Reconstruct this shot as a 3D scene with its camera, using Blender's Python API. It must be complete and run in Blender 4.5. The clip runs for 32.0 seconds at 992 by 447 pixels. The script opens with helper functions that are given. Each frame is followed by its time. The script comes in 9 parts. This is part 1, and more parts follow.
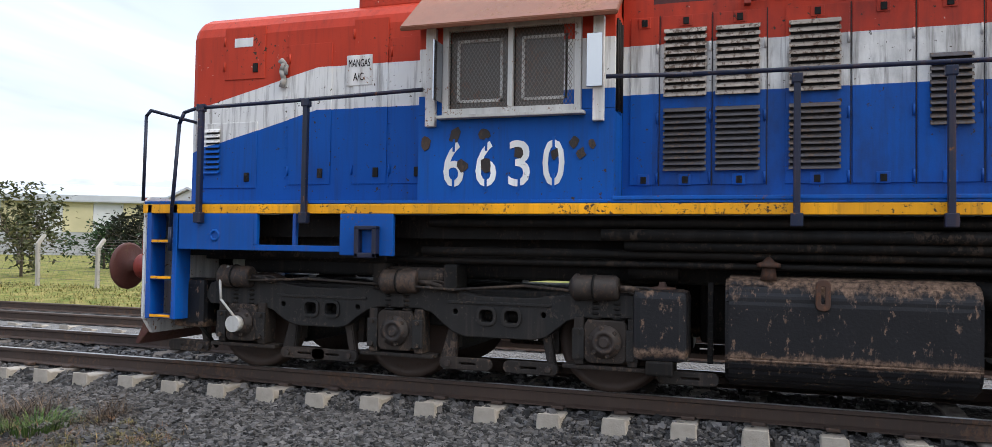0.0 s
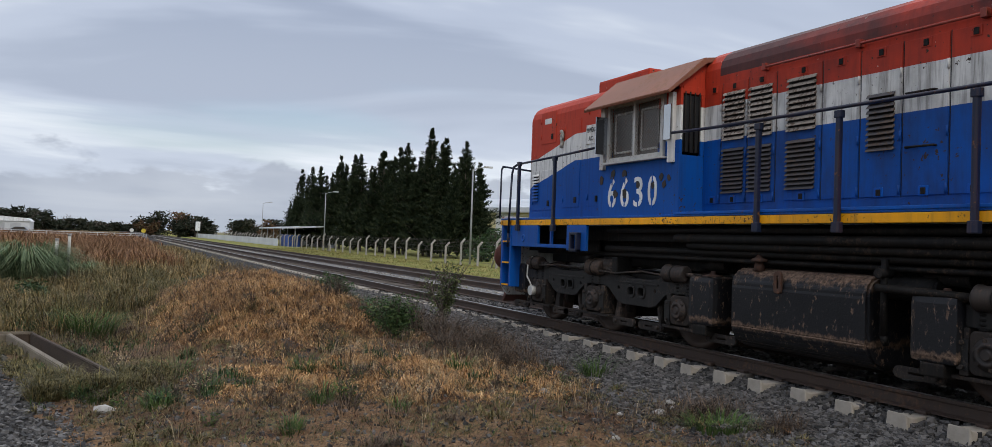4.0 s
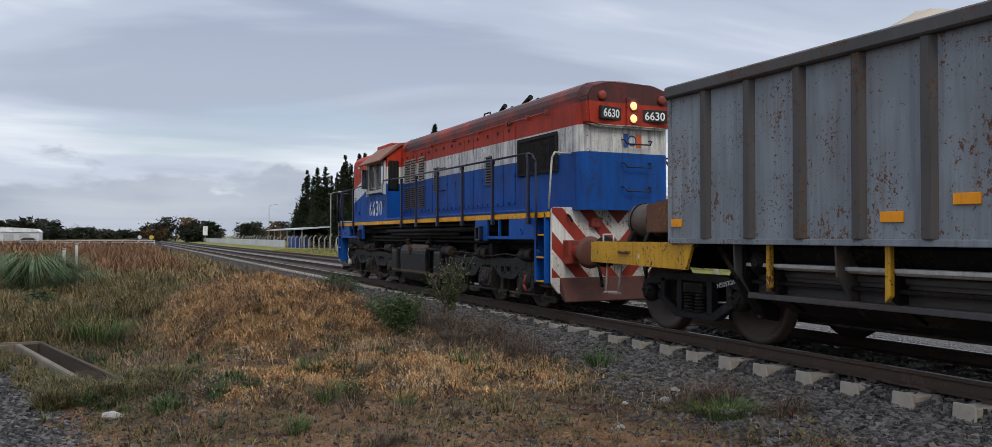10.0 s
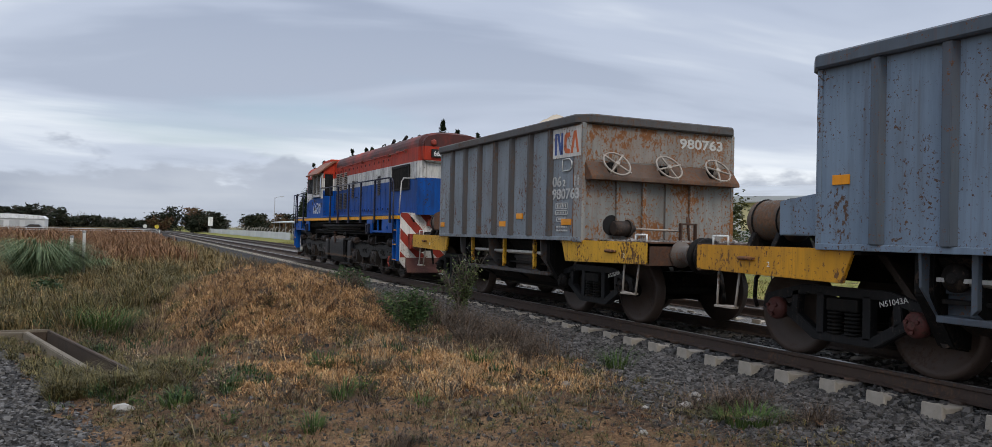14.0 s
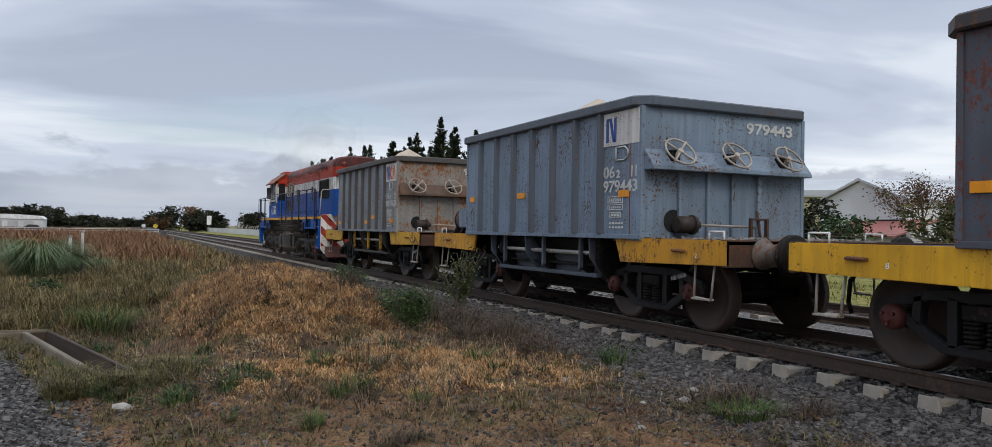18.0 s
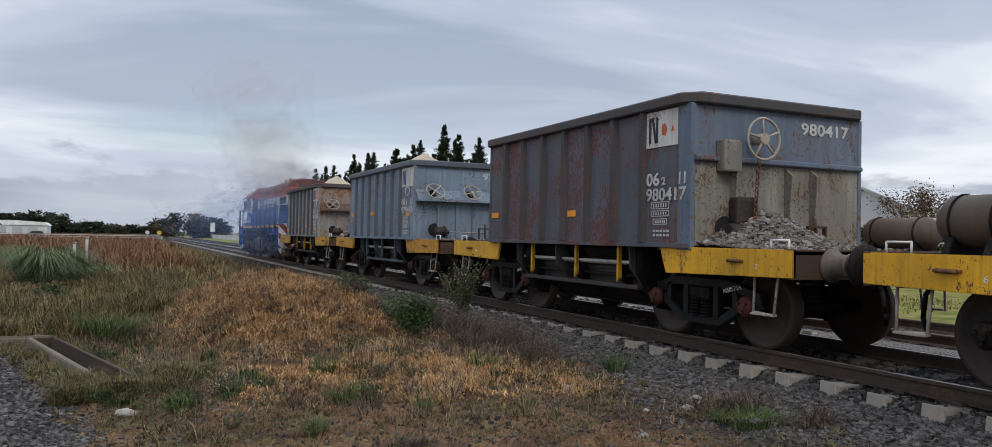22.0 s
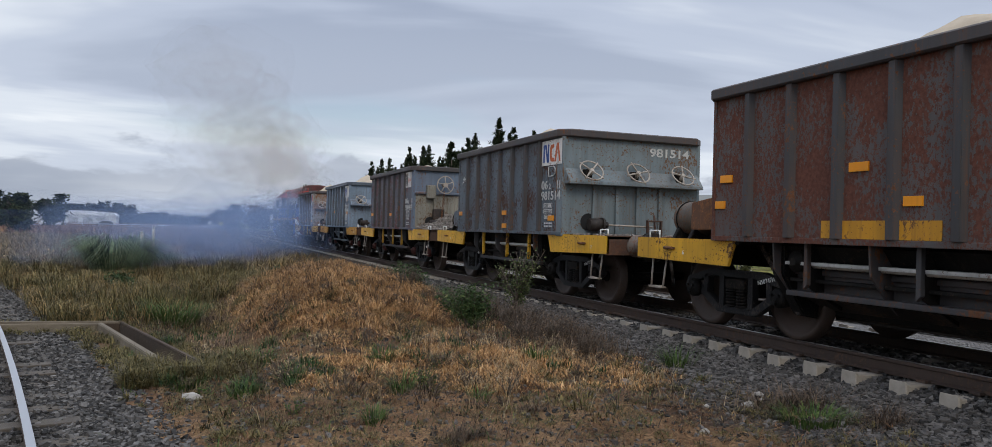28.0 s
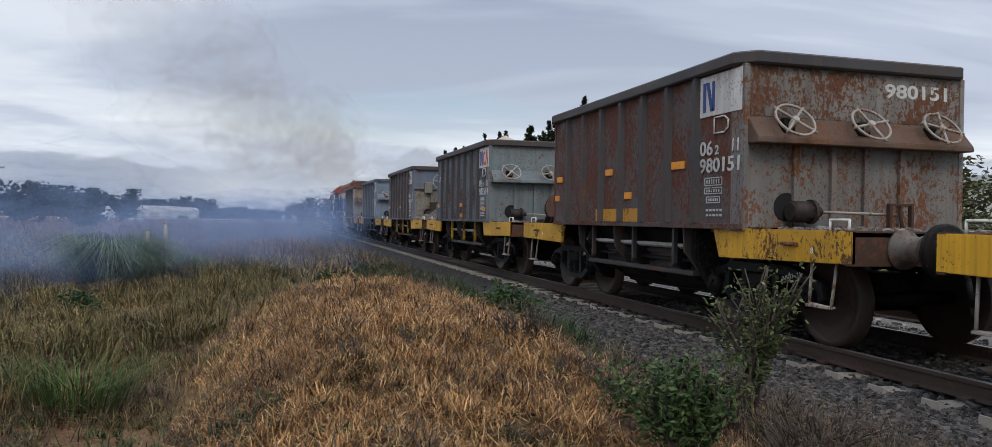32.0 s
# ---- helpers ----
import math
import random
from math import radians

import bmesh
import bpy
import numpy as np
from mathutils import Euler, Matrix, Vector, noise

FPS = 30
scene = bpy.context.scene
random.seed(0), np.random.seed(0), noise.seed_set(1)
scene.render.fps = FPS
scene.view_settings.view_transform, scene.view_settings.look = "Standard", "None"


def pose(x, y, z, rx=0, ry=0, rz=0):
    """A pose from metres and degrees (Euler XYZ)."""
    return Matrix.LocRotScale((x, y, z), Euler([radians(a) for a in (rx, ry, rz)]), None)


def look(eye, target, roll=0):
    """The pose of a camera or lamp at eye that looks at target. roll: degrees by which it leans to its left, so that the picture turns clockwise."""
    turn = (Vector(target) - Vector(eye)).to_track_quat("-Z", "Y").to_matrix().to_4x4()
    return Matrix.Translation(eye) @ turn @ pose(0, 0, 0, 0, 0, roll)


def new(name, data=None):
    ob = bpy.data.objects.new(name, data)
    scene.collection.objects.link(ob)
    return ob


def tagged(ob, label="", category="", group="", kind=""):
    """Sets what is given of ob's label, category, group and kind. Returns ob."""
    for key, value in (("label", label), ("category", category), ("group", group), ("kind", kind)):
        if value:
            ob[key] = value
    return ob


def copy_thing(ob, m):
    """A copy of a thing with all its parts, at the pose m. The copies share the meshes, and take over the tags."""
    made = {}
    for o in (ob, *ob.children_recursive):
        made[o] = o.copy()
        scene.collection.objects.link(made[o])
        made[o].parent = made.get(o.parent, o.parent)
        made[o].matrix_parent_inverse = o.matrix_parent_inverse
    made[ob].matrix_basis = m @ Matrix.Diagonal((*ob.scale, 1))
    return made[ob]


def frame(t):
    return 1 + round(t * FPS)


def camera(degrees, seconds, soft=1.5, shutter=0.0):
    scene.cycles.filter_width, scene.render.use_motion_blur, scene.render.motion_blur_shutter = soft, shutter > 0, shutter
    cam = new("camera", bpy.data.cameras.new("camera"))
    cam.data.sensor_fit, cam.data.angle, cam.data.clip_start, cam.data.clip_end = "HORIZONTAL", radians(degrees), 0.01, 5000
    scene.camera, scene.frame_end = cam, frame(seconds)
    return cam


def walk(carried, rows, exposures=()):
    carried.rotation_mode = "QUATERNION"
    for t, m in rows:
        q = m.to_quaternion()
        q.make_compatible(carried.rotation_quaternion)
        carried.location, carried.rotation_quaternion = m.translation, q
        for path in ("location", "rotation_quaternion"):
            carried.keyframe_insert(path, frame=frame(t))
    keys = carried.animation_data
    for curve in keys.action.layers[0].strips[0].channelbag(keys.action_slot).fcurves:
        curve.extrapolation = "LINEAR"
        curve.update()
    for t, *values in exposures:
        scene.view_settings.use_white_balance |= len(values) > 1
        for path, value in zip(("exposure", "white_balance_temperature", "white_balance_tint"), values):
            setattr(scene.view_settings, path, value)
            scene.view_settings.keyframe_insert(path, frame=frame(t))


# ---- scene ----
cam = camera(64.41, 32.0, 0.6)
PATH = (
    (0.0, (-8.277, -5.426, 1.337), (1.189, -2.218, 1.646), 0.94),
    (0.5, (-8.317, -5.259, 1.341), (0.742, -1.036, 1.655), 1.47),
    (1.0, (-8.243, -5.228, 1.356), (0.128, 0.237, 1.612), 1.55),
    (1.5, (-8.218, -5.097, 1.339), (-0.867, 1.677, 1.599), 1.98),
    (2.0, (-8.072, -5.034, 1.342), (-1.895, 2.826, 1.591), 2.65),
    (2.5, (-8.019, -5.038, 1.334), (-2.404, 3.233, 1.602), 2.91),
    (3.0, (-8.021, -5.020, 1.317), (-2.667, 3.422, 1.599), 2.80),
    (3.5, (-8.084, -5.011, 1.334), (-3.439, 3.840, 1.603), 2.45),
    (4.0, (-8.079, -5.015, 1.329), (-3.681, 3.963, 1.566), 2.07),
    (4.5, (-8.070, -5.016, 1.328), (-3.695, 3.974, 1.538), 1.53),
    (6.5, (-8.028, -5.057, 1.330), (-3.725, 3.969, 1.455), 0.05),
    (7.0, (-8.019, -5.034, 1.330), (-3.706, 3.988, 1.434), -0.06),
    (7.5, (-8.018, -5.016, 1.334), (-3.704, 4.005, 1.439), -0.08),
    (8.0, (-8.019, -5.027, 1.330), (-3.704, 3.993, 1.446), -0.10),
    (8.5, (-8.021, -5.033, 1.330), (-3.698, 3.984, 1.448), -0.08),
    (9.0, (-8.024, -5.041, 1.332), (-3.701, 3.975, 1.464), -0.03),
    (9.5, (-8.023, -5.053, 1.329), (-3.701, 3.964, 1.487), 0.06),
    (10.0, (-8.015, -5.060, 1.328), (-3.690, 3.955, 1.489), 0.03),
    (10.5, (-8.030, -5.020, 1.337), (-3.704, 3.995, 1.491), 0.15),
    (11.0, (-8.064, -4.906, 1.345), (-3.733, 4.106, 1.502), 0.27),
    (11.5, (-8.110, -4.856, 1.339), (-3.780, 4.157, 1.510), 0.54),
    (12.0, (-8.100, -4.840, 1.339), (-3.778, 4.176, 1.511), 0.91),
    (12.5, (-8.105, -4.833, 1.336), (-3.799, 4.191, 1.502), 1.15),
    (13.0, (-8.104, -4.832, 1.333), (-3.814, 4.199, 1.496), 1.30),
    (13.5, (-8.107, -4.837, 1.325), (-3.827, 4.200, 1.477), 1.31),
    (14.0, (-8.098, -4.829, 1.329), (-3.821, 4.209, 1.452), 1.32),
    (14.5, (-8.103, -4.838, 1.330), (-3.838, 4.207, 1.426), 1.29),
    (16.5, (-8.090, -4.858, 1.332), (-3.842, 4.195, 1.399), 1.04),
    (17.0, (-8.091, -4.855, 1.332), (-3.830, 4.192, 1.397), 1.00),
    (17.5, (-8.092, -4.851, 1.330), (-3.817, 4.188, 1.403), 0.99),
    (18.0, (-8.090, -4.851, 1.331), (-3.799, 4.181, 1.415), 0.91),
    (18.5, (-8.096, -4.875, 1.329), (-3.807, 4.158, 1.420), 0.86),
    (19.0, (-8.097, -4.855, 1.331), (-3.800, 4.175, 1.428), 0.86),
    (19.5, (-8.099, -4.866, 1.333), (-3.811, 4.167, 1.445), 0.93),
    (20.0, (-8.088, -4.864, 1.332), (-3.806, 4.172, 1.460), 0.93),
    (20.5, (-8.087, -4.868, 1.326), (-3.815, 4.173, 1.467), 0.92),
    (21.0, (-8.084, -4.872, 1.329), (-3.816, 4.171, 1.462), 0.87),
    (21.5, (-8.094, -4.874, 1.325), (-3.836, 4.173, 1.482), 0.94),
    (22.0, (-8.100, -4.867, 1.324), (-3.847, 4.182, 1.505), 1.07),
    (22.5, (-8.102, -4.870, 1.328), (-3.860, 4.184, 1.522), 1.23),
    (23.0, (-8.108, -4.868, 1.328), (-3.879, 4.192, 1.531), 1.43),
    (23.5, (-8.109, -4.850, 1.318), (-3.898, 4.218, 1.531), 1.55),
    (24.0, (-8.118, -4.836, 1.318), (-3.933, 4.244, 1.526), 1.57),
    (24.5, (-8.128, -4.838, 1.318), (-3.966, 4.253, 1.509), 1.58),
    (26.5, (-8.121, -4.816, 1.318), (-4.169, 4.368, 1.452), 1.59),
    (27.0, (-8.126, -4.817, 1.316), (-4.310, 4.425, 1.435), 1.59),
    (27.5, (-8.124, -4.810, 1.312), (-4.395, 4.467, 1.416), 1.55),
    (28.0, (-8.126, -4.812, 1.302), (-4.496, 4.506, 1.382), 1.52),
    (28.5, (-8.140, -4.819, 1.307), (-4.803, 4.607, 1.356), 1.39),
    (29.0, (-8.148, -4.817, 1.312), (-4.965, 4.663, 1.350), 1.25),
    (29.5, (-8.146, -4.828, 1.319), (-5.027, 4.673, 1.343), 0.93),
    (30.0, (-8.150, -4.825, 1.314), (-5.177, 4.723, 1.340), 0.78),
    (30.25, (-8.150, -4.825, 1.314), (-5.177, 4.723, 1.340), 0.78),
    (31.0, (-7.572, -1.719, 1.384), (-4.765, 7.879, 1.362), -0.01),
    (32.0, (-6.668, 1.883, 1.307), (-3.916, 11.496, 1.254), 0.92),
)
EXPOSURE = ((0.0, 0.85), (0.5, 0.75), (1.0, 0.5), (2.0, 0.2), (3.0, 0.03), (32.0, 0.0))
walk(cam, [(t, look(e, g, r)) for t, e, g, r in PATH], EXPOSURE)

# ---- sky and light ----
world = bpy.data.worlds.new("overcast_sky")
scene.world = world
world.use_nodes = True
wn, wl = world.node_tree.nodes, world.node_tree.links
background = wn["Background"]
sky = wn.new("ShaderNodeTexSky")
sky.sky_type, sky.sun_disc = "NISHITA", False
sky.sun_elevation, sky.sun_rotation = radians(44), radians(194)
sky.air_density, sky.dust_density = 1.3, 2.5
coords = wn.new("ShaderNodeTexCoord")
apart = wn.new("ShaderNodeSeparateXYZ")
wl.new(coords.outputs["Generated"], apart.inputs[0])


def wmath(op, a, b=None, c=None):
    n = wn.new("ShaderNodeMath")
    n.operation = op
    for k, v in enumerate((a, b, c)):
        if v is None:
            continue
        if isinstance(v, (int, float)):
            n.inputs[k].default_value = v
        else:
            wl.new(v, n.inputs[k])
    return n.outputs[0]


# cloud layer: directions met with a flat ceiling of cloud
lift = wmath("ADD", wmath("MAXIMUM", apart.outputs[2], 0.0), 0.09)
flat = wn.new("ShaderNodeCombineXYZ")
wl.new(wmath("DIVIDE", apart.outputs[0], lift), flat.inputs[0])
wl.new(wmath("DIVIDE", apart.outputs[1], lift), flat.inputs[1])
turned = wn.new("ShaderNodeMapping")
turned.inputs["Rotation"].default_value = (0, 0, radians(34))
turned.inputs["Scale"].default_value = (0.33, 0.55, 1)
turned.inputs["Location"].default_value = (3.1, 1.7, 0)
wl.new(flat.outputs[0], turned.inputs[0])


def wnoise(vector, scale, detail, rough, warp=0.0):
    n = wn.new("ShaderNodeTexNoise")
    n.inputs["Scale"].default_value, n.inputs["Detail"].default_value = scale, detail
    n.inputs["Roughness"].default_value, n.inputs["Distortion"].default_value = rough, warp
    wl.new(vector, n.inputs["Vector"])
    return n.outputs[0]


def wramp(value, stops):
    n = wn.new("ShaderNodeValToRGB")
    n.color_ramp.interpolation = "EASE"
    while len(n.color_ramp.elements) < len(stops):
        n.color_ramp.elements.new(0.5)
    for e, (p, c) in zip(n.color_ramp.elements, stops):
        e.position, e.color = p, (*c, 1)
    wl.new(value, n.inputs[0])
    return n.outputs[0]


def wmix(factor, a, b):
    n = wn.new("ShaderNodeMix")
    n.data_type = "RGBA"
    for socket, v in ((n.inputs[0], factor), (n.inputs[6], a), (n.inputs[7], b)):
        if isinstance(v, (int, float)):
            socket.default_value = v
        elif isinstance(v, tuple):
            socket.default_value = (*v, 1)
        else:
            wl.new(v, socket)
    return n.outputs[2]


streaks = wramp(wnoise(turned.outputs[0], 1.05, 5, 0.5, 0.5), ((0.34, (0.30, 0.355, 0.475)), (0.45, (0.42, 0.48, 0.605)), (0.55, (0.64, 0.695, 0.78)), (0.66, (0.84, 0.875, 0.915))))
holes = wramp(wnoise(turned.outputs[0], 0.8, 4, 0.5, 0.3), ((0.57, (0, 0, 0)), (0.74, (0.85, 0.85, 0.85))))
bright = wn.new("ShaderNodeMix")
bright.data_type, bright.blend_type = "RGBA", "MULTIPLY"
bright.inputs[0].default_value = 1.0
wl.new(sky.outputs[0], bright.inputs[6])
bright.inputs[7].default_value = (0.075, 0.085, 0.1, 1)
clouds = wmix(holes, streaks, bright.outputs[2])
# low bank of cumulus in front of a pale strip above the horizon
band = wn.new("ShaderNodeMapping")
band.inputs["Scale"].default_value = (1.0, 1.0, 2.6)
wl.new(coords.outputs["Generated"], band.inputs[0])
tops = wmath("MULTIPLY_ADD", wnoise(band.outputs[0], 7.0, 5, 0.55, 0.2), 0.16, -0.012)
bank = wmath("SUBTRACT", tops, apart.outputs[2])
bank_mask = wramp(wmath("MULTIPLY_ADD", bank, 28.0, 0.42), ((0.25, (0, 0, 0)), (0.72, (0.8, 0.8, 0.8))))
pale = wramp(apart.outputs[2], ((0.0, (0.5, 0.5, 0.5)), (0.16, (0.22, 0.22, 0.22)), (0.34, (0, 0, 0))))
low = wmix(pale, clouds, (0.66, 0.71, 0.77))
low = wmix(bank_mask, low, wramp(wnoise(band.outputs[0], 5.0, 4, 0.5), ((0.3, (0.28, 0.32, 0.40)), (0.7, (0.42, 0.46, 0.535)))))
wl.new(low, background.inputs[0])
# an overcast sky is brightest overhead
wl.new(wmath("MULTIPLY_ADD", wmath("POWER", wmath("MAXIMUM", wmath("SUBTRACT", apart.outputs[2], 0.34), 0.0), 1.2), 2.8, 1.14), background.inputs[1])

sun = new("sun", bpy.data.lights.new("sun", "SUN"))
sun.data.energy, sun.data.angle, sun.data.color = 1.15, radians(20), (1.0, 0.90, 0.76)
sun.matrix_world = look((-13, -52, 52), (0, 0, 0))

# ---- mesh helpers ----


def part(name, bm, material, parent=None, label=""):
    me = bpy.data.meshes.new(name)
    bm.normal_update()
    bm.to_mesh(me)
    bm.free()
    me.materials.append(material)
    ob = new(name, me)
    ob.parent = parent
    if label:
        ob["label"] = label
    return ob


def again(ob, parent, m=None):
    """One more object on the same mesh."""
    o = new(ob.name.split(".")[0], ob.data)
    o.parent = parent
    if m is not None:
        o.matrix_basis = m
    if "label" in ob:
        o["label"] = ob["label"]
    return o


def root(name, label, category, group="", kind="", m=None):
    o = tagged(new(name), label, category, group, kind)
    o.empty_display_size = 0.2
    if m is not None:
        o.matrix_basis = m
    return o


def box(a, b, bev=0.0, bm=None, m=None):
    bm = bm or bmesh.new()
    vs = [bm.verts.new(((a, b)[i][0], (a, b)[j][1], (a, b)[k][2])) for i in (0, 1) for j in (0, 1) for k in (0, 1)]
    fs = [bm.faces.new([vs[i] for i in f]) for f in ((0, 1, 3, 2), (4, 6, 7, 5), (0, 4, 5, 1), (2, 3, 7, 6), (0, 2, 6, 4), (1, 5, 7, 3))]
    if m is not None:
        bmesh.ops.transform(bm, matrix=m, verts=vs)
    if bev:
        es = list({e for f in fs for e in f.edges})
        bmesh.ops.bevel(bm, geom=es, offset=bev, segments=2, affect="EDGES", profile=0.6)
    return bm


def tube(p, q, r, seg=12, bm=None, r2=None, bev=0.0):
    """A round bar from p to q."""
    bm = bm or bmesh.new()
    p, q = Vector(p), Vector(q)
    d = q - p
    m = Matrix.Translation((p + q) / 2) @ d.to_track_quat("Z", "Y").to_matrix().to_4x4()
    out = bmesh.ops.create_cone(bm, cap_ends=True, segments=seg, radius1=r, radius2=r if r2 is None else r2, depth=d.length, matrix=m)
    for f in {f for v in out["verts"] for f in v.link_faces}:
        f.smooth = len(f.verts) == 4
    if bev:
        es = [e for e in {e for v in out["verts"] for e in v.link_edges} if len([f for f in e.link_faces if len(f.verts) > 4]) == 1]
        bmesh.ops.bevel(bm, geom=es, offset=bev, segments=2, affect="EDGES")
    return bm


def bar(points, r, seg=8, bm=None):
    """A bent round bar through points, with rounded joints."""
    bm = bm or bmesh.new()
    for p, q in zip(points, points[1:]):
        tube(p, q, r, seg, bm)
    for p in points[1:-1]:
        out = bmesh.ops.create_uvsphere(bm, u_segments=seg, v_segments=6, radius=r, matrix=Matrix.Translation(p))
        for f in {f for v in out["verts"] for f in v.link_faces}:
            f.smooth = True
    return bm


def prism(poly, axis, a, b, bm=None, bev=0.0):
    """A flat outline (in the two other axes, in xyz order) drawn out from a to b along an axis."""
    bm = bm or bmesh.new()

    def at(p, c):
        return {"x": (c, p[0], p[1]), "y": (p[0], c, p[1]), "z": (p[0], p[1], c)}[axis]

    lo, hi = [bm.verts.new(at(p, a)) for p in poly], [bm.verts.new(at(p, b)) for p in poly]
    fs = [bm.faces.new(lo), bm.faces.new(hi[::-1])]
    for i in range(len(poly)):
        j = (i + 1) % len(poly)
        fs.append(bm.faces.new((lo[i], hi[i], hi[j], lo[j])))
    bmesh.ops.recalc_face_normals(bm, faces=fs)
    if bev:
        bmesh.ops.bevel(bm, geom=list({e for f in fs for e in f.edges}), offset=bev, segments=2, affect="EDGES", clamp_overlap=True)
    return bm


def ring(m, major, minor, seg=24, sub=8, bm=None):
    """A torus in the xy plane of m."""
    bm = bm or bmesh.new()
    rows = [[bm.verts.new(m @ Vector(((major + minor * math.cos(v)) * math.cos(u), (major + minor * math.cos(v)) * math.sin(u), minor * math.sin(v))))
             for v in (2 * math.pi * j / sub for j in range(sub))] for u in (2 * math.pi * i / seg for i in range(seg))]
    for i in range(seg):
        for j in range(sub):
            f = bm.faces.new((rows[i][j], rows[(i + 1) % seg][j], rows[(i + 1) % seg][(j + 1) % sub], rows[i][(j + 1) % sub]))
            f.smooth = True
    return bm


def lathe(profile, seg, m, bm=None):
    """Turns (radius, height) pairs about the z axis of m."""
    bm = bm or bmesh.new()
    rows = [[bm.verts.new(m @ Vector((r * math.cos(u), r * math.sin(u), h))) for u in (2 * math.pi * i / seg for i in range(seg))] for r, h in profile]
    for a, b in zip(rows, rows[1:]):
        for i in range(seg):
            f = bm.faces.new((a[i], a[(i + 1) % seg], b[(i + 1) % seg], b[i]))
            f.smooth = True
    bm.faces.new(rows[0][::-1]), bm.faces.new(rows[-1])
    return bm


def writing(text, size, width, m, deep=0.004, bold=0.0):
    """Letters as a mesh: cap height about 0.7 of size, squeezed to width, standing at m."""
    cu = bpy.data.curves.new("t", "FONT")
    cu.body, cu.size, cu.extrude, cu.offset = text, size, deep, bold
    cu.resolution_u = 3
    ob = new("t", cu)
    me = bpy.data.meshes.new_from_object(ob.evaluated_get(bpy.context.evaluated_depsgraph_get()))
    bm = bmesh.new()
    bm.from_mesh(me)
    bpy.data.objects.remove(ob)
    bpy.data.meshes.remove(me)
    xs = [v.co.x for v in bm.verts]
    k = width / (max(xs) - min(xs))
    bmesh.ops.transform(bm, matrix=m @ Matrix.Diagonal((k, 1, 1, 1)) @ Matrix.Translation((-min(xs), 0, 0)), verts=bm.verts)
    return bm


# letters on the side that faces -x read towards -y; those on a rear end (facing -y) read towards +x
SIDE = Matrix(((0, 0, -1, 0), (-1, 0, 0, 0), (0, 1, 0, 0), (0, 0, 0, 1)))
REAR = Matrix(((1, 0, 0, 0), (0, 0, -1, 0), (0, 1, 0, 0), (0, 0, 0, 1)))

# ---- materials ----


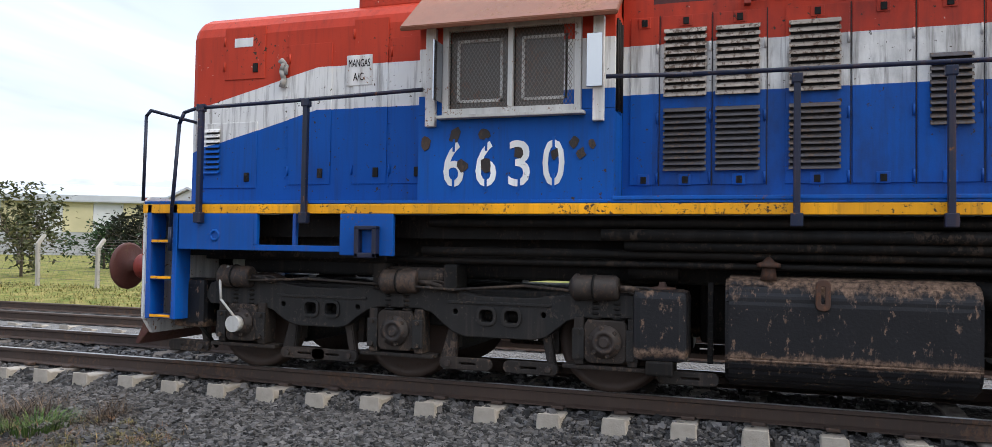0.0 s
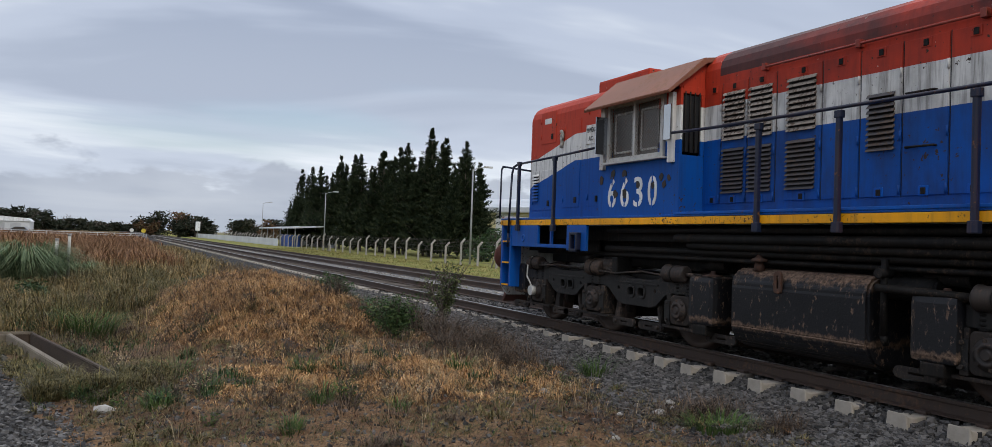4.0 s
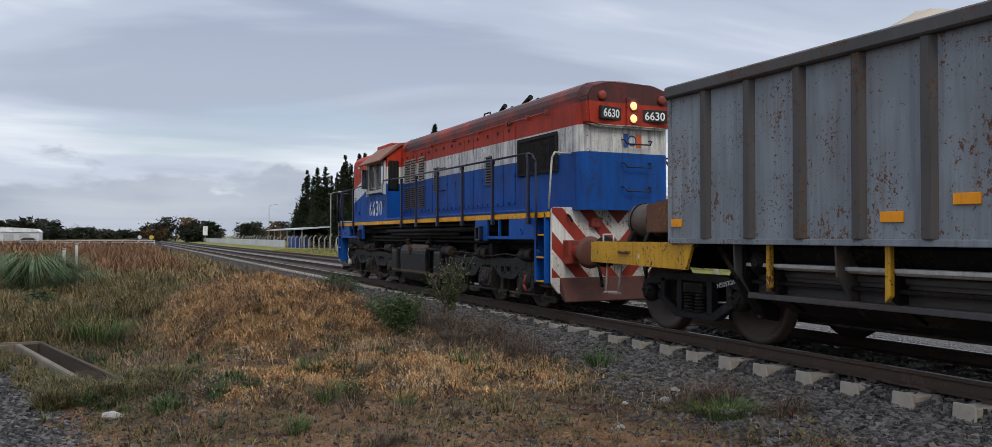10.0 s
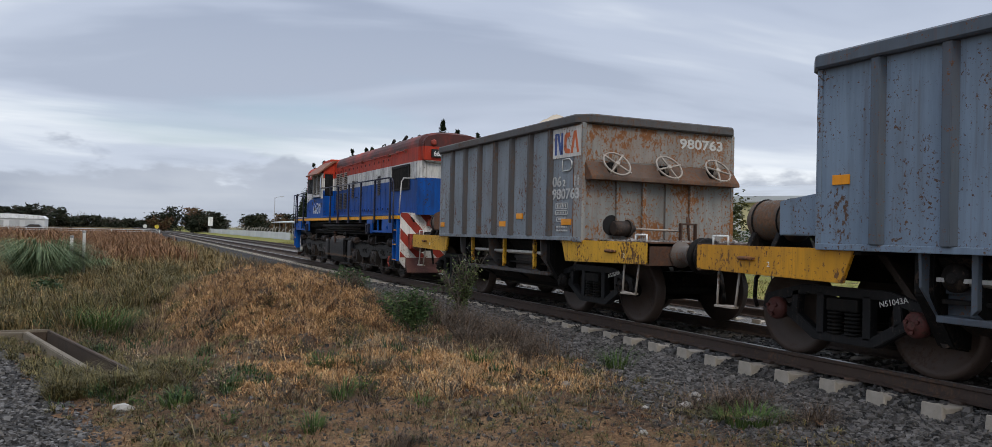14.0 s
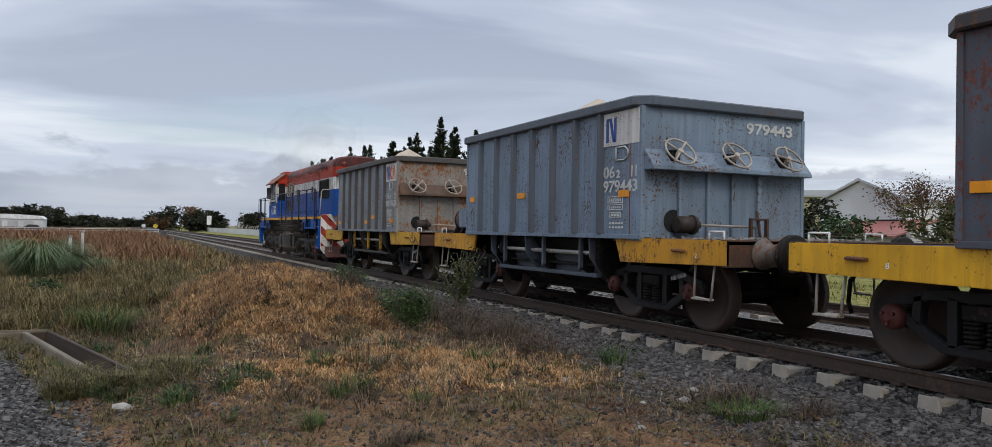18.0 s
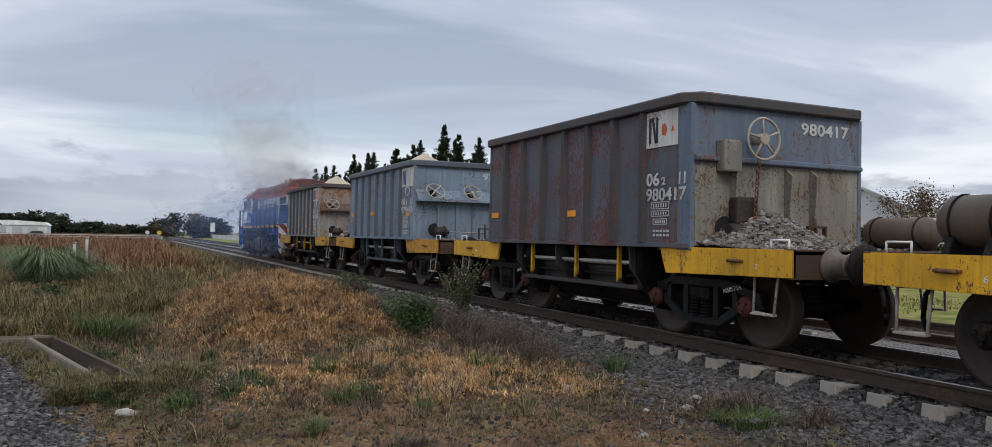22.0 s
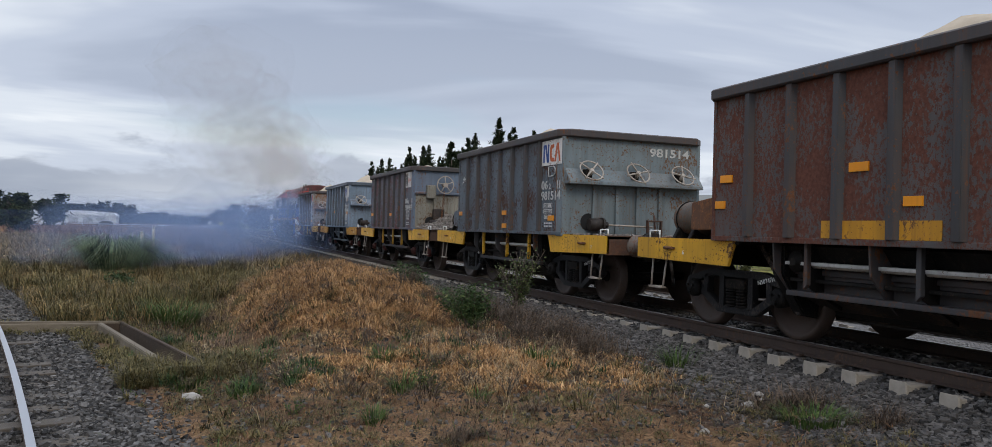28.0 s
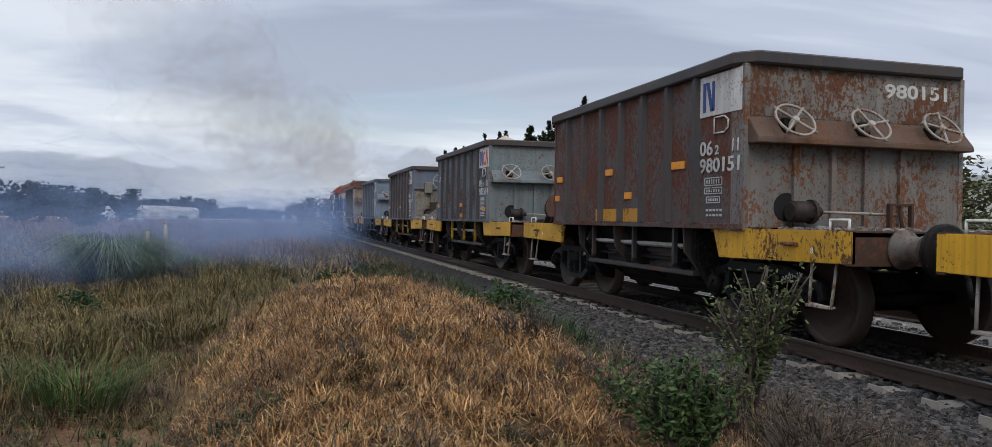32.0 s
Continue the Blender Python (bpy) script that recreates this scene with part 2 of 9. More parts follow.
class Nodes:
    def __init__(self, name):
        self.m = bpy.data.materials.new(name)
        self.m.use_nodes = True
        self.t = self.m.node_tree
        self.b = self.t.nodes["Principled BSDF"]
        self.tc = self.t.nodes.new("ShaderNodeTexCoord").outputs["Object"]

    def put(self, socket, v):
        if isinstance(v, (int, float)):
            socket.default_value = v
        elif isinstance(v, tuple):
            socket.default_value = (*v, 1) if len(v) == 3 and len(socket.default_value) == 4 else v
        else:
            self.t.links.new(v, socket)

    def math(self, op, a, b=0.0, c=0.0, clamp=False):
        n = self.t.nodes.new("ShaderNodeMath")
        n.operation, n.use_clamp = op, clamp
        for k, v in enumerate((a, b, c)):
            self.put(n.inputs[k], v)
        return n.outputs[0]

    def xyz(self, v=None):
        n = self.t.nodes.new("ShaderNodeSeparateXYZ")
        self.put(n.inputs[0], v or self.tc)
        return n.outputs

    def shifted(self):
        """Object space, moved by chance from object to object."""
        info = self.t.nodes.new("ShaderNodeObjectInfo")
        n = self.t.nodes.new("ShaderNodeVectorMath")
        n.operation = "ADD"
        s = self.t.nodes.new("ShaderNodeVectorMath")
        s.operation = "SCALE"
        s.inputs[0].default_value = (31.0, 17.0, 23.0)
        self.put(s.inputs["Scale"], info.outputs["Random"])
        self.put(n.inputs[0], self.tc)
        self.put(n.inputs[1], s.outputs[0])
        return n.outputs[0]

    def chance(self):
        return self.t.nodes.new("ShaderNodeObjectInfo").outputs["Random"]

    def island(self):
        return self.t.nodes.new("ShaderNodeNewGeometry").outputs["Random Per Island"]

    def stretch(self, v, s):
        n = self.t.nodes.new("ShaderNodeMapping")
        n.inputs["Scale"].default_value = s
        self.put(n.inputs[0], v)
        return n.outputs[0]

    def noise(self, v, scale, detail=4.0, rough=0.55, warp=0.0):
        n = self.t.nodes.new("ShaderNodeTexNoise")
        n.inputs["Scale"].default_value, n.inputs["Detail"].default_value = scale, detail
        n.inputs["Roughness"].default_value, n.inputs["Distortion"].default_value = rough, warp
        self.put(n.inputs["Vector"], v)
        return n.outputs[0]

    def cells(self, v, scale, feature="F1"):
        n = self.t.nodes.new("ShaderNodeTexVoronoi")
        n.feature = feature
        n.inputs["Scale"].default_value = scale
        self.put(n.inputs["Vector"], v)
        return n.outputs

    def ramp(self, v, *stops):
        n = self.t.nodes.new("ShaderNodeValToRGB")
        while len(n.color_ramp.elements) < len(stops):
            n.color_ramp.elements.new(0.5)
        for e, (p, c) in zip(n.color_ramp.elements, stops):
            e.position = p
            e.color = (c, c, c, 1) if isinstance(c, (int, float)) else (*c, 1)
        self.put(n.inputs[0], v)
        return n.outputs[0]

    def mix(self, f, a, b, how="MIX"):
        n = self.t.nodes.new("ShaderNodeMix")
        n.data_type, n.blend_type = "RGBA", how
        self.put(n.inputs[0], f), self.put(n.inputs[6], a), self.put(n.inputs[7], b)
        return n.outputs[2]

    def bump(self, h, strength=0.3, dist=0.02):
        n = self.t.nodes.new("ShaderNodeBump")
        n.inputs["Strength"].default_value, n.inputs["Distance"].default_value = strength, dist
        self.put(n.inputs["Height"], h)
        self.put(self.b.inputs["Normal"], n.outputs[0])

    def done(self, colour, rough=0.6, metal=0.0):
        self.put(self.b.inputs["Base Color"], colour)
        self.put(self.b.inputs["Roughness"], rough)
        self.put(self.b.inputs["Metallic"], metal)
        return self.m


RUST = (0.13, 0.055, 0.025)


def painted(name, colour, rough=0.5, rust=0.35, rust_colour=RUST, chips=0.5, dirt=0.5, scale=1.0, by_object=True, bump=0.25, spec=0.28):
    """Worn paint on steel. rust: share of the surface that has broad rust; chips: small pits through the paint."""
    n = Nodes(name)
    n.b.inputs["Specular IOR Level"].default_value = spec
    v = n.shifted() if by_object else n.tc
    wash = n.noise(v, 0.9 * scale, 5)
    grime = n.noise(n.stretch(v, (6, 6, 0.45)), 1.6 * scale, 6, 0.6)
    c = n.mix(n.ramp(wash, (0.3, 0.0), (0.7, 1.0)), tuple(0.78 * x for x in colour), tuple(min(1, 1.15 * x) for x in colour))
    c = n.mix(n.math("MULTIPLY", n.ramp(grime, (0.42, 0.0), (0.72, 1.0)), dirt), c, tuple(0.35 * x + 0.02 for x in colour))
    c = n.mix(n.math("MULTIPLY", n.ramp(n.noise(v, 0.75 * scale, 4, 0.55), (0.46, 0.0), (0.66, 1.0)), min(0.5, 1.3 * rust)), c, tuple(0.55 * x + 0.45 * y for x, y in zip(rust_colour, colour)))
    runs = n.noise(n.stretch(v, (11, 11, 0.5)), 1.5 * scale, 5, 0.6)
    c = n.mix(n.math("MULTIPLY", n.ramp(runs, (0.55, 0.0), (0.70, 1.0)), min(0.55, 0.25 + rust)), c, tuple(0.8 * x + 0.2 * y for x, y in zip(rust_colour, colour)))
    broad = n.math("MULTIPLY_ADD", n.noise(n.stretch(v, (1.3, 1.3, 0.8)), 17 * scale, 6, 0.72), 0.55, n.math("MULTIPLY", n.noise(v, 1.25 * scale, 6, 0.6, 0.3), 0.47))
    t = 0.635 - 0.25 * rust
    mask = n.ramp(broad, (t, 0.0), (t + 0.03, 1.0)) if rust else 0.0
    pits = n.math("ADD", n.noise(v, 27 * scale, 5, 0.7), n.math("MULTIPLY_ADD", n.noise(v, 1.7 * scale, 4, 0.6), 0.42, -0.24))
    p = 0.655 - 0.12 * chips
    spots = n.ramp(pits, (p, 0.0), (p + 0.035, 1.0))
    mottled = n.mix(n.noise(v, 26 * scale, 5), tuple(0.35 * x for x in rust_colour), tuple(min(1, 1.8 * x) for x in rust_colour))
    both = n.math("MAXIMUM", mask, spots) if rust else spots
    c = n.mix(both, c, mottled)
    fine = n.noise(v, 60 * scale, 3)
    n.bump(n.math("ADD", n.math("MULTIPLY", fine, 0.4), n.math("MULTIPLY", both, -0.8)), bump, 0.006)
    return n.done(c, n.math("MULTIPLY_ADD", both, 0.3, rough))


def livery():
    """Red, white and blue bands with a slanting edge on the short nose."""
    n = Nodes("livery_paint")
    x, y, z = n.xyz()
    wave = n.math("MULTIPLY_ADD", n.noise(n.tc, 3.0, 2), 0.012, -0.006)
    past = n.math("MAXIMUM", n.math("SUBTRACT", y, 12.35), 0.0)
    zz = n.math("ADD", z, wave)
    red = n.math("GREATER_THAN", zz, n.math("MULTIPLY_ADD", past, -0.25, 3.24))
    blue = n.math("LESS_THAN", zz, n.math("MULTIPLY_ADD", past, -0.26, 2.78))
    wash = n.noise(n.tc, 1.1, 5)
    drip = n.noise(n.stretch(n.tc, (7, 7, 0.5)), 2.2, 7, 0.65)
    rc = n.mix(wash, (0.33, 0.028, 0.013), (0.50, 0.052, 0.023))
    wc = n.mix(wash, (0.52, 0.51, 0.48), (0.74, 0.73, 0.70))
    wc = n.mix(n.ramp(drip, (0.50, 0.0), (0.70, 0.75)), wc, (0.19, 0.17, 0.15))
    bc = n.mix(wash, (0.002, 0.053, 0.225), (0.004, 0.088, 0.39))
    c = n.mix(red, n.mix(blue, wc, bc), rc)
    c = n.mix(n.math("MULTIPLY", n.ramp(drip, (0.48, 0.0), (0.8, 1.0)), 0.4), c, (0.03, 0.026, 0.024))
    pits = n.noise(n.tc, 17, 5, 0.65)
    chips = n.ramp(n.math("MULTIPLY_ADD", n.noise(n.tc, 1.3, 3), 0.22, n.math("SUBTRACT", pits, 0.11)), (0.655, 0.0), (0.67, 1.0))
    pale = n.ramp(n.noise(n.tc, 13, 5, 0.65), (0.70, 0.0), (0.71, 1.0))
    c = n.mix(chips, c, (0.05, 0.03, 0.02))
    c = n.mix(n.math("MULTIPLY", pale, red), c, (0.55, 0.45, 0.38))
    roof = n.math("MULTIPLY", n.math("MULTIPLY", n.math("GREATER_THAN", zz, 3.62), n.math("LESS_THAN", y, 8.8)), n.ramp(n.noise(n.stretch(n.tc, (1, 0.5, 1)), 0.8, 4), (0.34, 0.0), (0.52, 0.85)))
    c = n.mix(roof, c, (0.035, 0.03, 0.03))
    # Uneven dark mix over the long hood only, behind y = 8.8.
    hood_dark = n.ramp(n.noise(n.stretch(n.tc, (3, 1.2, 0.6)), 2.6, 6, 0.65), (0.35, 0.0), (0.7, 1.0))
    c = n.mix(n.math("MULTIPLY", n.math("MULTIPLY", hood_dark, 0.5), n.math("LESS_THAN", y, 8.8)), c, (0.022, 0.020, 0.022))
    n.bump(n.math("ADD", n.noise(n.tc, 55, 3), n.math("MULTIPLY", chips, -1.0)), 0.2, 0.005)
    n.b.inputs["Specular IOR Level"].default_value = 0.14
    return n.done(c, n.math("MULTIPLY_ADD", drip, 0.25, 0.42))


LIVERY = livery()
LOCO_BLUE = painted("loco_blue_paint", (0.003, 0.078, 0.34), 0.45, 0.0, chips=0.25, dirt=0.45, by_object=False, spec=0.15)
LOCO_YELLOW = painted("loco_yellow_paint", (0.82, 0.36, 0.002), 0.45, 0.18, (0.06, 0.035, 0.02), chips=0.55, dirt=0.3, by_object=False)
LOCO_RED = painted("buffer_red_paint", (0.26, 0.035, 0.022), 0.5, 0.3, (0.10, 0.04, 0.025), chips=0.6)
LOCO_WHITE = painted("stripe_white_paint", (0.68, 0.66, 0.62), 0.5, 0.12, (0.2, 0.1, 0.05), chips=0.65, dirt=0.6)
STRIPE_RED = painted("stripe_red_paint", (0.30, 0.034, 0.02), 0.5, 0.12, (0.12, 0.05, 0.03), chips=0.4, dirt=0.5)
PLOW = painted("plow_brown_paint", (0.105, 0.034, 0.026), 0.6, 0.45, (0.10, 0.05, 0.035), chips=0.6)
GRIMY = painted("greasy_black_steel", (0.007, 0.0065, 0.006), 0.65, 0.25, (0.045, 0.033, 0.025), chips=0.5, dirt=0.3, bump=0.4, spec=0.15)
BRONZE = painted("dusty_brown_steel", (0.024, 0.019, 0.017), 0.6, 0.35, (0.062, 0.042, 0.032), chips=0.5)
CASTING = painted("oily_casting", (0.013, 0.0125, 0.012), 0.55, 0.22, (0.060, 0.047, 0.038), chips=0.5, dirt=0.3, bump=0.5, spec=0.25)
DUSTY = painted("dusty_brake_iron", (0.022, 0.018, 0.0155), 0.65, 0.35, (0.085, 0.060, 0.045), chips=0.5, dirt=0.4, bump=0.5, spec=0.2)


def tank_paint():
    """Black paint, rubbed to rust along the upper edge and the lower seam."""
    n = Nodes("worn_tank_paint")
    z = n.xyz()[2]
    v = n.tc
    ragged = n.math("MULTIPLY_ADD", n.noise(n.stretch(v, (1, 1, 0.45)), 5, 8, 0.75), 0.9, -0.45)
    top = n.ramp(n.math("MULTIPLY", n.math("ADD", z, n.math("MULTIPLY", ragged, 0.8)), 0.5), (0.495, 0.0), (0.53, 1.0))
    low = n.ramp(n.math("ABSOLUTE", n.math("ADD", n.math("SUBTRACT", z, 0.44), n.math("MULTIPLY", ragged, 0.3))), (0.02, 0.8), (0.05, 0.0))
    flakes = n.ramp(n.noise(n.stretch(v, (1.5, 1.5, 0.7)), 11, 7, 0.75), (0.585, 0.0), (0.615, 1.0))
    worn = n.math("MAXIMUM", n.math("MAXIMUM", top, low), flakes)
    rust = n.mix(n.ramp(n.noise(v, 24, 6, 0.7), (0.35, 0.0), (0.65, 1.0)), (0.030, 0.018, 0.012), (0.24, 0.155, 0.105))
    c = n.mix(worn, n.mix(n.noise(v, 3, 5), (0.006, 0.006, 0.007), (0.014, 0.014, 0.016)), rust)
    n.bump(n.math("SUBTRACT", n.noise(v, 40, 4), worn), 0.4, 0.006)
    n.b.inputs["Specular IOR Level"].default_value = 0.25
    return n.done(c, n.math("MULTIPLY_ADD", worn, 0.25, 0.5))


TANK = tank_paint()
LOUVRE = painted("dirty_white_louvre", (0.33, 0.285, 0.24), 0.6, 0.4, (0.085, 0.06, 0.045), chips=0.5, dirt=0.8, by_object=False)
SOOTY = painted("sooty_blue_louvre", (0.060, 0.056, 0.060), 0.6, 0.4, (0.085, 0.062, 0.048), chips=0.5, dirt=0.6, by_object=False)
CANOPY = painted("faded_canopy_paint", (0.21, 0.078, 0.044), 0.6, 0.3, (0.2, 0.10, 0.06), chips=0.35, dirt=0.3)
ALU = painted("dull_grey_frame", (0.48, 0.47, 0.44), 0.45, 0.15, (0.16, 0.10, 0.07), chips=0.4)
NAVY = painted("rail_navy_paint", (0.007, 0.013, 0.035), 0.4, 0.1, chips=0.4)
BOARD = painted("board_black", (0.012, 0.014, 0.013), 0.4, 0.0, chips=0.1)
WHITE = painted("white_letters", (0.74, 0.74, 0.71), 0.5, 0.0, (0.10, 0.09, 0.08), chips=0.35, dirt=0.25)
OLDWHITE = painted("worn_white_letters", (0.56, 0.56, 0.54), 0.6, 0.16, (0.13, 0.10, 0.08), chips=0.5, dirt=0.4)
CORNFLOWER = painted("logo_blue", (0.025, 0.075, 0.27), 0.5, 0.1, chips=0.4)
TANGERINE = painted("logo_orange", (0.56, 0.115, 0.025), 0.5, 0.1, chips=0.4)
REFLECTOR = painted("orange_reflector", (0.80, 0.30, 0.01), 0.35, 0.0, (0.2, 0.1, 0.02), chips=0.2, dirt=0.1)
YELLOW = painted("yellow_sole_paint", (0.66, 0.35, 0.02), 0.5, 0.30, (0.10, 0.048, 0.022), chips=0.6, dirt=0.45)
DARK = painted("bogie_black", (0.012, 0.012, 0.013), 0.55, 0.2, (0.05, 0.04, 0.035), chips=0.4, dirt=0.2, bump=0.4, spec=0.2)
WHEEL = painted("wheel_rust", (0.060, 0.040, 0.031), 0.55, 0.3, (0.055, 0.035, 0.026), chips=0.3)
TREAD = painted("worn_tread_steel", (0.13, 0.11, 0.10), 0.35, 0.1, chips=0.1)
IRONGREY = painted("dull_iron_casting", (0.13, 0.115, 0.10), 0.55, 0.4, (0.12, 0.06, 0.035), chips=0.5)
RUSTY = painted("rust_steel", (0.115, 0.054, 0.030), 0.75, 0.5, (0.20, 0.09, 0.04), chips=0.6)
OLDRUST = painted("old_dark_rust", (0.062, 0.034, 0.024), 0.75, 0.4, (0.085, 0.042, 0.026), chips=0.5)
IRON = painted("bare_iron", (0.36, 0.32, 0.275), 0.5, 0.22, (0.16, 0.088, 0.05), chips=0.5)


def glowing():
    n = Nodes("headlamp_glass")
    n.b.inputs["Emission Color"].default_value = (1.0, 0.40, 0.10, 1)
    n.b.inputs["Emission Strength"].default_value = 1.5
    return n.done((0.8, 0.6, 0.4), 0.2)


LAMP = glowing()
RAG = painted("dirty_rag_cloth", (0.30, 0.28, 0.25), 0.9, 0.0, (0.08, 0.07, 0.06), chips=0.6, dirt=0.7)


def glass(name, colour, rough=0.08):
    n = Nodes(name)
    return n.done(colour, rough)


PANE = glass("dusty_cab_glass", (0.055, 0.046, 0.038), 0.25)
MIRROR = Nodes("mirror_glass").done((0.36, 0.38, 0.41), 0.12, 1.0)
# Flat black for openings: the shade inside them is put into the colour.
OPENING_SHADE = Nodes("dark_interior").done((0.006, 0.006, 0.007), 0.9)


def mineral(name, a, b, scale, rough=0.9, spread=0.0, bump=0.6):
    """Stone and concrete: two tones, grain, and a tone of its own for each piece."""
    n = Nodes(name)
    v = n.shifted()
    c = n.mix(n.noise(v, scale, 6, 0.62), a, b)
    c = n.mix(n.ramp(n.noise(v, scale * 0.17, 4), (0.35, 0.0), (0.75, 0.5)), c, tuple(0.45 * k for k in a))
    if spread:
        own = n.math("MULTIPLY_ADD", n.island(), 2 * spread, 1 - spread)
        both = n.t.nodes.new("ShaderNodeVectorMath")
        both.operation = "SCALE"
        n.put(both.inputs[0], c), n.put(both.inputs["Scale"], own)
        c = both.outputs[0]
    n.bump(n.noise(v, scale * 6, 4, 0.65), bump, 0.01)
    return n.done(c, rough)


CONCRETE = mineral("weathered_concrete", (0.30, 0.275, 0.24), (0.44, 0.41, 0.365), 7)


def sleeper_paint():
    """Weathered concrete, stained brown between and under the rails."""
    n = Nodes("sleeper_concrete")
    v = n.shifted()
    c = n.mix(n.noise(v, 9, 6, 0.65), (0.20, 0.172, 0.137), (0.42, 0.375, 0.315))
    x = n.math("ADD", n.math("ABSOLUTE", n.xyz()[0]), n.math("MULTIPLY_ADD", n.noise(v, 5, 3), 0.2, -0.1))
    c = n.mix(n.ramp(n.math("MULTIPLY", x, 0.5), (0.465, 1.0), (0.56, 0.0)), c, n.mix(n.noise(v, 11, 5), (0.045, 0.034, 0.026), (0.135, 0.108, 0.085)))
    n.bump(n.noise(v, 50, 4, 0.65), 0.6, 0.01)
    return n.done(c, 0.9)


SLEEPER = sleeper_paint()
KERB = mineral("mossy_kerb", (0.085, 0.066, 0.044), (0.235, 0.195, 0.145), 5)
# Darker brown than KERB, for the drain's far wall, floor and the wing wall.
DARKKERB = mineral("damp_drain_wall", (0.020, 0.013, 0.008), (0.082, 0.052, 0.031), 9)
OLDSTONE = mineral("old_grey_gravel", (0.040, 0.038, 0.037), (0.130, 0.121, 0.114), 14, spread=0.9)
STONES = mineral("ballast_stone", (0.034, 0.032, 0.031), (0.122, 0.113, 0.107), 14, spread=0.9)
SAND = mineral("quarry_sand", (0.38, 0.31, 0.225), (0.54, 0.45, 0.345), 9)
SPILL = mineral("spilled_chips", (0.12, 0.105, 0.095), (0.27, 0.24, 0.215), 14, spread=0.45)
RAIL = painted("rail_steel_side", (0.060, 0.040, 0.031), 0.7, 0.3, (0.09, 0.055, 0.038), chips=0.3)
RAILTOP = painted("rail_running_face", (0.20, 0.185, 0.175), 0.3, 0.0, chips=0.1, dirt=0.4)
SHINY = Nodes("polished_rail_top").done((0.46, 0.47, 0.50), 0.32, 0.85)

# ---- wheels and bogies ----
WHEEL_R = 0.50
SPIN = []  # wheelsets that turn: object, local place, radius, vehicle offset


def wheel_bm(r, side):
    """A pressed wheel in the plane x = side * 0.838, flange inwards, as a lathe about the x axis."""
    m = Matrix.Translation((side * 0.80, 0, 0)) @ Matrix.Rotation(radians(90) * side, 4, "Y")
    return lathe([(0.05, -0.035), (r * 0.55, -0.03), (r * 0.80, -0.045), (r + 0.028, -0.055), (r + 0.028, -0.03), (r + 0.004, -0.005),
                  (r, 0.08), (r * 0.88, 0.085), (r * 0.82, 0.05), (r * 0.5, 0.02), (0.17, 0.055), (0.11, 0.075)], 44, m)


def wheelset(parent, y, r, offset):
    axle = part("wheelset", tube((-1.02, 0, 0), (1.02, 0, 0), 0.075, 14), GRIMY, parent, "rusty steel wheelset axle")
    axle.location = (0, y, r)
    for side in (-1, 1):
        w = part("wheel", wheel_bm(r, side), WHEEL, axle)
        part("wheel_boss", tube((side * 0.84, 0, 0), (side * 0.90, 0, 0), 0.10, 16), GRIMY, axle)
    SPIN.append((axle, (0, y, r), r, offset))


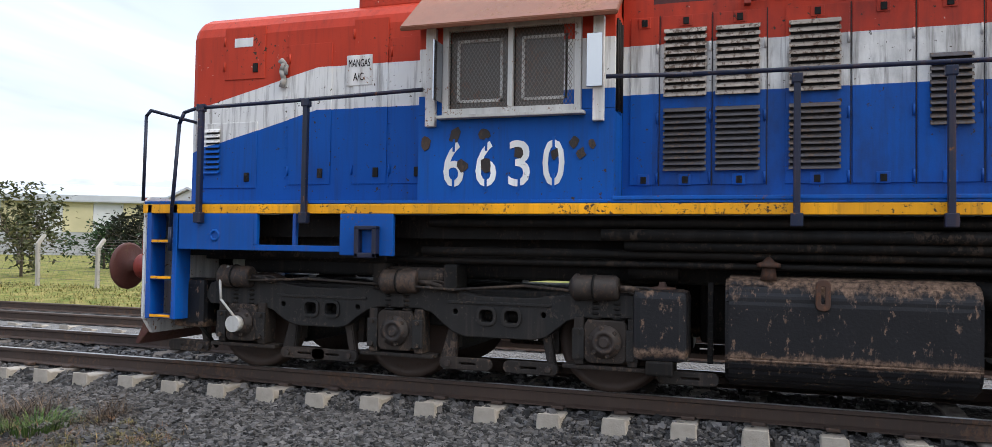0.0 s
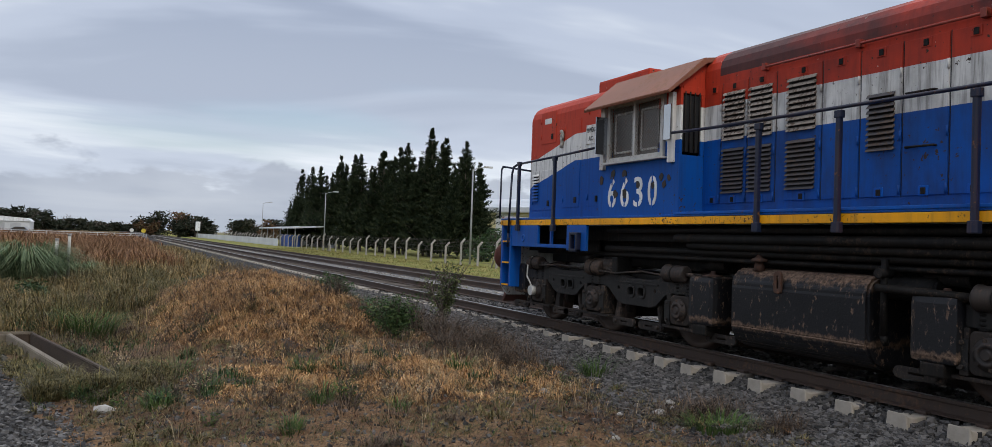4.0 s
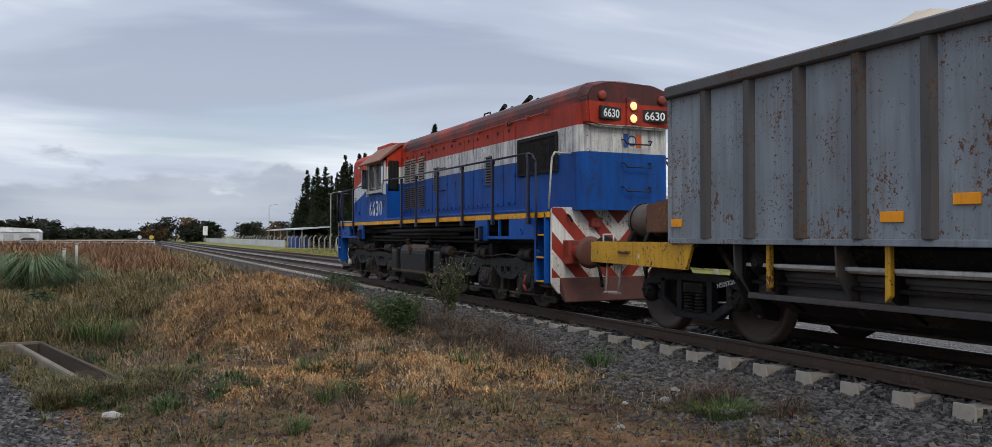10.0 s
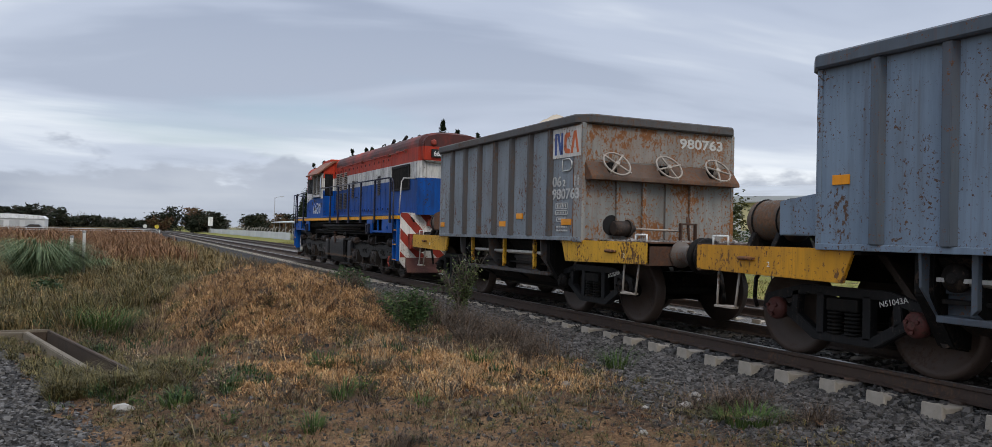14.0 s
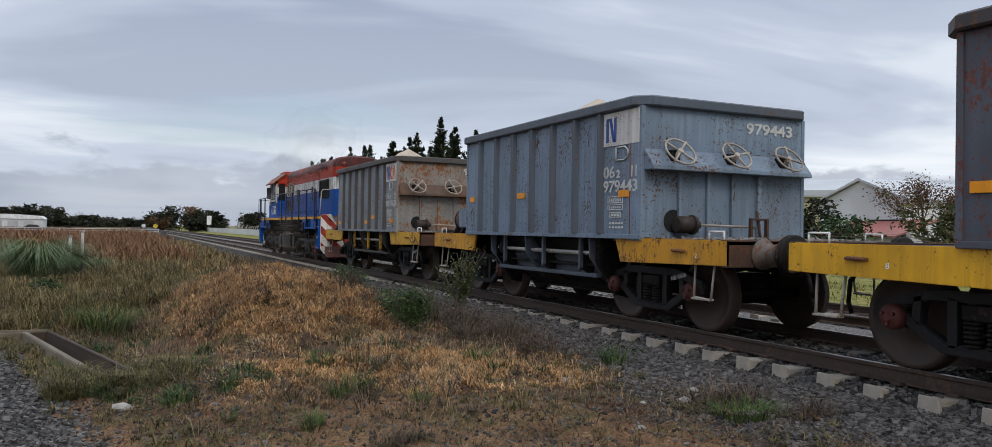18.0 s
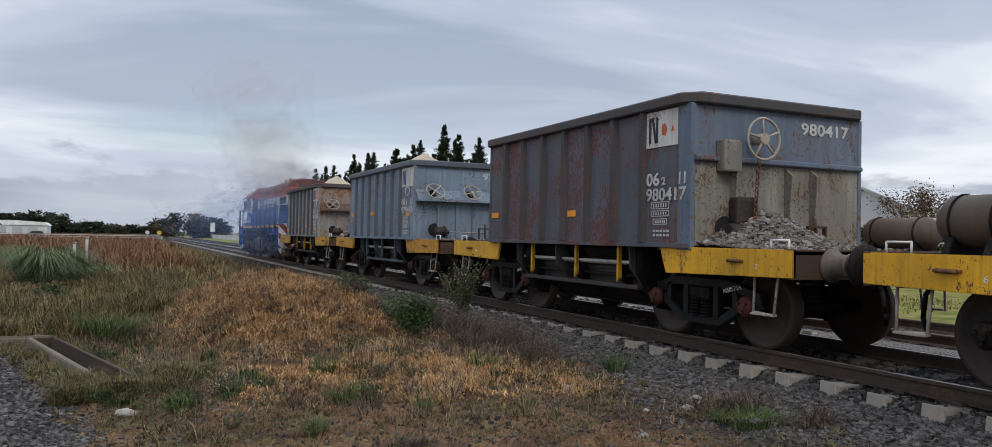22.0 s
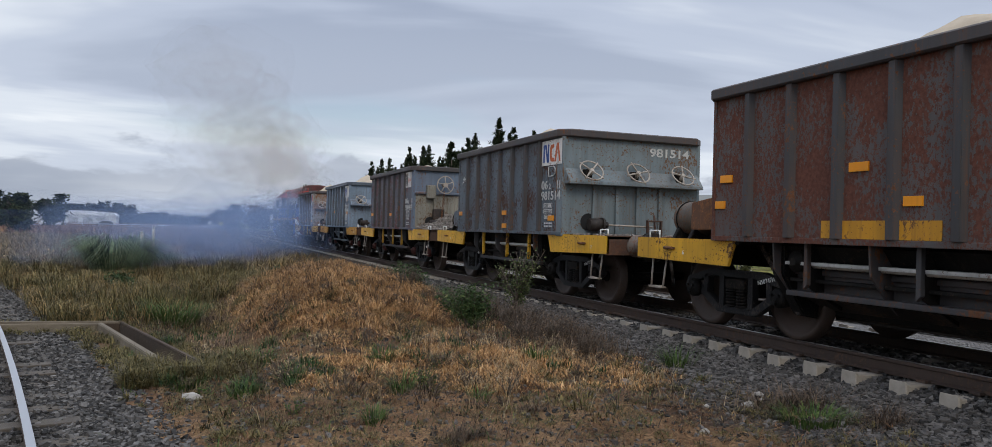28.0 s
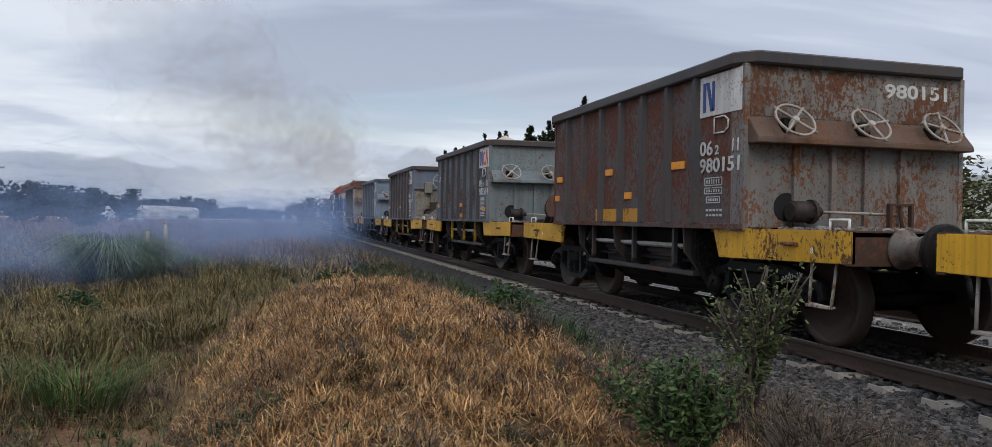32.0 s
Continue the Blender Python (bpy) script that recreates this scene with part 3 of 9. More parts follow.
def freight_bogie(parent, y0, text_mat, code, cap_mat, offset):
    """Three-piece bogie: cast side frames with springs, bolster, brake beams, two wheelsets."""
    hb, r = 0.90, WHEEL_R
    for side in (-1, 1):
        xo, xi = side * 1.13, side * 1.02
        bm = bmesh.new()
        # upper arch and lower tension member, with open windows between them
        top = [(-1.16, 0.50), (-1.10, 0.66), (-0.55, 0.80), (0.55, 0.80), (1.10, 0.66), (1.16, 0.50), (1.02, 0.42), (0.98, 0.58), (0.50, 0.70), (-0.50, 0.70), (-0.98, 0.58), (-1.02, 0.42)]
        low = [(-1.0, 0.44), (-0.80, 0.44), (-0.40, 0.20), (0.40, 0.20), (0.80, 0.44), (1.0, 0.44), (0.84, 0.56), (0.74, 0.54), (0.34, 0.30), (-0.34, 0.30), (-0.74, 0.54), (-0.84, 0.56)]
        for poly in (top, low):
            prism([(y0 + a, b) for a, b in poly], "x", xi, xo, bm, 0.012)
        for s in (-1, 1):
            box((min(xi, xo), y0 + s * 0.30 - 0.05, 0.26), (max(xi, xo), y0 + s * 0.30 + 0.05, 0.74), 0.012, bm)
            prism([(y0 + s * 0.62, 0.42), (y0 + s * 0.72, 0.50), (y0 + s * 0.70, 0.72), (y0 + s * 0.60, 0.74)], "x", xi, xo, bm, 0.01)
        frame_ob = part("side_frame", bm, DARK, parent, "black cast steel bogie side frame")
        for s in (-1, 1):
            bm = lathe([(0.13, -0.02), (0.13, 0.06), (0.10, 0.10), (0.045, 0.105), (0.04, 0.125)], 18, Matrix.Translation((side * 1.12, y0 + s * hb, r)) @ Matrix.Rotation(radians(90) * side, 4, "Y"))
            for k in range(3):
                a = 2.1 * k + 0.5
                p = (side * 1.225, y0 + s * hb + 0.07 * math.cos(a), r + 0.07 * math.sin(a))
                tube(p, (p[0] + side * 0.03, p[1], p[2]), 0.02, 6, bm)
            part("axle_cap", bm, cap_mat, frame_ob)
        bm = bmesh.new()
        for k in (-0.11, 0.11):
            for j in range(6):
                ring(Matrix.Translation((side * 1.09, y0 + k, 0.31 + 0.042 * j)), 0.075, 0.017, 14, 6, bm)
            tube((side * 1.09, y0 + k, 0.29), (side * 1.09, y0 + k, 0.56), 0.045, 8, bm)
        part("spring_nest", bm, GRIMY, frame_ob, "coil springs caked in grime")
        part("bolster_end", box((min(side * 0.99, side * 1.15), y0 - 0.20, 0.54), (max(side * 0.99, side * 1.15), y0 + 0.20, 0.68), 0.02), GRIMY, frame_ob)
        if side < 0 and code:
            part("bogie_number", writing(code, 0.085, 0.33, Matrix.Translation((-1.136, y0 - 0.47, 0.63)) @ Matrix.Rotation(radians(-13), 4, "X") @ SIDE, 0.002), text_mat, frame_ob)
    for side_ob in parent.children:
        if side_ob.name.startswith("side_frame"):
            side_ob.location.z = 0.035
    part("bolster", box((-1.0, y0 - 0.16, 0.46), (1.0, y0 + 0.16, 0.74), 0.02), GRIMY, parent)
    bm = bmesh.new()
    for s in (-1, 1):
        box((-0.95, y0 + s * 0.33 - 0.04, 0.30), (0.95, y0 + s * 0.33 + 0.04, 0.38), 0.01, bm)
        for x in (-0.8, 0.8):
            box((x - 0.05, y0 + s * 0.39 - 0.03, 0.25), (x + 0.05, y0 + s * 0.39 + 0.04, 0.55), 0.01, bm)
    part("brake_beam", bm, GRIMY, parent)
    for s in (1, -1):
        wheelset(parent, y0 + s * hb, r, offset)


def buffer_pair(parent, y, way, z, x, housing_mat, length, r=0.25):
    for side in (-1, 1):
        m = Matrix.Translation((side * x, y, z)) @ Matrix.Rotation(radians(-90) * way, 4, "X")
        shell = part("buffer_housing", lathe([(0.19, 0.0), (0.19, 0.03), (0.135, 0.045), (0.125, length * 0.5), (0.145, length * 0.55), (0.145, length * 0.6)], 20, m), housing_mat, parent)
        part("buffer_head", lathe([(0.075, length * 0.55), (0.075, length * 0.86), (r * 0.9, length * 0.88), (r, length * 0.91), (r, length * 0.95), (r * 0.7, length * 0.985), (0.02, length)], 24, m), GRIMY if r < 0.26 else PLOW, shell, "greasy round buffer head")


def grab(points, r=0.012, bm=None):
    return bar(points, r, 6, bm)


def hand_wheel(parent, centre, tilt, r, mat):
    """A spoked brake wheel whose axis leans up and out from the end wall."""
    m = Matrix.Translation(centre) @ Matrix.Rotation(radians(90 - tilt), 4, "X")
    bm = ring(m, r, 0.016, 28, 8)
    for k in range(4):
        a = math.pi / 2 * k + 0.3 + centre[0]
        tube(m @ Vector((0.03 * math.cos(a), 0.03 * math.sin(a), 0)), m @ Vector((1.18 * r * math.cos(a), 1.18 * r * math.sin(a), 0)), 0.017, 7, bm)
    tube(m @ Vector((0, 0, -0.20)), m @ Vector((0, 0, 0.03)), 0.04, 10, bm)
    return part("hand_wheel", bm, mat, parent, "spoked hand wheel of worn pale iron")


def heap(parent, hx, hy, z0, top, mat, seed):
    """The load: a heaped bed inside the tub."""
    nx, ny = 18, 36
    rnd = random.Random(seed)
    ph = rnd.random() * 9
    cy = rnd.uniform(-0.5, 0.5)
    bm = bmesh.new()
    grid = []
    for i in range(nx + 1):
        row = []
        for j in range(ny + 1):
            u, v = 2 * i / nx - 1, 2 * j / ny - 1
            h = z0 + (top - z0) * max(0.0, 1 - abs(u) ** 1.2) ** 1.25 * max(0.0, 1 - abs(v - 0.22 + 0.1 * cy) ** 1.15) ** 1.25
            h += 0.045 * noise.noise((u * 4 + ph, v * 9, 0)) + 0.03 * noise.noise((u * 11, v * 26 + ph, 2))
            row.append(bm.verts.new((u * hx, v * hy, h)))
        grid.append(row)
    for i in range(nx):
        for j in range(ny):
            f = bm.faces.new((grid[i][j], grid[i + 1][j], grid[i + 1][j + 1], grid[i][j + 1]))
            f.smooth = True
    return part("load", bm, mat, parent, "heaped load of pale crushed stone")


def pebbles(n, place, lo, hi, seed, squash=0.7):
    """Many broken stones as one bmesh-free mesh: place(rnd) gives x, y, z."""
    rnd = np.random.RandomState(seed)
    corner = np.array([(i, j, k) for i in (-1, 1) for j in (-1, 1) for k in (-1, 1)], float)
    quads = np.array(((0, 1, 3, 2), (4, 6, 7, 5), (0, 4, 5, 1), (2, 3, 7, 6), (0, 2, 6, 4), (1, 5, 7, 3)))
    at = place(rnd, n)
    size = lo + (hi - lo) * rnd.rand(n) ** 2
    shape = corner[None] * (0.45 + 0.55 * rnd.rand(n, 8, 3)) * size[:, None, None] * np.stack([0.7 + 0.6 * rnd.rand(n), 0.7 + 0.6 * rnd.rand(n), squash * (0.6 + 0.6 * rnd.rand(n))], 1)[:, None]
    a, b = rnd.rand(n) * 6.28, (rnd.rand(n) - 0.5) * 1.4
    ca, sa, cb, sb = np.cos(a), np.sin(a), np.cos(b), np.sin(b)
    x, y, z = shape[..., 0], shape[..., 1], shape[..., 2]
    y, z = y * cb[:, None] - z * sb[:, None], y * sb[:, None] + z * cb[:, None]
    x, y = x * ca[:, None] - y * sa[:, None], x * sa[:, None] + y * ca[:, None]
    verts = np.stack([x, y, z], -1) + at[:, None]
    faces = (quads[None] + 8 * np.arange(n)[:, None, None]).reshape(-1, 4)
    return verts.reshape(-1, 3), faces


def mesh_of(name, verts, faces, material, smooth=False):
    """A mesh from arrays of corners and equal-sided faces."""
    me = bpy.data.meshes.new(name)
    k = faces.shape[1]
    me.vertices.add(len(verts)), me.loops.add(faces.size), me.polygons.add(len(faces))
    me.vertices.foreach_set("co", np.ascontiguousarray(verts, np.float32).ravel())
    me.loops.foreach_set("vertex_index", np.ascontiguousarray(faces, np.int32).ravel())
    me.polygons.foreach_set("loop_start", np.arange(0, faces.size, k, dtype=np.int32))
    me.polygons.foreach_set("use_smooth", np.full(len(faces), smooth))
    me.update(calc_edges=True)
    me.materials.append(material)
    return me


# ---- hopper wagons ----
HALF, NOSE_Y, BODY, DECK, TOP, SOLE = 1.52, 2.94, 3.16, 1.245, 3.12, 4.89


def hopper_wagon(label, number, paint, end_paint, rib_paint, sole_paint, logo, seed, offset, gear=False, spill=False, code="", tags=(), cap_mat=None, load_top=3.8, posts=True, belt=False, wide_logo=True, low_text=1.92):
    w = root("hopper_wagon", label, "wagon", "wagons of the train")
    rnd = random.Random(seed)
    cap_mat = cap_mat or GRIMY
    # tub: four plates with thickness, floor
    for side in (-1, 1):
        plate = part("side_wall", box((side * HALF - 0.02, -BODY, 1.26), (side * HALF + 0.02, NOSE_Y, TOP), 0.006), paint, w)
        for k in range(-3, 4):
            y = 0.035 + 0.734 * k
            bm = prism([(side * (HALF + 0.012), y - 0.085), (side * (HALF + 0.085), y - 0.045), (side * (HALF + 0.085), y + 0.045), (side * (HALF + 0.012), y + 0.085)], "z", 1.30, TOP - 0.01, None, 0.006)
            part("rib", bm, rib_paint, plate)
        part("lower_chord", box((min(side * (HALF - 0.03), side * (HALF + 0.05)), -BODY - 0.02, 1.235), (max(side * (HALF - 0.03), side * (HALF + 0.05)), NOSE_Y + 0.02, 1.30), 0.008), paint, w)
        x0, x1 = sorted((side * (HALF - 0.04), side * (HALF + 0.030)))
        part("corner_post", box((x0, -BODY - 0.03, 1.215), (x1, -BODY + 0.23, TOP), 0.008), end_paint, w)
        part("corner_seam", box((min(side * (HALF + 0.018), side * (HALF + 0.034)), -BODY + 0.222, 1.24), (max(side * (HALF + 0.018), side * (HALF + 0.034)), -BODY + 0.245, TOP - 0.01), 0.004), RUSTY, w)
        part("corner_post", box((side * HALF - 0.035, NOSE_Y - 0.03, 1.28), (side * HALF + 0.035, NOSE_Y + 0.035, TOP), 0.008), paint, w)
    part("end_wall", box((-HALF, NOSE_Y - 0.02, 1.26), (HALF, NOSE_Y + 0.02, TOP), 0.006), paint, w)
    end = part("end_wall", box((-HALF, -BODY - 0.02, 1.26), (HALF, -BODY + 0.02, TOP), 0.006), end_paint, w)
    part("tub_floor", box((-HALF + 0.02, -BODY + 0.02, 2.2), (HALF - 0.02, NOSE_Y - 0.02, 2.26)), GRIMY, w)
    # rim: a channel round the tub, its corners cut
    mid = (NOSE_Y - BODY) / 2
    loops = []
    for grow, z in ((-0.07, TOP + 0.13), (-0.07, TOP - 0.01), (0.095, TOP - 0.01), (0.115, TOP + 0.01), (0.115, TOP + 0.12), (0.095, TOP + 0.14)):
        hx, hy, k = HALF + grow, (NOSE_Y + BODY) / 2 + grow, 0.20 if grow > 0 else 0.06
        more = 0.08 if grow > 0 else 0.0
        loops.append([(hx, mid - hy + k, z), (hx, mid + hy - k + more, z), (hx - k, mid + hy + more, z), (-hx + k, mid + hy + more, z), (-hx, mid + hy - k + more, z), (-hx, mid - hy + k, z), (-hx + k, mid - hy, z), (hx - k, mid - hy, z)])
    bm = bmesh.new()
    rows = [[bm.verts.new(p) for p in l] for l in loops]
    for a, b in zip(rows, rows[1:] + rows[:1]):
        for k in range(8):
            bm.faces.new((a[k], a[(k + 1) % 8], b[(k + 1) % 8], b[k]))
    bmesh.ops.recalc_face_normals(bm, faces=bm.faces)
    part("top_rim", bm, rib_paint, w)
    heap(w, HALF - 0.06, (NOSE_Y + BODY) / 2 - 0.06, 2.9, load_top, SAND, seed).location.y = (NOSE_Y - BODY) / 2
    # rear end: sheets, lip with hand wheels, ribs below it
    if seed in (1, 5):
        part("upper_sheet", box((-HALF + 0.05, -BODY - 0.0255, 2.53), (HALF - 0.05, -BODY - 0.0205, TOP - 0.02), 0.001), RUSTED_SHEET[seed], w, "rust-streaked upper end sheet")
    if gear:
        part("lower_sheet", box((-HALF + 0.05, -BODY - 0.0255, 1.28), (HALF - 0.05, -BODY - 0.0205, 2.355), 0.001), BEIGE, w, "weathered beige-grey lower end sheet")
    if not gear:
        lip = part("end_lip", prism([(-BODY - 0.02, 2.52), (-BODY - 0.23, 2.27), (-BODY - 0.24, 2.21), (-BODY - 0.02, 2.21)], "x", -HALF + 0.02, HALF - 0.02, None, 0.008), LIPRUST if seed in (1, 5) else end_paint, w)
        for x in (-1.06, -0.04, 0.98):
            hand_wheel(lip, (x, -BODY - 0.27, 2.47), 38, 0.235, IRON)
            box_bm = box((x - 0.09, -BODY - 0.2, 2.34), (x + 0.06, -BODY - 0.06, 2.50), 0.02)
            part("wheel_bearing", box_bm, GRIMY, lip)
    else:
        part("end_lip", prism([(-BODY - 0.02, 2.46), (-BODY - 0.10, 2.43), (-BODY - 0.10, 2.38), (-BODY - 0.02, 2.36)], "x", -HALF + 0.02, HALF - 0.02, None, 0.008), end_paint, w)
        box_ob = part("gear_box", box((-1.14, -BODY - 0.20, 2.24), (-0.84, -BODY - 0.02, 2.66), 0.03), BEIGE, w, "rust-stained gear box")
        m = Matrix.Translation((-0.58, -BODY - 0.30, 2.68)) @ Matrix.Rotation(radians(90), 4, "X")
        bm = ring(m, 0.27, 0.018, 30, 8)
        for k in range(5):
            a = 1.2566 * k + 0.4
            tube(m @ Vector((0.04 * math.cos(a), 0.04 * math.sin(a), 0)), m @ Vector((0.27 * math.cos(a), 0.27 * math.sin(a), 0)), 0.016, 7, bm)
        tube(m @ Vector((0, 0, -0.2)), m @ Vector((0, 0, 0.03)), 0.075, 16, bm)
        part("hand_wheel", bm, IRON, box_ob, "large spoked hand wheel of pale worn iron")
        bm = bmesh.new()
        for k in range(16):
            mm = Matrix.Translation((-0.60 - 0.004 * k, -BODY - 0.24, 2.45 - 0.055 * k)) @ Matrix.Rotation(radians(90), 4, "X" if k % 2 else "Y")
            ring(mm, 0.028, 0.009, 10, 5, bm)
        part("chain", bm, RUSTY, box_ob)
        part("chain_case", box((-0.92, -BODY - 0.20, 1.56), (-0.55, -BODY - 0.02, 1.92), 0.05), BRONZE, w)
        for x in (-0.9, 0.06, 0.53):
            part("brace", prism([(-BODY - 0.02, 2.36), (-BODY - 0.17, 2.24), (-BODY - 0.10, 1.28), (-BODY - 0.02, 1.28)], "x", x, x + 0.025, None), BEIGE, w)
    for x in (-0.88, -0.37, 0.09, 0.60):
        if not gear:
            part("end_rib", box((x - 0.035, -BODY - 0.075, 1.28), (x + 0.035, -BODY - 0.018, 2.215), 0.008), end_paint, w)
    # underframe and end decks
    for s in (-1, 1):
        y0, y1 = sorted((s * 2.45, s * SOLE))
        part("deck_plate", box((-HALF + 0.02, y0, DECK - 0.05), (HALF - 0.02, y1, DECK - 0.01)), OLDRUST if s < 0 else GRIMY, w)
        for side in (-1, 1):
            poly = [(s * 2.52, DECK + 0.005), (s * SOLE, DECK + 0.005), (s * SOLE, 0.94), (s * 2.66, 0.90)]
            x0, x1 = sorted((side * (HALF - 0.05), side * HALF))
            sole = part("sole_bar", prism(poly, "x", x0, x1, None, 0.006), sole_paint, w, "worn yellow painted sole bar")
            if side < 0:
                bm = bmesh.new()
                box((-HALF - 0.035, s * 4.0 - 0.13, 1.09), (-HALF + 0.01, s * 4.0 + 0.13, 1.12), 0.006, bm)
                tube((-HALF - 0.03, s * 4.0 - 0.1, 1.105), (-HALF - 0.03, s * 4.0 + 0.1, 1.105), 0.022, 8, bm)
                part("tie_hook", bm, RUSTY, sole)
                part("stencil_mark", writing(rnd.choice("268"), 0.085, 0.04, Matrix.Translation((-HALF - 0.003, s * 4.0 - 0.32, 1.02)) @ SIDE, 0.002), WHITE, sole)
        head = part("headstock", box((-HALF + 0.002, s * SOLE - 0.09 * (s > 0), 0.92), (HALF - 0.002, s * SOLE + 0.09 * (s < 0), DECK + 0.012), 0.01), OLDRUST, w, "rusty brown headstock beam")
        buffer_pair(w, s * SOLE, s, 1.08, 0.94, IRONGREY if s < 0 else RUSTY, 0.495)
        bm = box((-0.14, s * SOLE - 0.02, 0.93), (0.14, s * (SOLE + 0.06) + 0.02, 1.2), 0.02) if s > 0 else box((-0.14, s * (SOLE + 0.06) - 0.02, 0.93), (0.14, s * SOLE + 0.02, 1.2), 0.02)
        tube((0, s * (SOLE + 0.05), 1.06), (0, s * (SOLE + 0.49), 1.02), 0.055, 10, bm)
        part("coupling", bm, GRIMY, w)
        bm = bar([(-0.35, s * (SOLE + 0.03), 0.98), (-0.35, s * (SOLE + 0.18), 0.80), (-0.33, s * (SOLE + 0.22), 0.55), (-0.30, s * (SOLE + 0.20), 0.42)], 0.028, 8)
        part("brake_hose", bm, GRIMY, w, "hanging black rubber brake hose")
        for side in (-1, 1):
            bm = bar([(side * 1.42, s * 4.22, 0.93), (side * 1.46, s * 4.24, 0.52), (side * 1.46, s * 4.56, 0.50), (side * 1.42, s * 4.58, 0.93)], 0.016, 7)
            box((side * 1.46 - 0.05, min(s * 4.24, s * 4.56), 0.49), (side * 1.46 + 0.05, max(s * 4.24, s * 4.56), 0.515), 0.004, bm)
            part("stirrup_step", bm, IRON, w)
            part("deck_grab", grab([(side * 1.40, s * 4.45, DECK), (side * 1.40, s * 4.45, DECK + 0.11), (side * 1.40, s * 4.72, DECK + 0.11), (side * 1.40, s * 4.72, DECK)]), WHITE, w)
        freight_bogie(w, 0.04 + s * 2.94, WHITE, code, cap_mat, offset)
    # discharge hopper between the bogies: recessed door panels, sills, sloping sheets
    for side in (-1, 1):
        x0, x1 = sorted((side * 1.14, side * 1.18))
        panel = part("door_panel", box((x0, -1.78, 0.66), (x1, 1.78, 1.25), 0.006), rib_paint, w, "grimy recessed discharge door panel")
        for z in (0.64, 0.90):
            x0, x1 = sorted((side * 1.10, side * (1.34 if z < 0.8 else 1.22)))
            part("door_sill", box((x0, -1.76, z - 0.035), (x1, 1.76, z + 0.03), 0.01), rib_paint, panel)
        part("chute_sheet", prism([(side * 1.16, 0.62), (side * 1.12, 0.62), (side * 0.50, 0.33), (side * 0.54, 0.31)], "y", -1.72, 1.72), DUSTY, w, "rust-brown sloping chute sheet")
        x0, x1 = sorted((side * 0.50, side * 0.56))
        part("chute_channel", box((x0, -1.75, 0.29), (x1, 1.75, 0.40), 0.01), DUSTY, w)
        for yy in (-1.80, 0.35, 1.80):
            part("gusset", prism([(side * 1.52, 1.24), (side * 1.10, 1.24), (side * 1.10, 0.50), (side * 1.24, 0.62), (side * 1.50, 0.92)], "y", yy - 0.015, yy + 0.015, None, 0.004), rib_paint, panel)
    for s in (-1, 1):
        part("end_slope", prism([(s * 1.80, 0.36), (s * 1.86, 0.34), (s * 2.62, 1.22), (s * 2.54, 1.24)], "x", -1.08, 1.08), DUSTY, w, "rust-brown sloping end sheet")
    part("centre_sill", box((-0.28, -SOLE + 0.1, 0.86), (0.28, SOLE - 0.1, 1.20), 0.02), GRIMY, w)
    # reservoir on the front deck, brake cylinder and rigging on the rear deck
    bare_deck = seed == 3
    x, y0, y1, r, z = (0.95, -4.82, -3.80, 0.20, 1.48) if bare_deck else (-1.05, NOSE_Y + 0.63, 4.36, 0.25, 1.55)
    m = Matrix.Translation((x, (y0 + y1) / 2, z)) @ Matrix.Rotation(radians(90), 4, "X")
    h = (y1 - y0) / 2
    drum = part("air_reservoir", lathe([(0.02, -h), (r * 0.7, -h + 0.03), (r, -h + 0.12), (r, h - 0.12), (r * 0.7, h - 0.03), (0.02, h)], 26, m), DRUM, w, "grimy brown steel air reservoir")
    for y in (y0 + 0.20, y1 - 0.20):
        part("tank_saddle", prism([(x - r - 0.06, DECK - 0.01), (x + r + 0.06, DECK - 0.01), (x + r * 0.8, z - r * 0.45), (x - r * 0.8, z - r * 0.45)], "y", y - 0.04, y + 0.04, None, 0.008), GRIMY, drum)
        part("tank_strap", ring(Matrix.Translation((x, y, z)) @ Matrix.Rotation(radians(90), 4, "X"), r + 0.005, 0.012, 24, 6), GRIMY, drum)
    cabinet = bare_deck or part("valve_cabinet", prism([(NOSE_Y + 0.025, 1.38), (NOSE_Y + 0.62, 1.38), (NOSE_Y + 0.62, 1.76), (NOSE_Y + 0.025, 1.84)], "x", -1.47, -0.92, None, 0.012), (paint, RUSTY)[seed % 2], w, "dented steel valve cabinet on the end wall")
    if not bare_deck:
        part("cabinet_leg", prism([(NOSE_Y + 0.03, DECK), (NOSE_Y + 0.22, DECK), (NOSE_Y + 0.36, 1.385), (NOSE_Y + 0.03, 1.385)], "x", -1.30, -1.10, None, 0.008), GRIMY, cabinet)
    if seed == 4:
        bm = bmesh.new()
        for k in range(38):
            y, z, a = 2.80 - 0.48 * rnd.random() ** 0.7, 2.46 + 0.12 * rnd.random(), 0.008 + 0.022 * rnd.random()
            z += 0.28 * (2.7 - y)
            poly = [(y + a * (0.5 + rnd.random()) * math.cos(1.257 * q), z + a * (0.4 + 0.7 * rnd.random()) * math.sin(1.257 * q)) for q in range(5)]
            prism(poly, "x", -HALF - 0.024, -HALF - 0.0205, bm)
        part("flaked_paint", bm, OLDWHITE, w, "flaked remains of white paint")
    if not bare_deck:
        part("tank_pipe", bar([(-0.7, 3.7, 1.5), (-0.4, 3.5, 1.5), (0.6, 3.45, 1.5), (0.9, 3.35, 1.35)], 0.028, 8), GRIMY, w)
    bm = tube((-1.04, -BODY - 0.17, 1.45), (-0.76, -BODY - 0.17, 1.45), 0.12, 20, None, None, 0.02)
    tube((-0.78, -BODY - 0.17, 1.45), (-0.74, -BODY - 0.17, 1.45), 0.14, 20, bm)
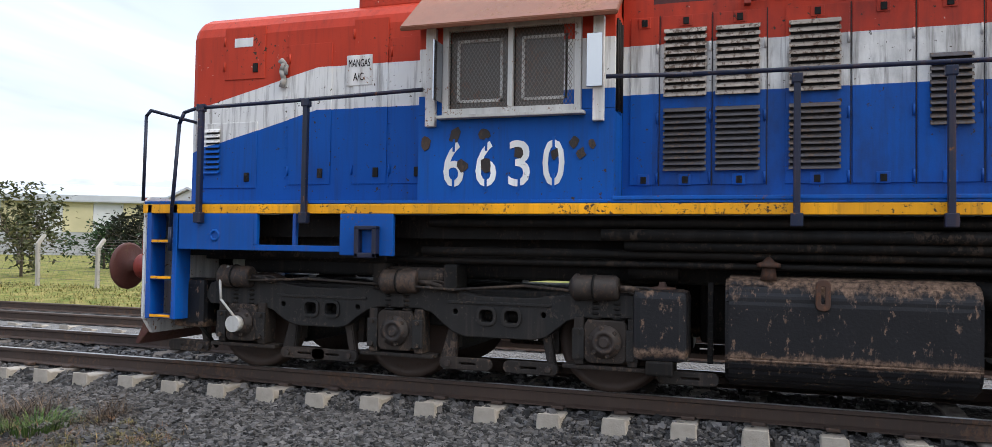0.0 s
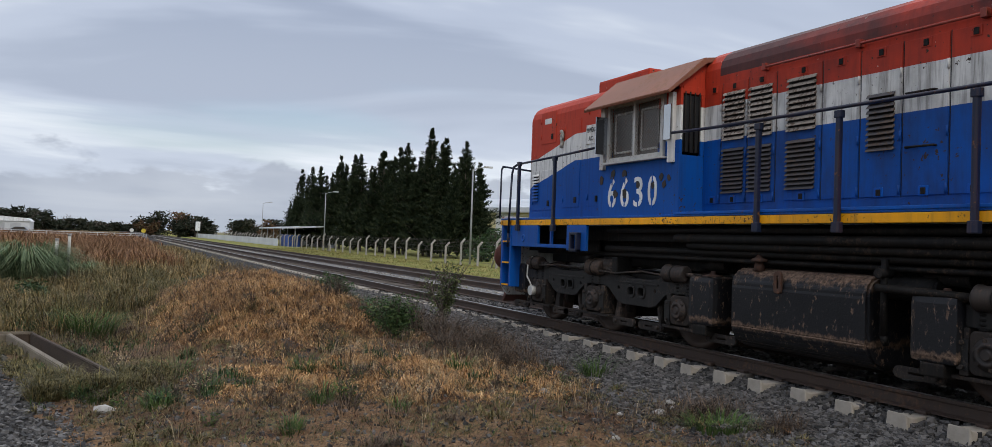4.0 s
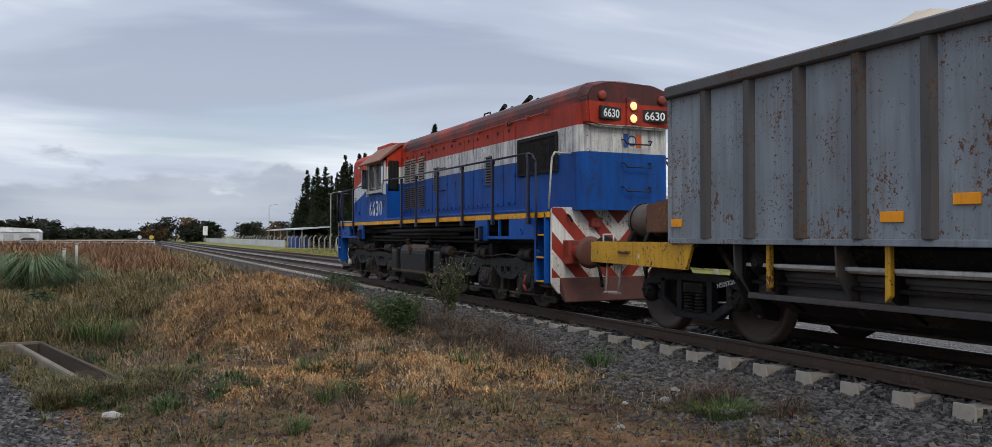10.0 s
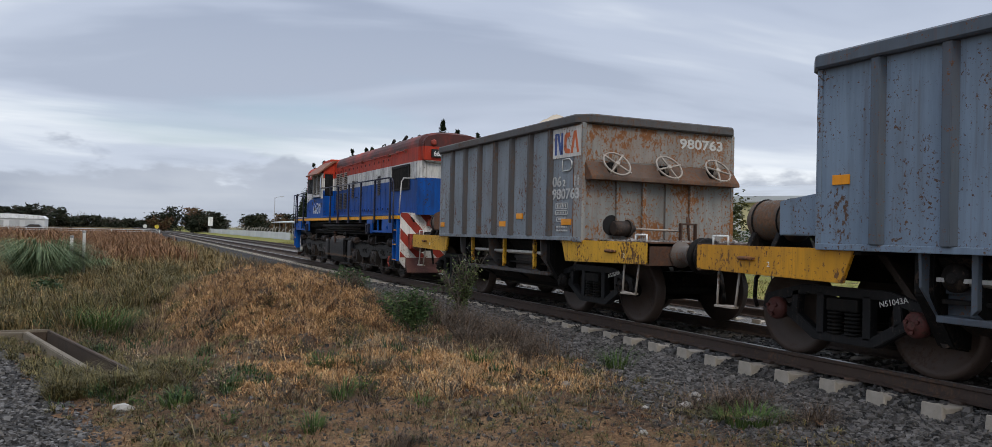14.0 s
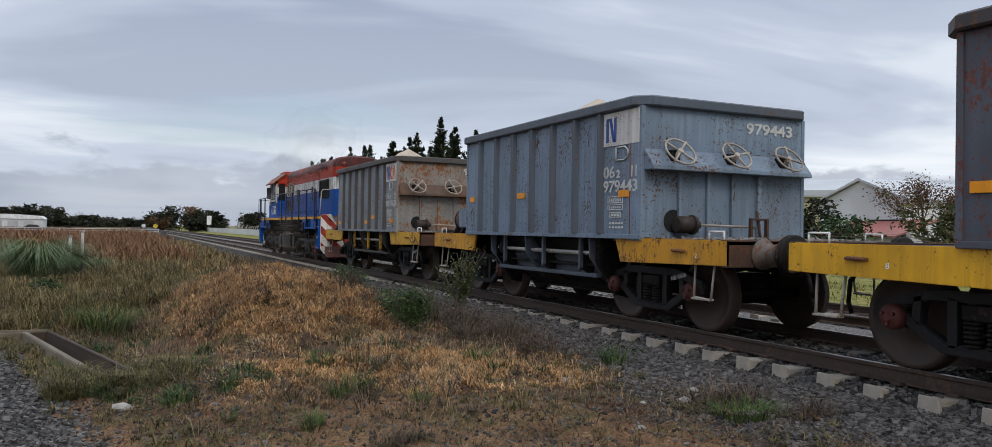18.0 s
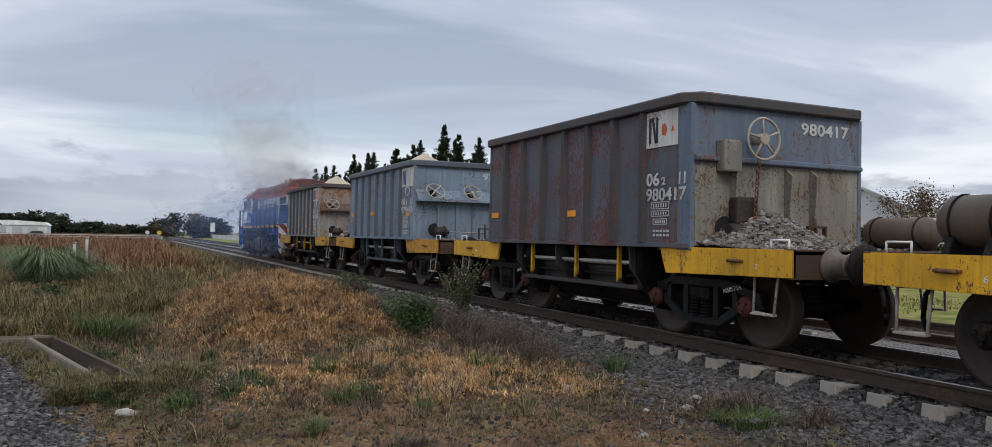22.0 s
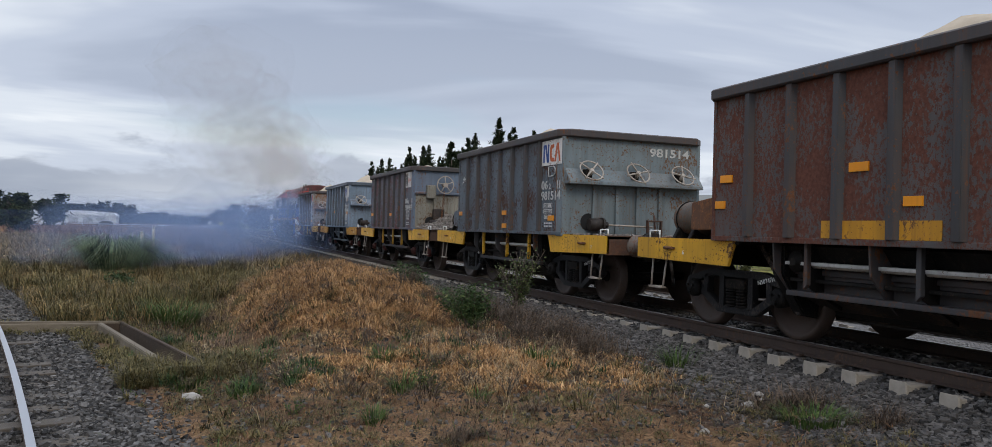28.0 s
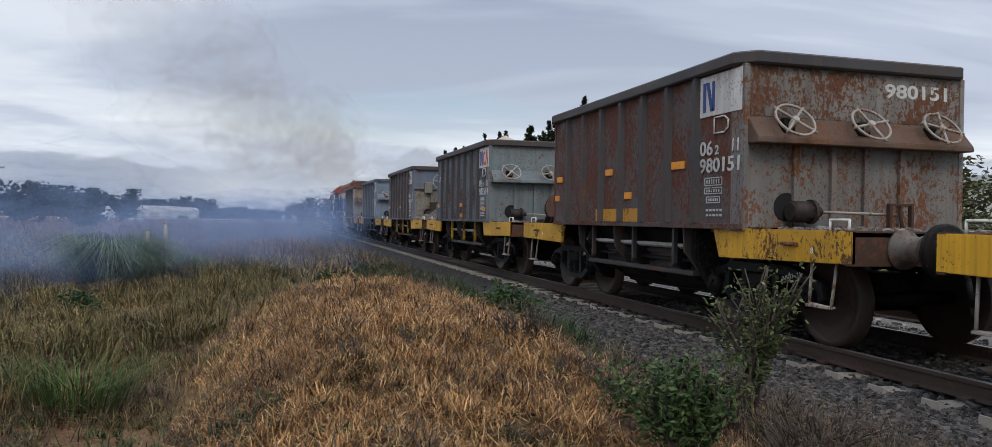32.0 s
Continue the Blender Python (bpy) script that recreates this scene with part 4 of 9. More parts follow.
    tube((-0.74, -BODY - 0.17, 1.45), (-0.64, -BODY - 0.17, 1.45), 0.06, 14, bm)
    for k in range(8):
        q = 0.785 * k
        tube((-0.75, -BODY - 0.17 + 0.12 * math.cos(q), 1.45 + 0.12 * math.sin(q)), (-0.72, -BODY - 0.17 + 0.12 * math.cos(q), 1.45 + 0.12 * math.sin(q)), 0.015, 6, bm)
    part("brake_cylinder", bm, BRONZE, w, "round cast brake cylinder")
    part("push_rod", tube((-0.65, -BODY - 0.17, 1.45), (0.28, -BODY - 0.33, 1.43), 0.017, 8), IRON, w)
    bm = bmesh.new()
    # A black disc paints the shade of a hole in the end wall.
    part("wall_opening", tube((-0.98, -BODY - 0.0195, 1.50), (-0.98, -BODY - 0.031, 1.50), 0.165, 22), OPENING_SHADE, w, "black disc for the shade in a round opening behind the brake cylinder")
    for x in (0.10, 0.40):
        box((x - 0.018, -BODY - 0.45, DECK - 0.01), (x + 0.018, -BODY - 0.39, 1.56), 0.006, bm)
    box((0.08, -BODY - 0.44, 1.53), (0.42, -BODY - 0.40, 1.56), 0.006, bm)
    tube((0.26, -BODY - 0.45, DECK), (0.30, -BODY - 0.33, 1.66), 0.022, 8, bm)
    part("lever_stand", bm, OLDRUST, w)
    n_stone = 1500 if spill else 320

    def scatter(r, n):
        x, y = r.uniform(-1.35, 1.35, n), -r.uniform(3.15, 4.75, n)
        lift = 0.0 * x
        if spill:
            x, y = np.clip(r.normal(-0.3, 0.68, n), -1.42, 1.42), -np.clip(3.1 + np.abs(r.normal(0, 0.62, n)), 3.1, 4.78)
            lift = 0.50 * np.exp(-((x + 0.35) / 0.75) ** 2 - ((-y - 3.1) / 0.75) ** 2)
        return np.stack([x, y, DECK + 0.008 + lift], 1)

    if spill:
        bm = bmesh.new()
        grid = [[bm.verts.new((-1.4 + 2.8 * i / 14, -3.06 - 1.7 * j / 10, DECK - 0.012 + 0.50 * math.exp(-((-1.05 + 2.8 * i / 14) / 0.75) ** 2 - (1.7 * j / 10 / 0.75) ** 2))) for j in range(11)] for i in range(15)]
        for i in range(14):
            for j in range(10):
                bm.faces.new((grid[i][j], grid[i][j + 1], grid[i + 1][j + 1], grid[i + 1][j]))
        part("stone_pile", bm, SPILL, w, "pile of spilled crushed stone on the deck")
    v, f = pebbles(n_stone, scatter, 0.016, 0.05, seed)
    tagged(new("spilled_stone", mesh_of("spilled_stone", v, f, SPILL)), "loose stone chips lying on the deck", kind="stuff").parent = w
    # discharge gear between the bogies
    for side in (-1, 1):
        bm = prism([(side * 1.30, 1.24), (side * 1.34, 1.20), (side * 0.72, 0.36), (side * 0.66, 0.40)], "y", -1.75, 1.75)
        chute = part("chute_plate", bm, GRIMY, w, "grimy sloping discharge chute")
        for z, x in ((1.00, 1.24), (0.80, 1.16), (0.60, 1.02)):
            part("chute_flange", box((min(side * x, side * (x + 0.16)), -1.72, z - 0.02), (max(side * x, side * (x + 0.16)), 1.72, z + 0.02), 0.006), [GRIMY, ALU, GRIMY][int(z * 10) % 3], chute)
        part("operating_shaft", tube((side * 1.34, -1.5, 0.98), (side * 1.34, 1.62, 0.98), 0.03, 10), IRON, w)
        for y in (-1.43, -0.2, 1.32):
            bm = prism([(y - 0.03, 1.24), (y + 0.03, 1.24), (y + 0.03, 0.70), (y - 0.03, 0.76)], "x", min(side * 1.40, side * 1.46), max(side * 1.40, side * 1.46), None, 0.004)
            part("hanger_post", bm, YELLOW if posts else rib_paint, w, "narrow yellow painted hanger post" if posts else "")
            part("gusset", prism([(side * 1.40, 1.24), (side * 1.40, 0.72), (side * 0.9, 0.45), (side * 0.9, 1.24)], "y", y - 0.012, y + 0.012), GRIMY, w)
        for y in (1.85, -1.85):
            part("chute_shield", prism([(side * 1.40, 1.24), (side * 1.40, 0.85), (side * 1.05, 0.34), (side * 0.80, 0.30), (side * 0.80, 1.24)], "y", y - 0.10, y + 0.10, None, 0.02), GRIMY, w)
        part("hand_gear", lathe([(0.13, -0.03), (0.13, 0.03), (0.06, 0.05), (0.05, 0.08)], 18, Matrix.Translation((side * 1.36, 1.55, 1.02)) @ Matrix.Rotation(radians(90) * side, 4, "Y")), GRIMY, w)
    part("centre_sill", box((-0.22, -SOLE + 0.1, 0.86), (0.22, SOLE - 0.1, 1.2), 0.01), GRIMY, w)
    # lettering
    x = -HALF - 0.026
    edge = -BODY + 0.93
    reach = 0.91 if wide_logo else 0.70
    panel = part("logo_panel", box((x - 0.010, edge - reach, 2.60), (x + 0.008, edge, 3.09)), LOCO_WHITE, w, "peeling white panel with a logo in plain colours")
    for a, b, c, mat_ in logo:
        part("logo_shape", prism([(edge - 0.03 - 0.94 * reach * p, 2.60 + 0.46 * q) for p, q in a], "x", x - 0.014, x - 0.0105), [CORNFLOWER, TANGERINE, BOARD][mat_], panel)
    xs = x - 0.008

    def stencil(name, text, size, width, y, z, bold=0.004):
        part(name, writing(text, size, width, Matrix.Translation((xs, y, z)) @ SIDE, 0.003, bold), OLDWHITE, w)

    if number:
        stencil("side_number", "06", 0.24, 0.29, edge - 0.02, low_text + 0.21)
        stencil("side_number", "2", 0.15, 0.085, edge - 0.36, low_text + 0.21)
        stencil("side_number", "11", 0.22, 0.13, edge - 0.73, low_text + 0.21)
        stencil("side_number", number, 0.24, 0.86, edge - 0.02, low_text)
        part("end_number", writing(number, 0.225, 0.92, Matrix.Translation((0.36, -BODY - 0.029, 2.84)) @ REAR, 0.003, 0.005), OLDWHITE, w)
    # faded small print: ruled boxes with short lines in them
    bm = bmesh.new()
    for z0, z1, ya, yb in ((1.76, 1.85, 0.14, 0.52), (1.66, 1.73, 0.14, 0.52), (1.55, 1.62, 0.18, 0.48)):
        for za in (z0, z1):
            box((xs, edge - yb, za - 0.006), (xs + 0.006, edge - ya, za + 0.006), 0, bm)
        for ye in (ya, yb):
            box((xs, edge - ye - 0.005, z0 + 0.006), (xs + 0.006, edge - ye + 0.005, z1 - 0.006), 0, bm)
        for k in range(6):
            y = edge - ya - 0.04 - (yb - ya - 0.06) * k / 6
            box((xs, y - 0.022, z0 + 0.018), (xs + 0.005, y, z1 - 0.018), 0, bm)
    for k, z in enumerate((1.46, 1.40)):
        for i in range(5):
            box((xs, edge - 0.18 - 0.075 * i - 0.05, z - 0.014), (xs + 0.005, edge - 0.18 - 0.075 * i, z + 0.014), 0, bm)
    part("small_print", bm, OLDWHITE, w, "faded illegible white stencil lines")
    bm = bmesh.new()
    outline = [] if gear else [(0.34, 2.38), (0.34, 2.57), (0.56, 2.57), (0.64, 2.52), (0.64, 2.43), (0.56, 2.38)]
    for (a, za), (b, zb) in zip(outline, outline[1:] + outline[:1]):
        tube((xs, edge - a, za), (xs, edge - b, zb), 0.011, 5, bm)
    if outline:
        part("stencil_outline", bm, OLDWHITE, w)
    for y, z, lw in tags:
        part("reflector_strip", box((x - 0.014, y - lw / 2, z - 0.05), (x + 0.01, y + lw / 2, z + 0.05), 0.003), REFLECTOR, w, "orange reflector strip")
    if belt:
        part("yellow_patch", box((x - 0.001, -0.52, 1.305), (x + 0.009, 1.0, 1.50)), AMBER, w, "flaking yellow paint patch")
    return w


LETTERS = (
    ([(0.06, 0.12), (0.14, 0.12), (0.14, 0.9), (0.06, 0.9)], 0, 0, 0), ([(0.14, 0.9), (0.22, 0.9), (0.34, 0.12), (0.26, 0.12)], 0, 0, 0), ([(0.30, 0.12), (0.37, 0.12), (0.37, 0.9), (0.30, 0.9)], 0, 0, 0),
    ([(0.42, 0.3), (0.46, 0.16), (0.62, 0.12), (0.64, 0.26), (0.52, 0.32), (0.50, 0.5), (0.52, 0.68), (0.64, 0.74), (0.62, 0.88), (0.46, 0.84), (0.42, 0.7)], 0, 0, 1),
    ([(0.66, 0.12), (0.74, 0.12), (0.82, 0.7), (0.90, 0.12), (0.97, 0.12), (0.86, 0.9), (0.77, 0.9)], 0, 0, 1),
)
ONLY_BLUE = LETTERS[:3]
BLACK_ONE = tuple((a, b, c, 2) for a, b, c, _ in LETTERS[:3]) + (([(0.5, 0.35), (0.62, 0.3), (0.68, 0.5), (0.6, 0.68), (0.5, 0.62)], 0, 0, 1), ([(0.8, 0.4), (0.9, 0.42), (0.86, 0.6)], 0, 0, 1))
BEIGE = painted("weathered_beige_grey", (0.235, 0.225, 0.190), 0.6, 0.34, (0.11, 0.070, 0.045), chips=0.8, dirt=0.6)
RUSTED_SHEET = {1: painted("rust_streaked_grey_sheet", (0.26, 0.255, 0.235), 0.6, 0.50, (0.19, 0.080, 0.032), chips=0.9, dirt=0.6), 5: painted("heavily_rusted_sheet", (0.19, 0.18, 0.168), 0.7, 0.56, (0.105, 0.048, 0.028), chips=1.0, dirt=0.6)}
LIPRUST = painted("brown_rusted_lip", (0.105, 0.070, 0.052), 0.7, 0.45, (0.12, 0.058, 0.032), chips=0.8)
REDCAP = painted("red_axle_cap", (0.11, 0.030, 0.024), 0.6, 0.3, (0.05, 0.03, 0.022), chips=0.6)
DRUM = painted("grimy_brown_drum", (0.095, 0.076, 0.058), 0.6, 0.4, (0.12, 0.066, 0.038), chips=0.8, dirt=0.7)
GREY = painted("wagon_light_grey", (0.215, 0.245, 0.27), 0.55, 0.16, (0.11, 0.052, 0.028), chips=0.7, dirt=0.5)
GREY_END = painted("wagon_grey_rusty_end", (0.25, 0.255, 0.245), 0.6, 0.46, (0.20, 0.085, 0.032), chips=0.8, dirt=0.5)
GREY_RIB = painted("wagon_rib_brown_grey", (0.075, 0.072, 0.072), 0.6, 0.35, (0.085, 0.055, 0.04), chips=0.5)
SLATE = painted("wagon_slate_blue", (0.175, 0.235, 0.305), 0.5, 0.14, (0.09, 0.05, 0.03), chips=0.75, dirt=0.5)
SLATE_RIB = painted("wagon_slate_rib", (0.085, 0.105, 0.130), 0.5, 0.1, chips=0.5)
DUSK = painted("wagon_dusk_grey", (0.088, 0.100, 0.122), 0.5, 0.40, (0.125, 0.052, 0.044), chips=0.7, dirt=0.4)
DUSK_END = painted("wagon_steel_blue_end", (0.125, 0.170, 0.235), 0.5, 0.25, (0.12, 0.06, 0.035), chips=0.6)
DUSK_RIB = painted("wagon_dark_rib", (0.055, 0.053, 0.055), 0.55, 0.2, chips=0.4)
MOTTLED = painted("wagon_patchy_grey", (0.095, 0.120, 0.140), 0.5, 0.40, (0.062, 0.028, 0.016), chips=0.9, dirt=0.35, scale=1.15)
MOTTLED_END = painted("wagon_olive_grey_end", (0.155, 0.190, 0.205), 0.55, 0.28, (0.12, 0.065, 0.035), chips=0.7)
BURNT = painted("wagon_burnt_brown", (0.095, 0.085, 0.080), 0.65, 0.58, (0.105, 0.042, 0.028), chips=1.0, dirt=0.4)
BURNT_END = painted("wagon_rusted_grey_end", (0.19, 0.19, 0.182), 0.65, 0.42, (0.14, 0.06, 0.032), chips=1.0, dirt=0.5)
BLUEGREY = painted("wagon_deep_blue_grey", (0.050, 0.062, 0.082), 0.5, 0.1, chips=0.5)
AMBER = painted("amber_sole_paint", (0.62, 0.29, 0.015), 0.5, 0.34, (0.14, 0.07, 0.03), chips=0.5, dirt=0.45)
LEMON = painted("lemon_sole_paint", (0.74, 0.39, 0.018), 0.45, 0.2, (0.12, 0.065, 0.028), chips=0.5, dirt=0.35)
PITCH, FIRST = 10.77, -6.3
wagons = []
for k, kw in enumerate((
    dict(load_top=3.86, label="light grey steel hopper wagon with a rusty end, loaded", number="980763", paint=GREY, end_paint=GREY_END, rib_paint=GREY_RIB, sole_paint=YELLOW, logo=LETTERS, code="N50570A", tags=((2.80, 1.50, 0.2), (-0.32, 1.51, 0.24), (-1.04, 1.65, 0.24), (-2.72, 1.54, 0.30))),
    dict(load_top=3.84, label="slate blue steel hopper wagon heaped with stone", number="979443", paint=SLATE, end_paint=SLATE, rib_paint=SLATE_RIB, sole_paint=AMBER, logo=ONLY_BLUE, code="N51043A", posts=False, tags=((2.66, 1.95, 0.2), (0.46, 1.96, 0.28), (-2.78, 1.89, 0.26)), cap_mat=REDCAP),
    dict(label="dark grey hopper wagon with red-brown patches and geared end", number="980417", paint=DUSK, end_paint=DUSK_END, rib_paint=DUSK_RIB, sole_paint=LEMON, logo=BLACK_ONE, code="N50571A", gear=True, spill=True, tags=((2.70, 1.76, 0.28), (-0.22, 1.74, 0.24)), cap_mat=REDCAP, load_top=3.62, wide_logo=False, low_text=1.87),
    dict(label="dark grey hopper wagon with flaking rusty patches", number="981514", paint=MOTTLED, end_paint=MOTTLED_END, rib_paint=DUSK_RIB, sole_paint=LEMON, logo=LETTERS, code="N50782A", tags=((2.78, 1.70, 0.22), (-0.25, 1.69, 0.24), (-0.27, 1.40, 0.24), (-2.71, 1.56, 0.26))),
    dict(label="rust-brown hopper wagon heaped with pale stone", number="980151", paint=BURNT, end_paint=BURNT_END, rib_paint=DUSK_RIB, sole_paint=YELLOW, logo=ONLY_BLUE, code="N50747A", tags=((2.68, 2.05, 0.24), (2.80, 1.71, 0.2), (0.48, 2.07, 0.26), (-1.70, 2.05, 0.34), (-0.2, 1.69, 0.22)), belt=True, load_top=3.90, posts=False),
    dict(label="deep blue-grey hopper wagon at the end of the train", number="", paint=BLUEGREY, end_paint=BLUEGREY, rib_paint=BLUEGREY, sole_paint=LEMON, logo=(), code="", tags=((2.72, 1.82, 0.28),)),
)):
    offset = FIRST - PITCH * k - (0.12, 0.18, 0.17, 0.08, 0.08, 0.05)[k]
    wagons.append((hopper_wagon(seed=k + 1, offset=offset, **kw), offset))

# ---- diesel locomotive: rear headstock at y = 0, cab towards the front at +y ----
loco = root("diesel_locomotive", "red, white and blue diesel locomotive with worn paint", "locomotive")
FRONT, SILL, FOOT, EDGE, HOOD = 14.2, 1.65, 1.78, 1.42, 0.95
CAB0, CAB1, NOSE, TAIL = 9.08, 10.98, 14.0, -0.33


def hood_bm(y0, y1, chamfer0=0.0, chamfer1=0.0, z0=FOOT, top=4.06, shoulder=3.72):
    """A hood with rounded shoulders; chamfer: how much its end corners are cut."""
    def outline(w, drop):
        right = [(w, z0), (w, shoulder - drop), (w - 0.03, shoulder + 0.10 - drop), (w - 0.10, shoulder + 0.19 - drop), (w - 0.22, shoulder + 0.26 - drop), (w * 0.45, top - 0.02 - drop)]
        return right + [(0, top - drop)] + [(-x, z) for x, z in right[::-1]]

    bm = bmesh.new()
    stations = []
    if chamfer0:
        stations += [(y0, HOOD - chamfer0, 0.10), (y0 + 0.06, HOOD - chamfer0 * 0.45, 0.04), (y0 + chamfer0, HOOD, 0)]
    else:
        stations += [(y0, HOOD, 0)]
    if chamfer1:
        stations += [(y1 - chamfer1, HOOD, 0), (y1 - chamfer1 * 0.25, HOOD - chamfer1 * 0.3, 0.02), (y1, HOOD - chamfer1, 0.08)]
    else:
        stations += [(y1, HOOD, 0)]
    rows = [[bm.verts.new((x, y, z)) for x, z in outline(w, d)] for y, w, d in stations]
    for a, b in zip(rows, rows[1:]):
        for i in range(len(a) - 1):
            bm.faces.new((a[i], a[i + 1], b[i + 1], b[i]))
    bm.faces.new(rows[0][::-1]), bm.faces.new(rows[-1])
    bmesh.ops.recalc_face_normals(bm, faces=bm.faces)
    return bm


long_hood = part("long_hood", hood_bm(TAIL, CAB0, 0.14, 0), LIVERY, loco, "red, white and blue engine hood")
short_hood = part("short_hood", hood_bm(CAB1, NOSE, 0, 0.08, top=3.97, shoulder=3.66), LIVERY, loco, "red, white and blue short nose hood")
part("footplate", box((-EDGE, 0.02, FOOT - 0.03), (EDGE, FRONT - 0.02, FOOT), 0.004), LOCO_BLUE, loco)
for side in (-1, 1):
    x0, x1 = sorted((side * (EDGE - 0.06), side * EDGE))
    part("side_sill", box((x0, 0.0, SILL), (x1, FRONT, FOOT - 0.034), 0.006), LOCO_YELLOW, loco, "chipped yellow side sill stripe")
part("underframe", box((-0.75, 0.3, 1.16), (0.75, FRONT - 0.3, SILL), 0.01), GRIMY, loco)
for side in (-1, 1):
    part("sill_web", box((side * 1.05 - 0.02, 0.4, 1.42), (side * 1.05 + 0.02, FRONT - 0.4, SILL)), GRIMY, loco)
    for (x, z, r, ya, yb) in ((1.20, 1.58, 0.045, 3.2, 10.9), (1.27, 1.47, 0.055, 3.2, 9.2), (1.22, 1.38, 0.05, 4.2, 9.0), (1.16, 1.30, 0.04, 2.6, 11.0), (1.12, 1.21, 0.03, 2.4, 11.4)):
        part("air_pipe", tube((side * x, ya, z), (side * x, yb, z), r, 10), GRIMY, loco, "long black air pipe under the sill")
    for k in range(9):
        part("pipe_clamp", box((side * 1.14 - 0.05, 3.4 + 0.7 * k, 1.50), (side * 1.14 + 0.05, 3.43 + 0.7 * k, SILL), 0.005), GRIMY, loco)

# step wells, skirts and ladders at both ends
for end, sgn in ((0.0, 1), (FRONT, -1)):
    def Y(d):
        return end + sgn * d

    for side in (-1, 1):
        xo, xi = side * EDGE, side * (EDGE - 0.05)
        x0, x1 = min(xo, xi), max(xo, xi)
        bm = bmesh.new()
        for a, b, c, d in ((0.48, 1.42, 1.27, SILL), (1.42, 2.42, 1.27, 1.33), (2.42, 3.0, 1.24, SILL), (1.42, 1.46, 1.33, SILL), (1.88, 1.92, 1.33, SILL)):
            ya, yb = sorted((Y(a), Y(b)))
            box((x0, ya, c), (x1, yb, d), 0.006, bm)
        part("skirt", bm, LOCO_BLUE, loco, "blue side skirt with an open bay")
        ya, yb = sorted((Y(2.62), Y(2.86)))
        bm = box((min(xo, side * (EDGE + 0.08)), ya, 1.22), (max(xo, side * (EDGE + 0.08)), ya + 0.05, 1.52), 0.01)
        box((min(xo, side * (EDGE + 0.08)), yb - 0.05, 1.22), (max(xo, side * (EDGE + 0.08)), yb, 1.52), 0.01, bm)
        box((min(xo, side * (EDGE + 0.08)), ya, 1.22), (max(xo, side * (EDGE + 0.08)), yb, 1.27), 0.01, bm)
        box((min(xo, side * (EDGE + 0.08)), ya, 1.49), (max(xo, side * (EDGE + 0.08)), yb, 1.53), 0.01, bm)
        part("jacking_pad", bm, NAVY, loco)
        ya, yb = sorted((Y(0.86), Y(1.02)))
        part("lifting_eye", ring(Matrix.Translation((xo, (ya + yb) / 2, 1.42)) @ Matrix.Rotation(radians(90), 4, "Y"), 0.05, 0.016, 14, 6), LOCO_BLUE, loco)
        # ladder
        bm = bmesh.new()
        for d in (0.06, 0.40):
            ya, yb = sorted((Y(d), Y(d + 0.06)))
            box((min(xo, side * (EDGE - 0.22)), ya, 0.52), (max(xo, side * (EDGE - 0.22)), yb, FOOT - 0.035), 0.006, bm)
        ladder = part("ladder", bm, LOCO_BLUE, loco, "blue cab ladder with yellow step edges")
        for z in (0.56, 0.97, 1.36):
            ya, yb = sorted((Y(0.13), Y(0.39)))
            part("step", box((min(xo, side * (EDGE - 0.22)), ya, z - 0.03), (max(xo, side * (EDGE - 0.22)) - 0.0, yb, z), 0.004), LOCO_BLUE, ladder)
            part("step_edge", box((min(side * (EDGE - 0.01), side * (EDGE + 0.006)), ya, z - 0.022), (max(side * (EDGE - 0.01), side * (EDGE + 0.006)), yb, z + 0.006), 0.002), LOCO_YELLOW, ladder)
        part("well_back", box((min(side * 0.8, side * 0.83), min(Y(0.1), Y(2.5)), 1.2), (max(side * 0.8, side * 0.83), max(Y(0.1), Y(2.5)), SILL)), GRIMY, loco)
    # end board with chevrons, plow, buffers


def clipped(poly, edge, keep):
    """Sutherland-Hodgman against one line: keep(p) >= 0."""
    out = []
    for p, q in zip(poly, poly[1:] + poly[:1]):
        a, b = keep(p), keep(q)
        if a >= 0:
            out.append(p)
        if a * b < 0:
            k = a / (a - b)
            out.append((p[0] + k * (q[0] - p[0]), p[1] + k * (q[1] - p[1])))
    return out


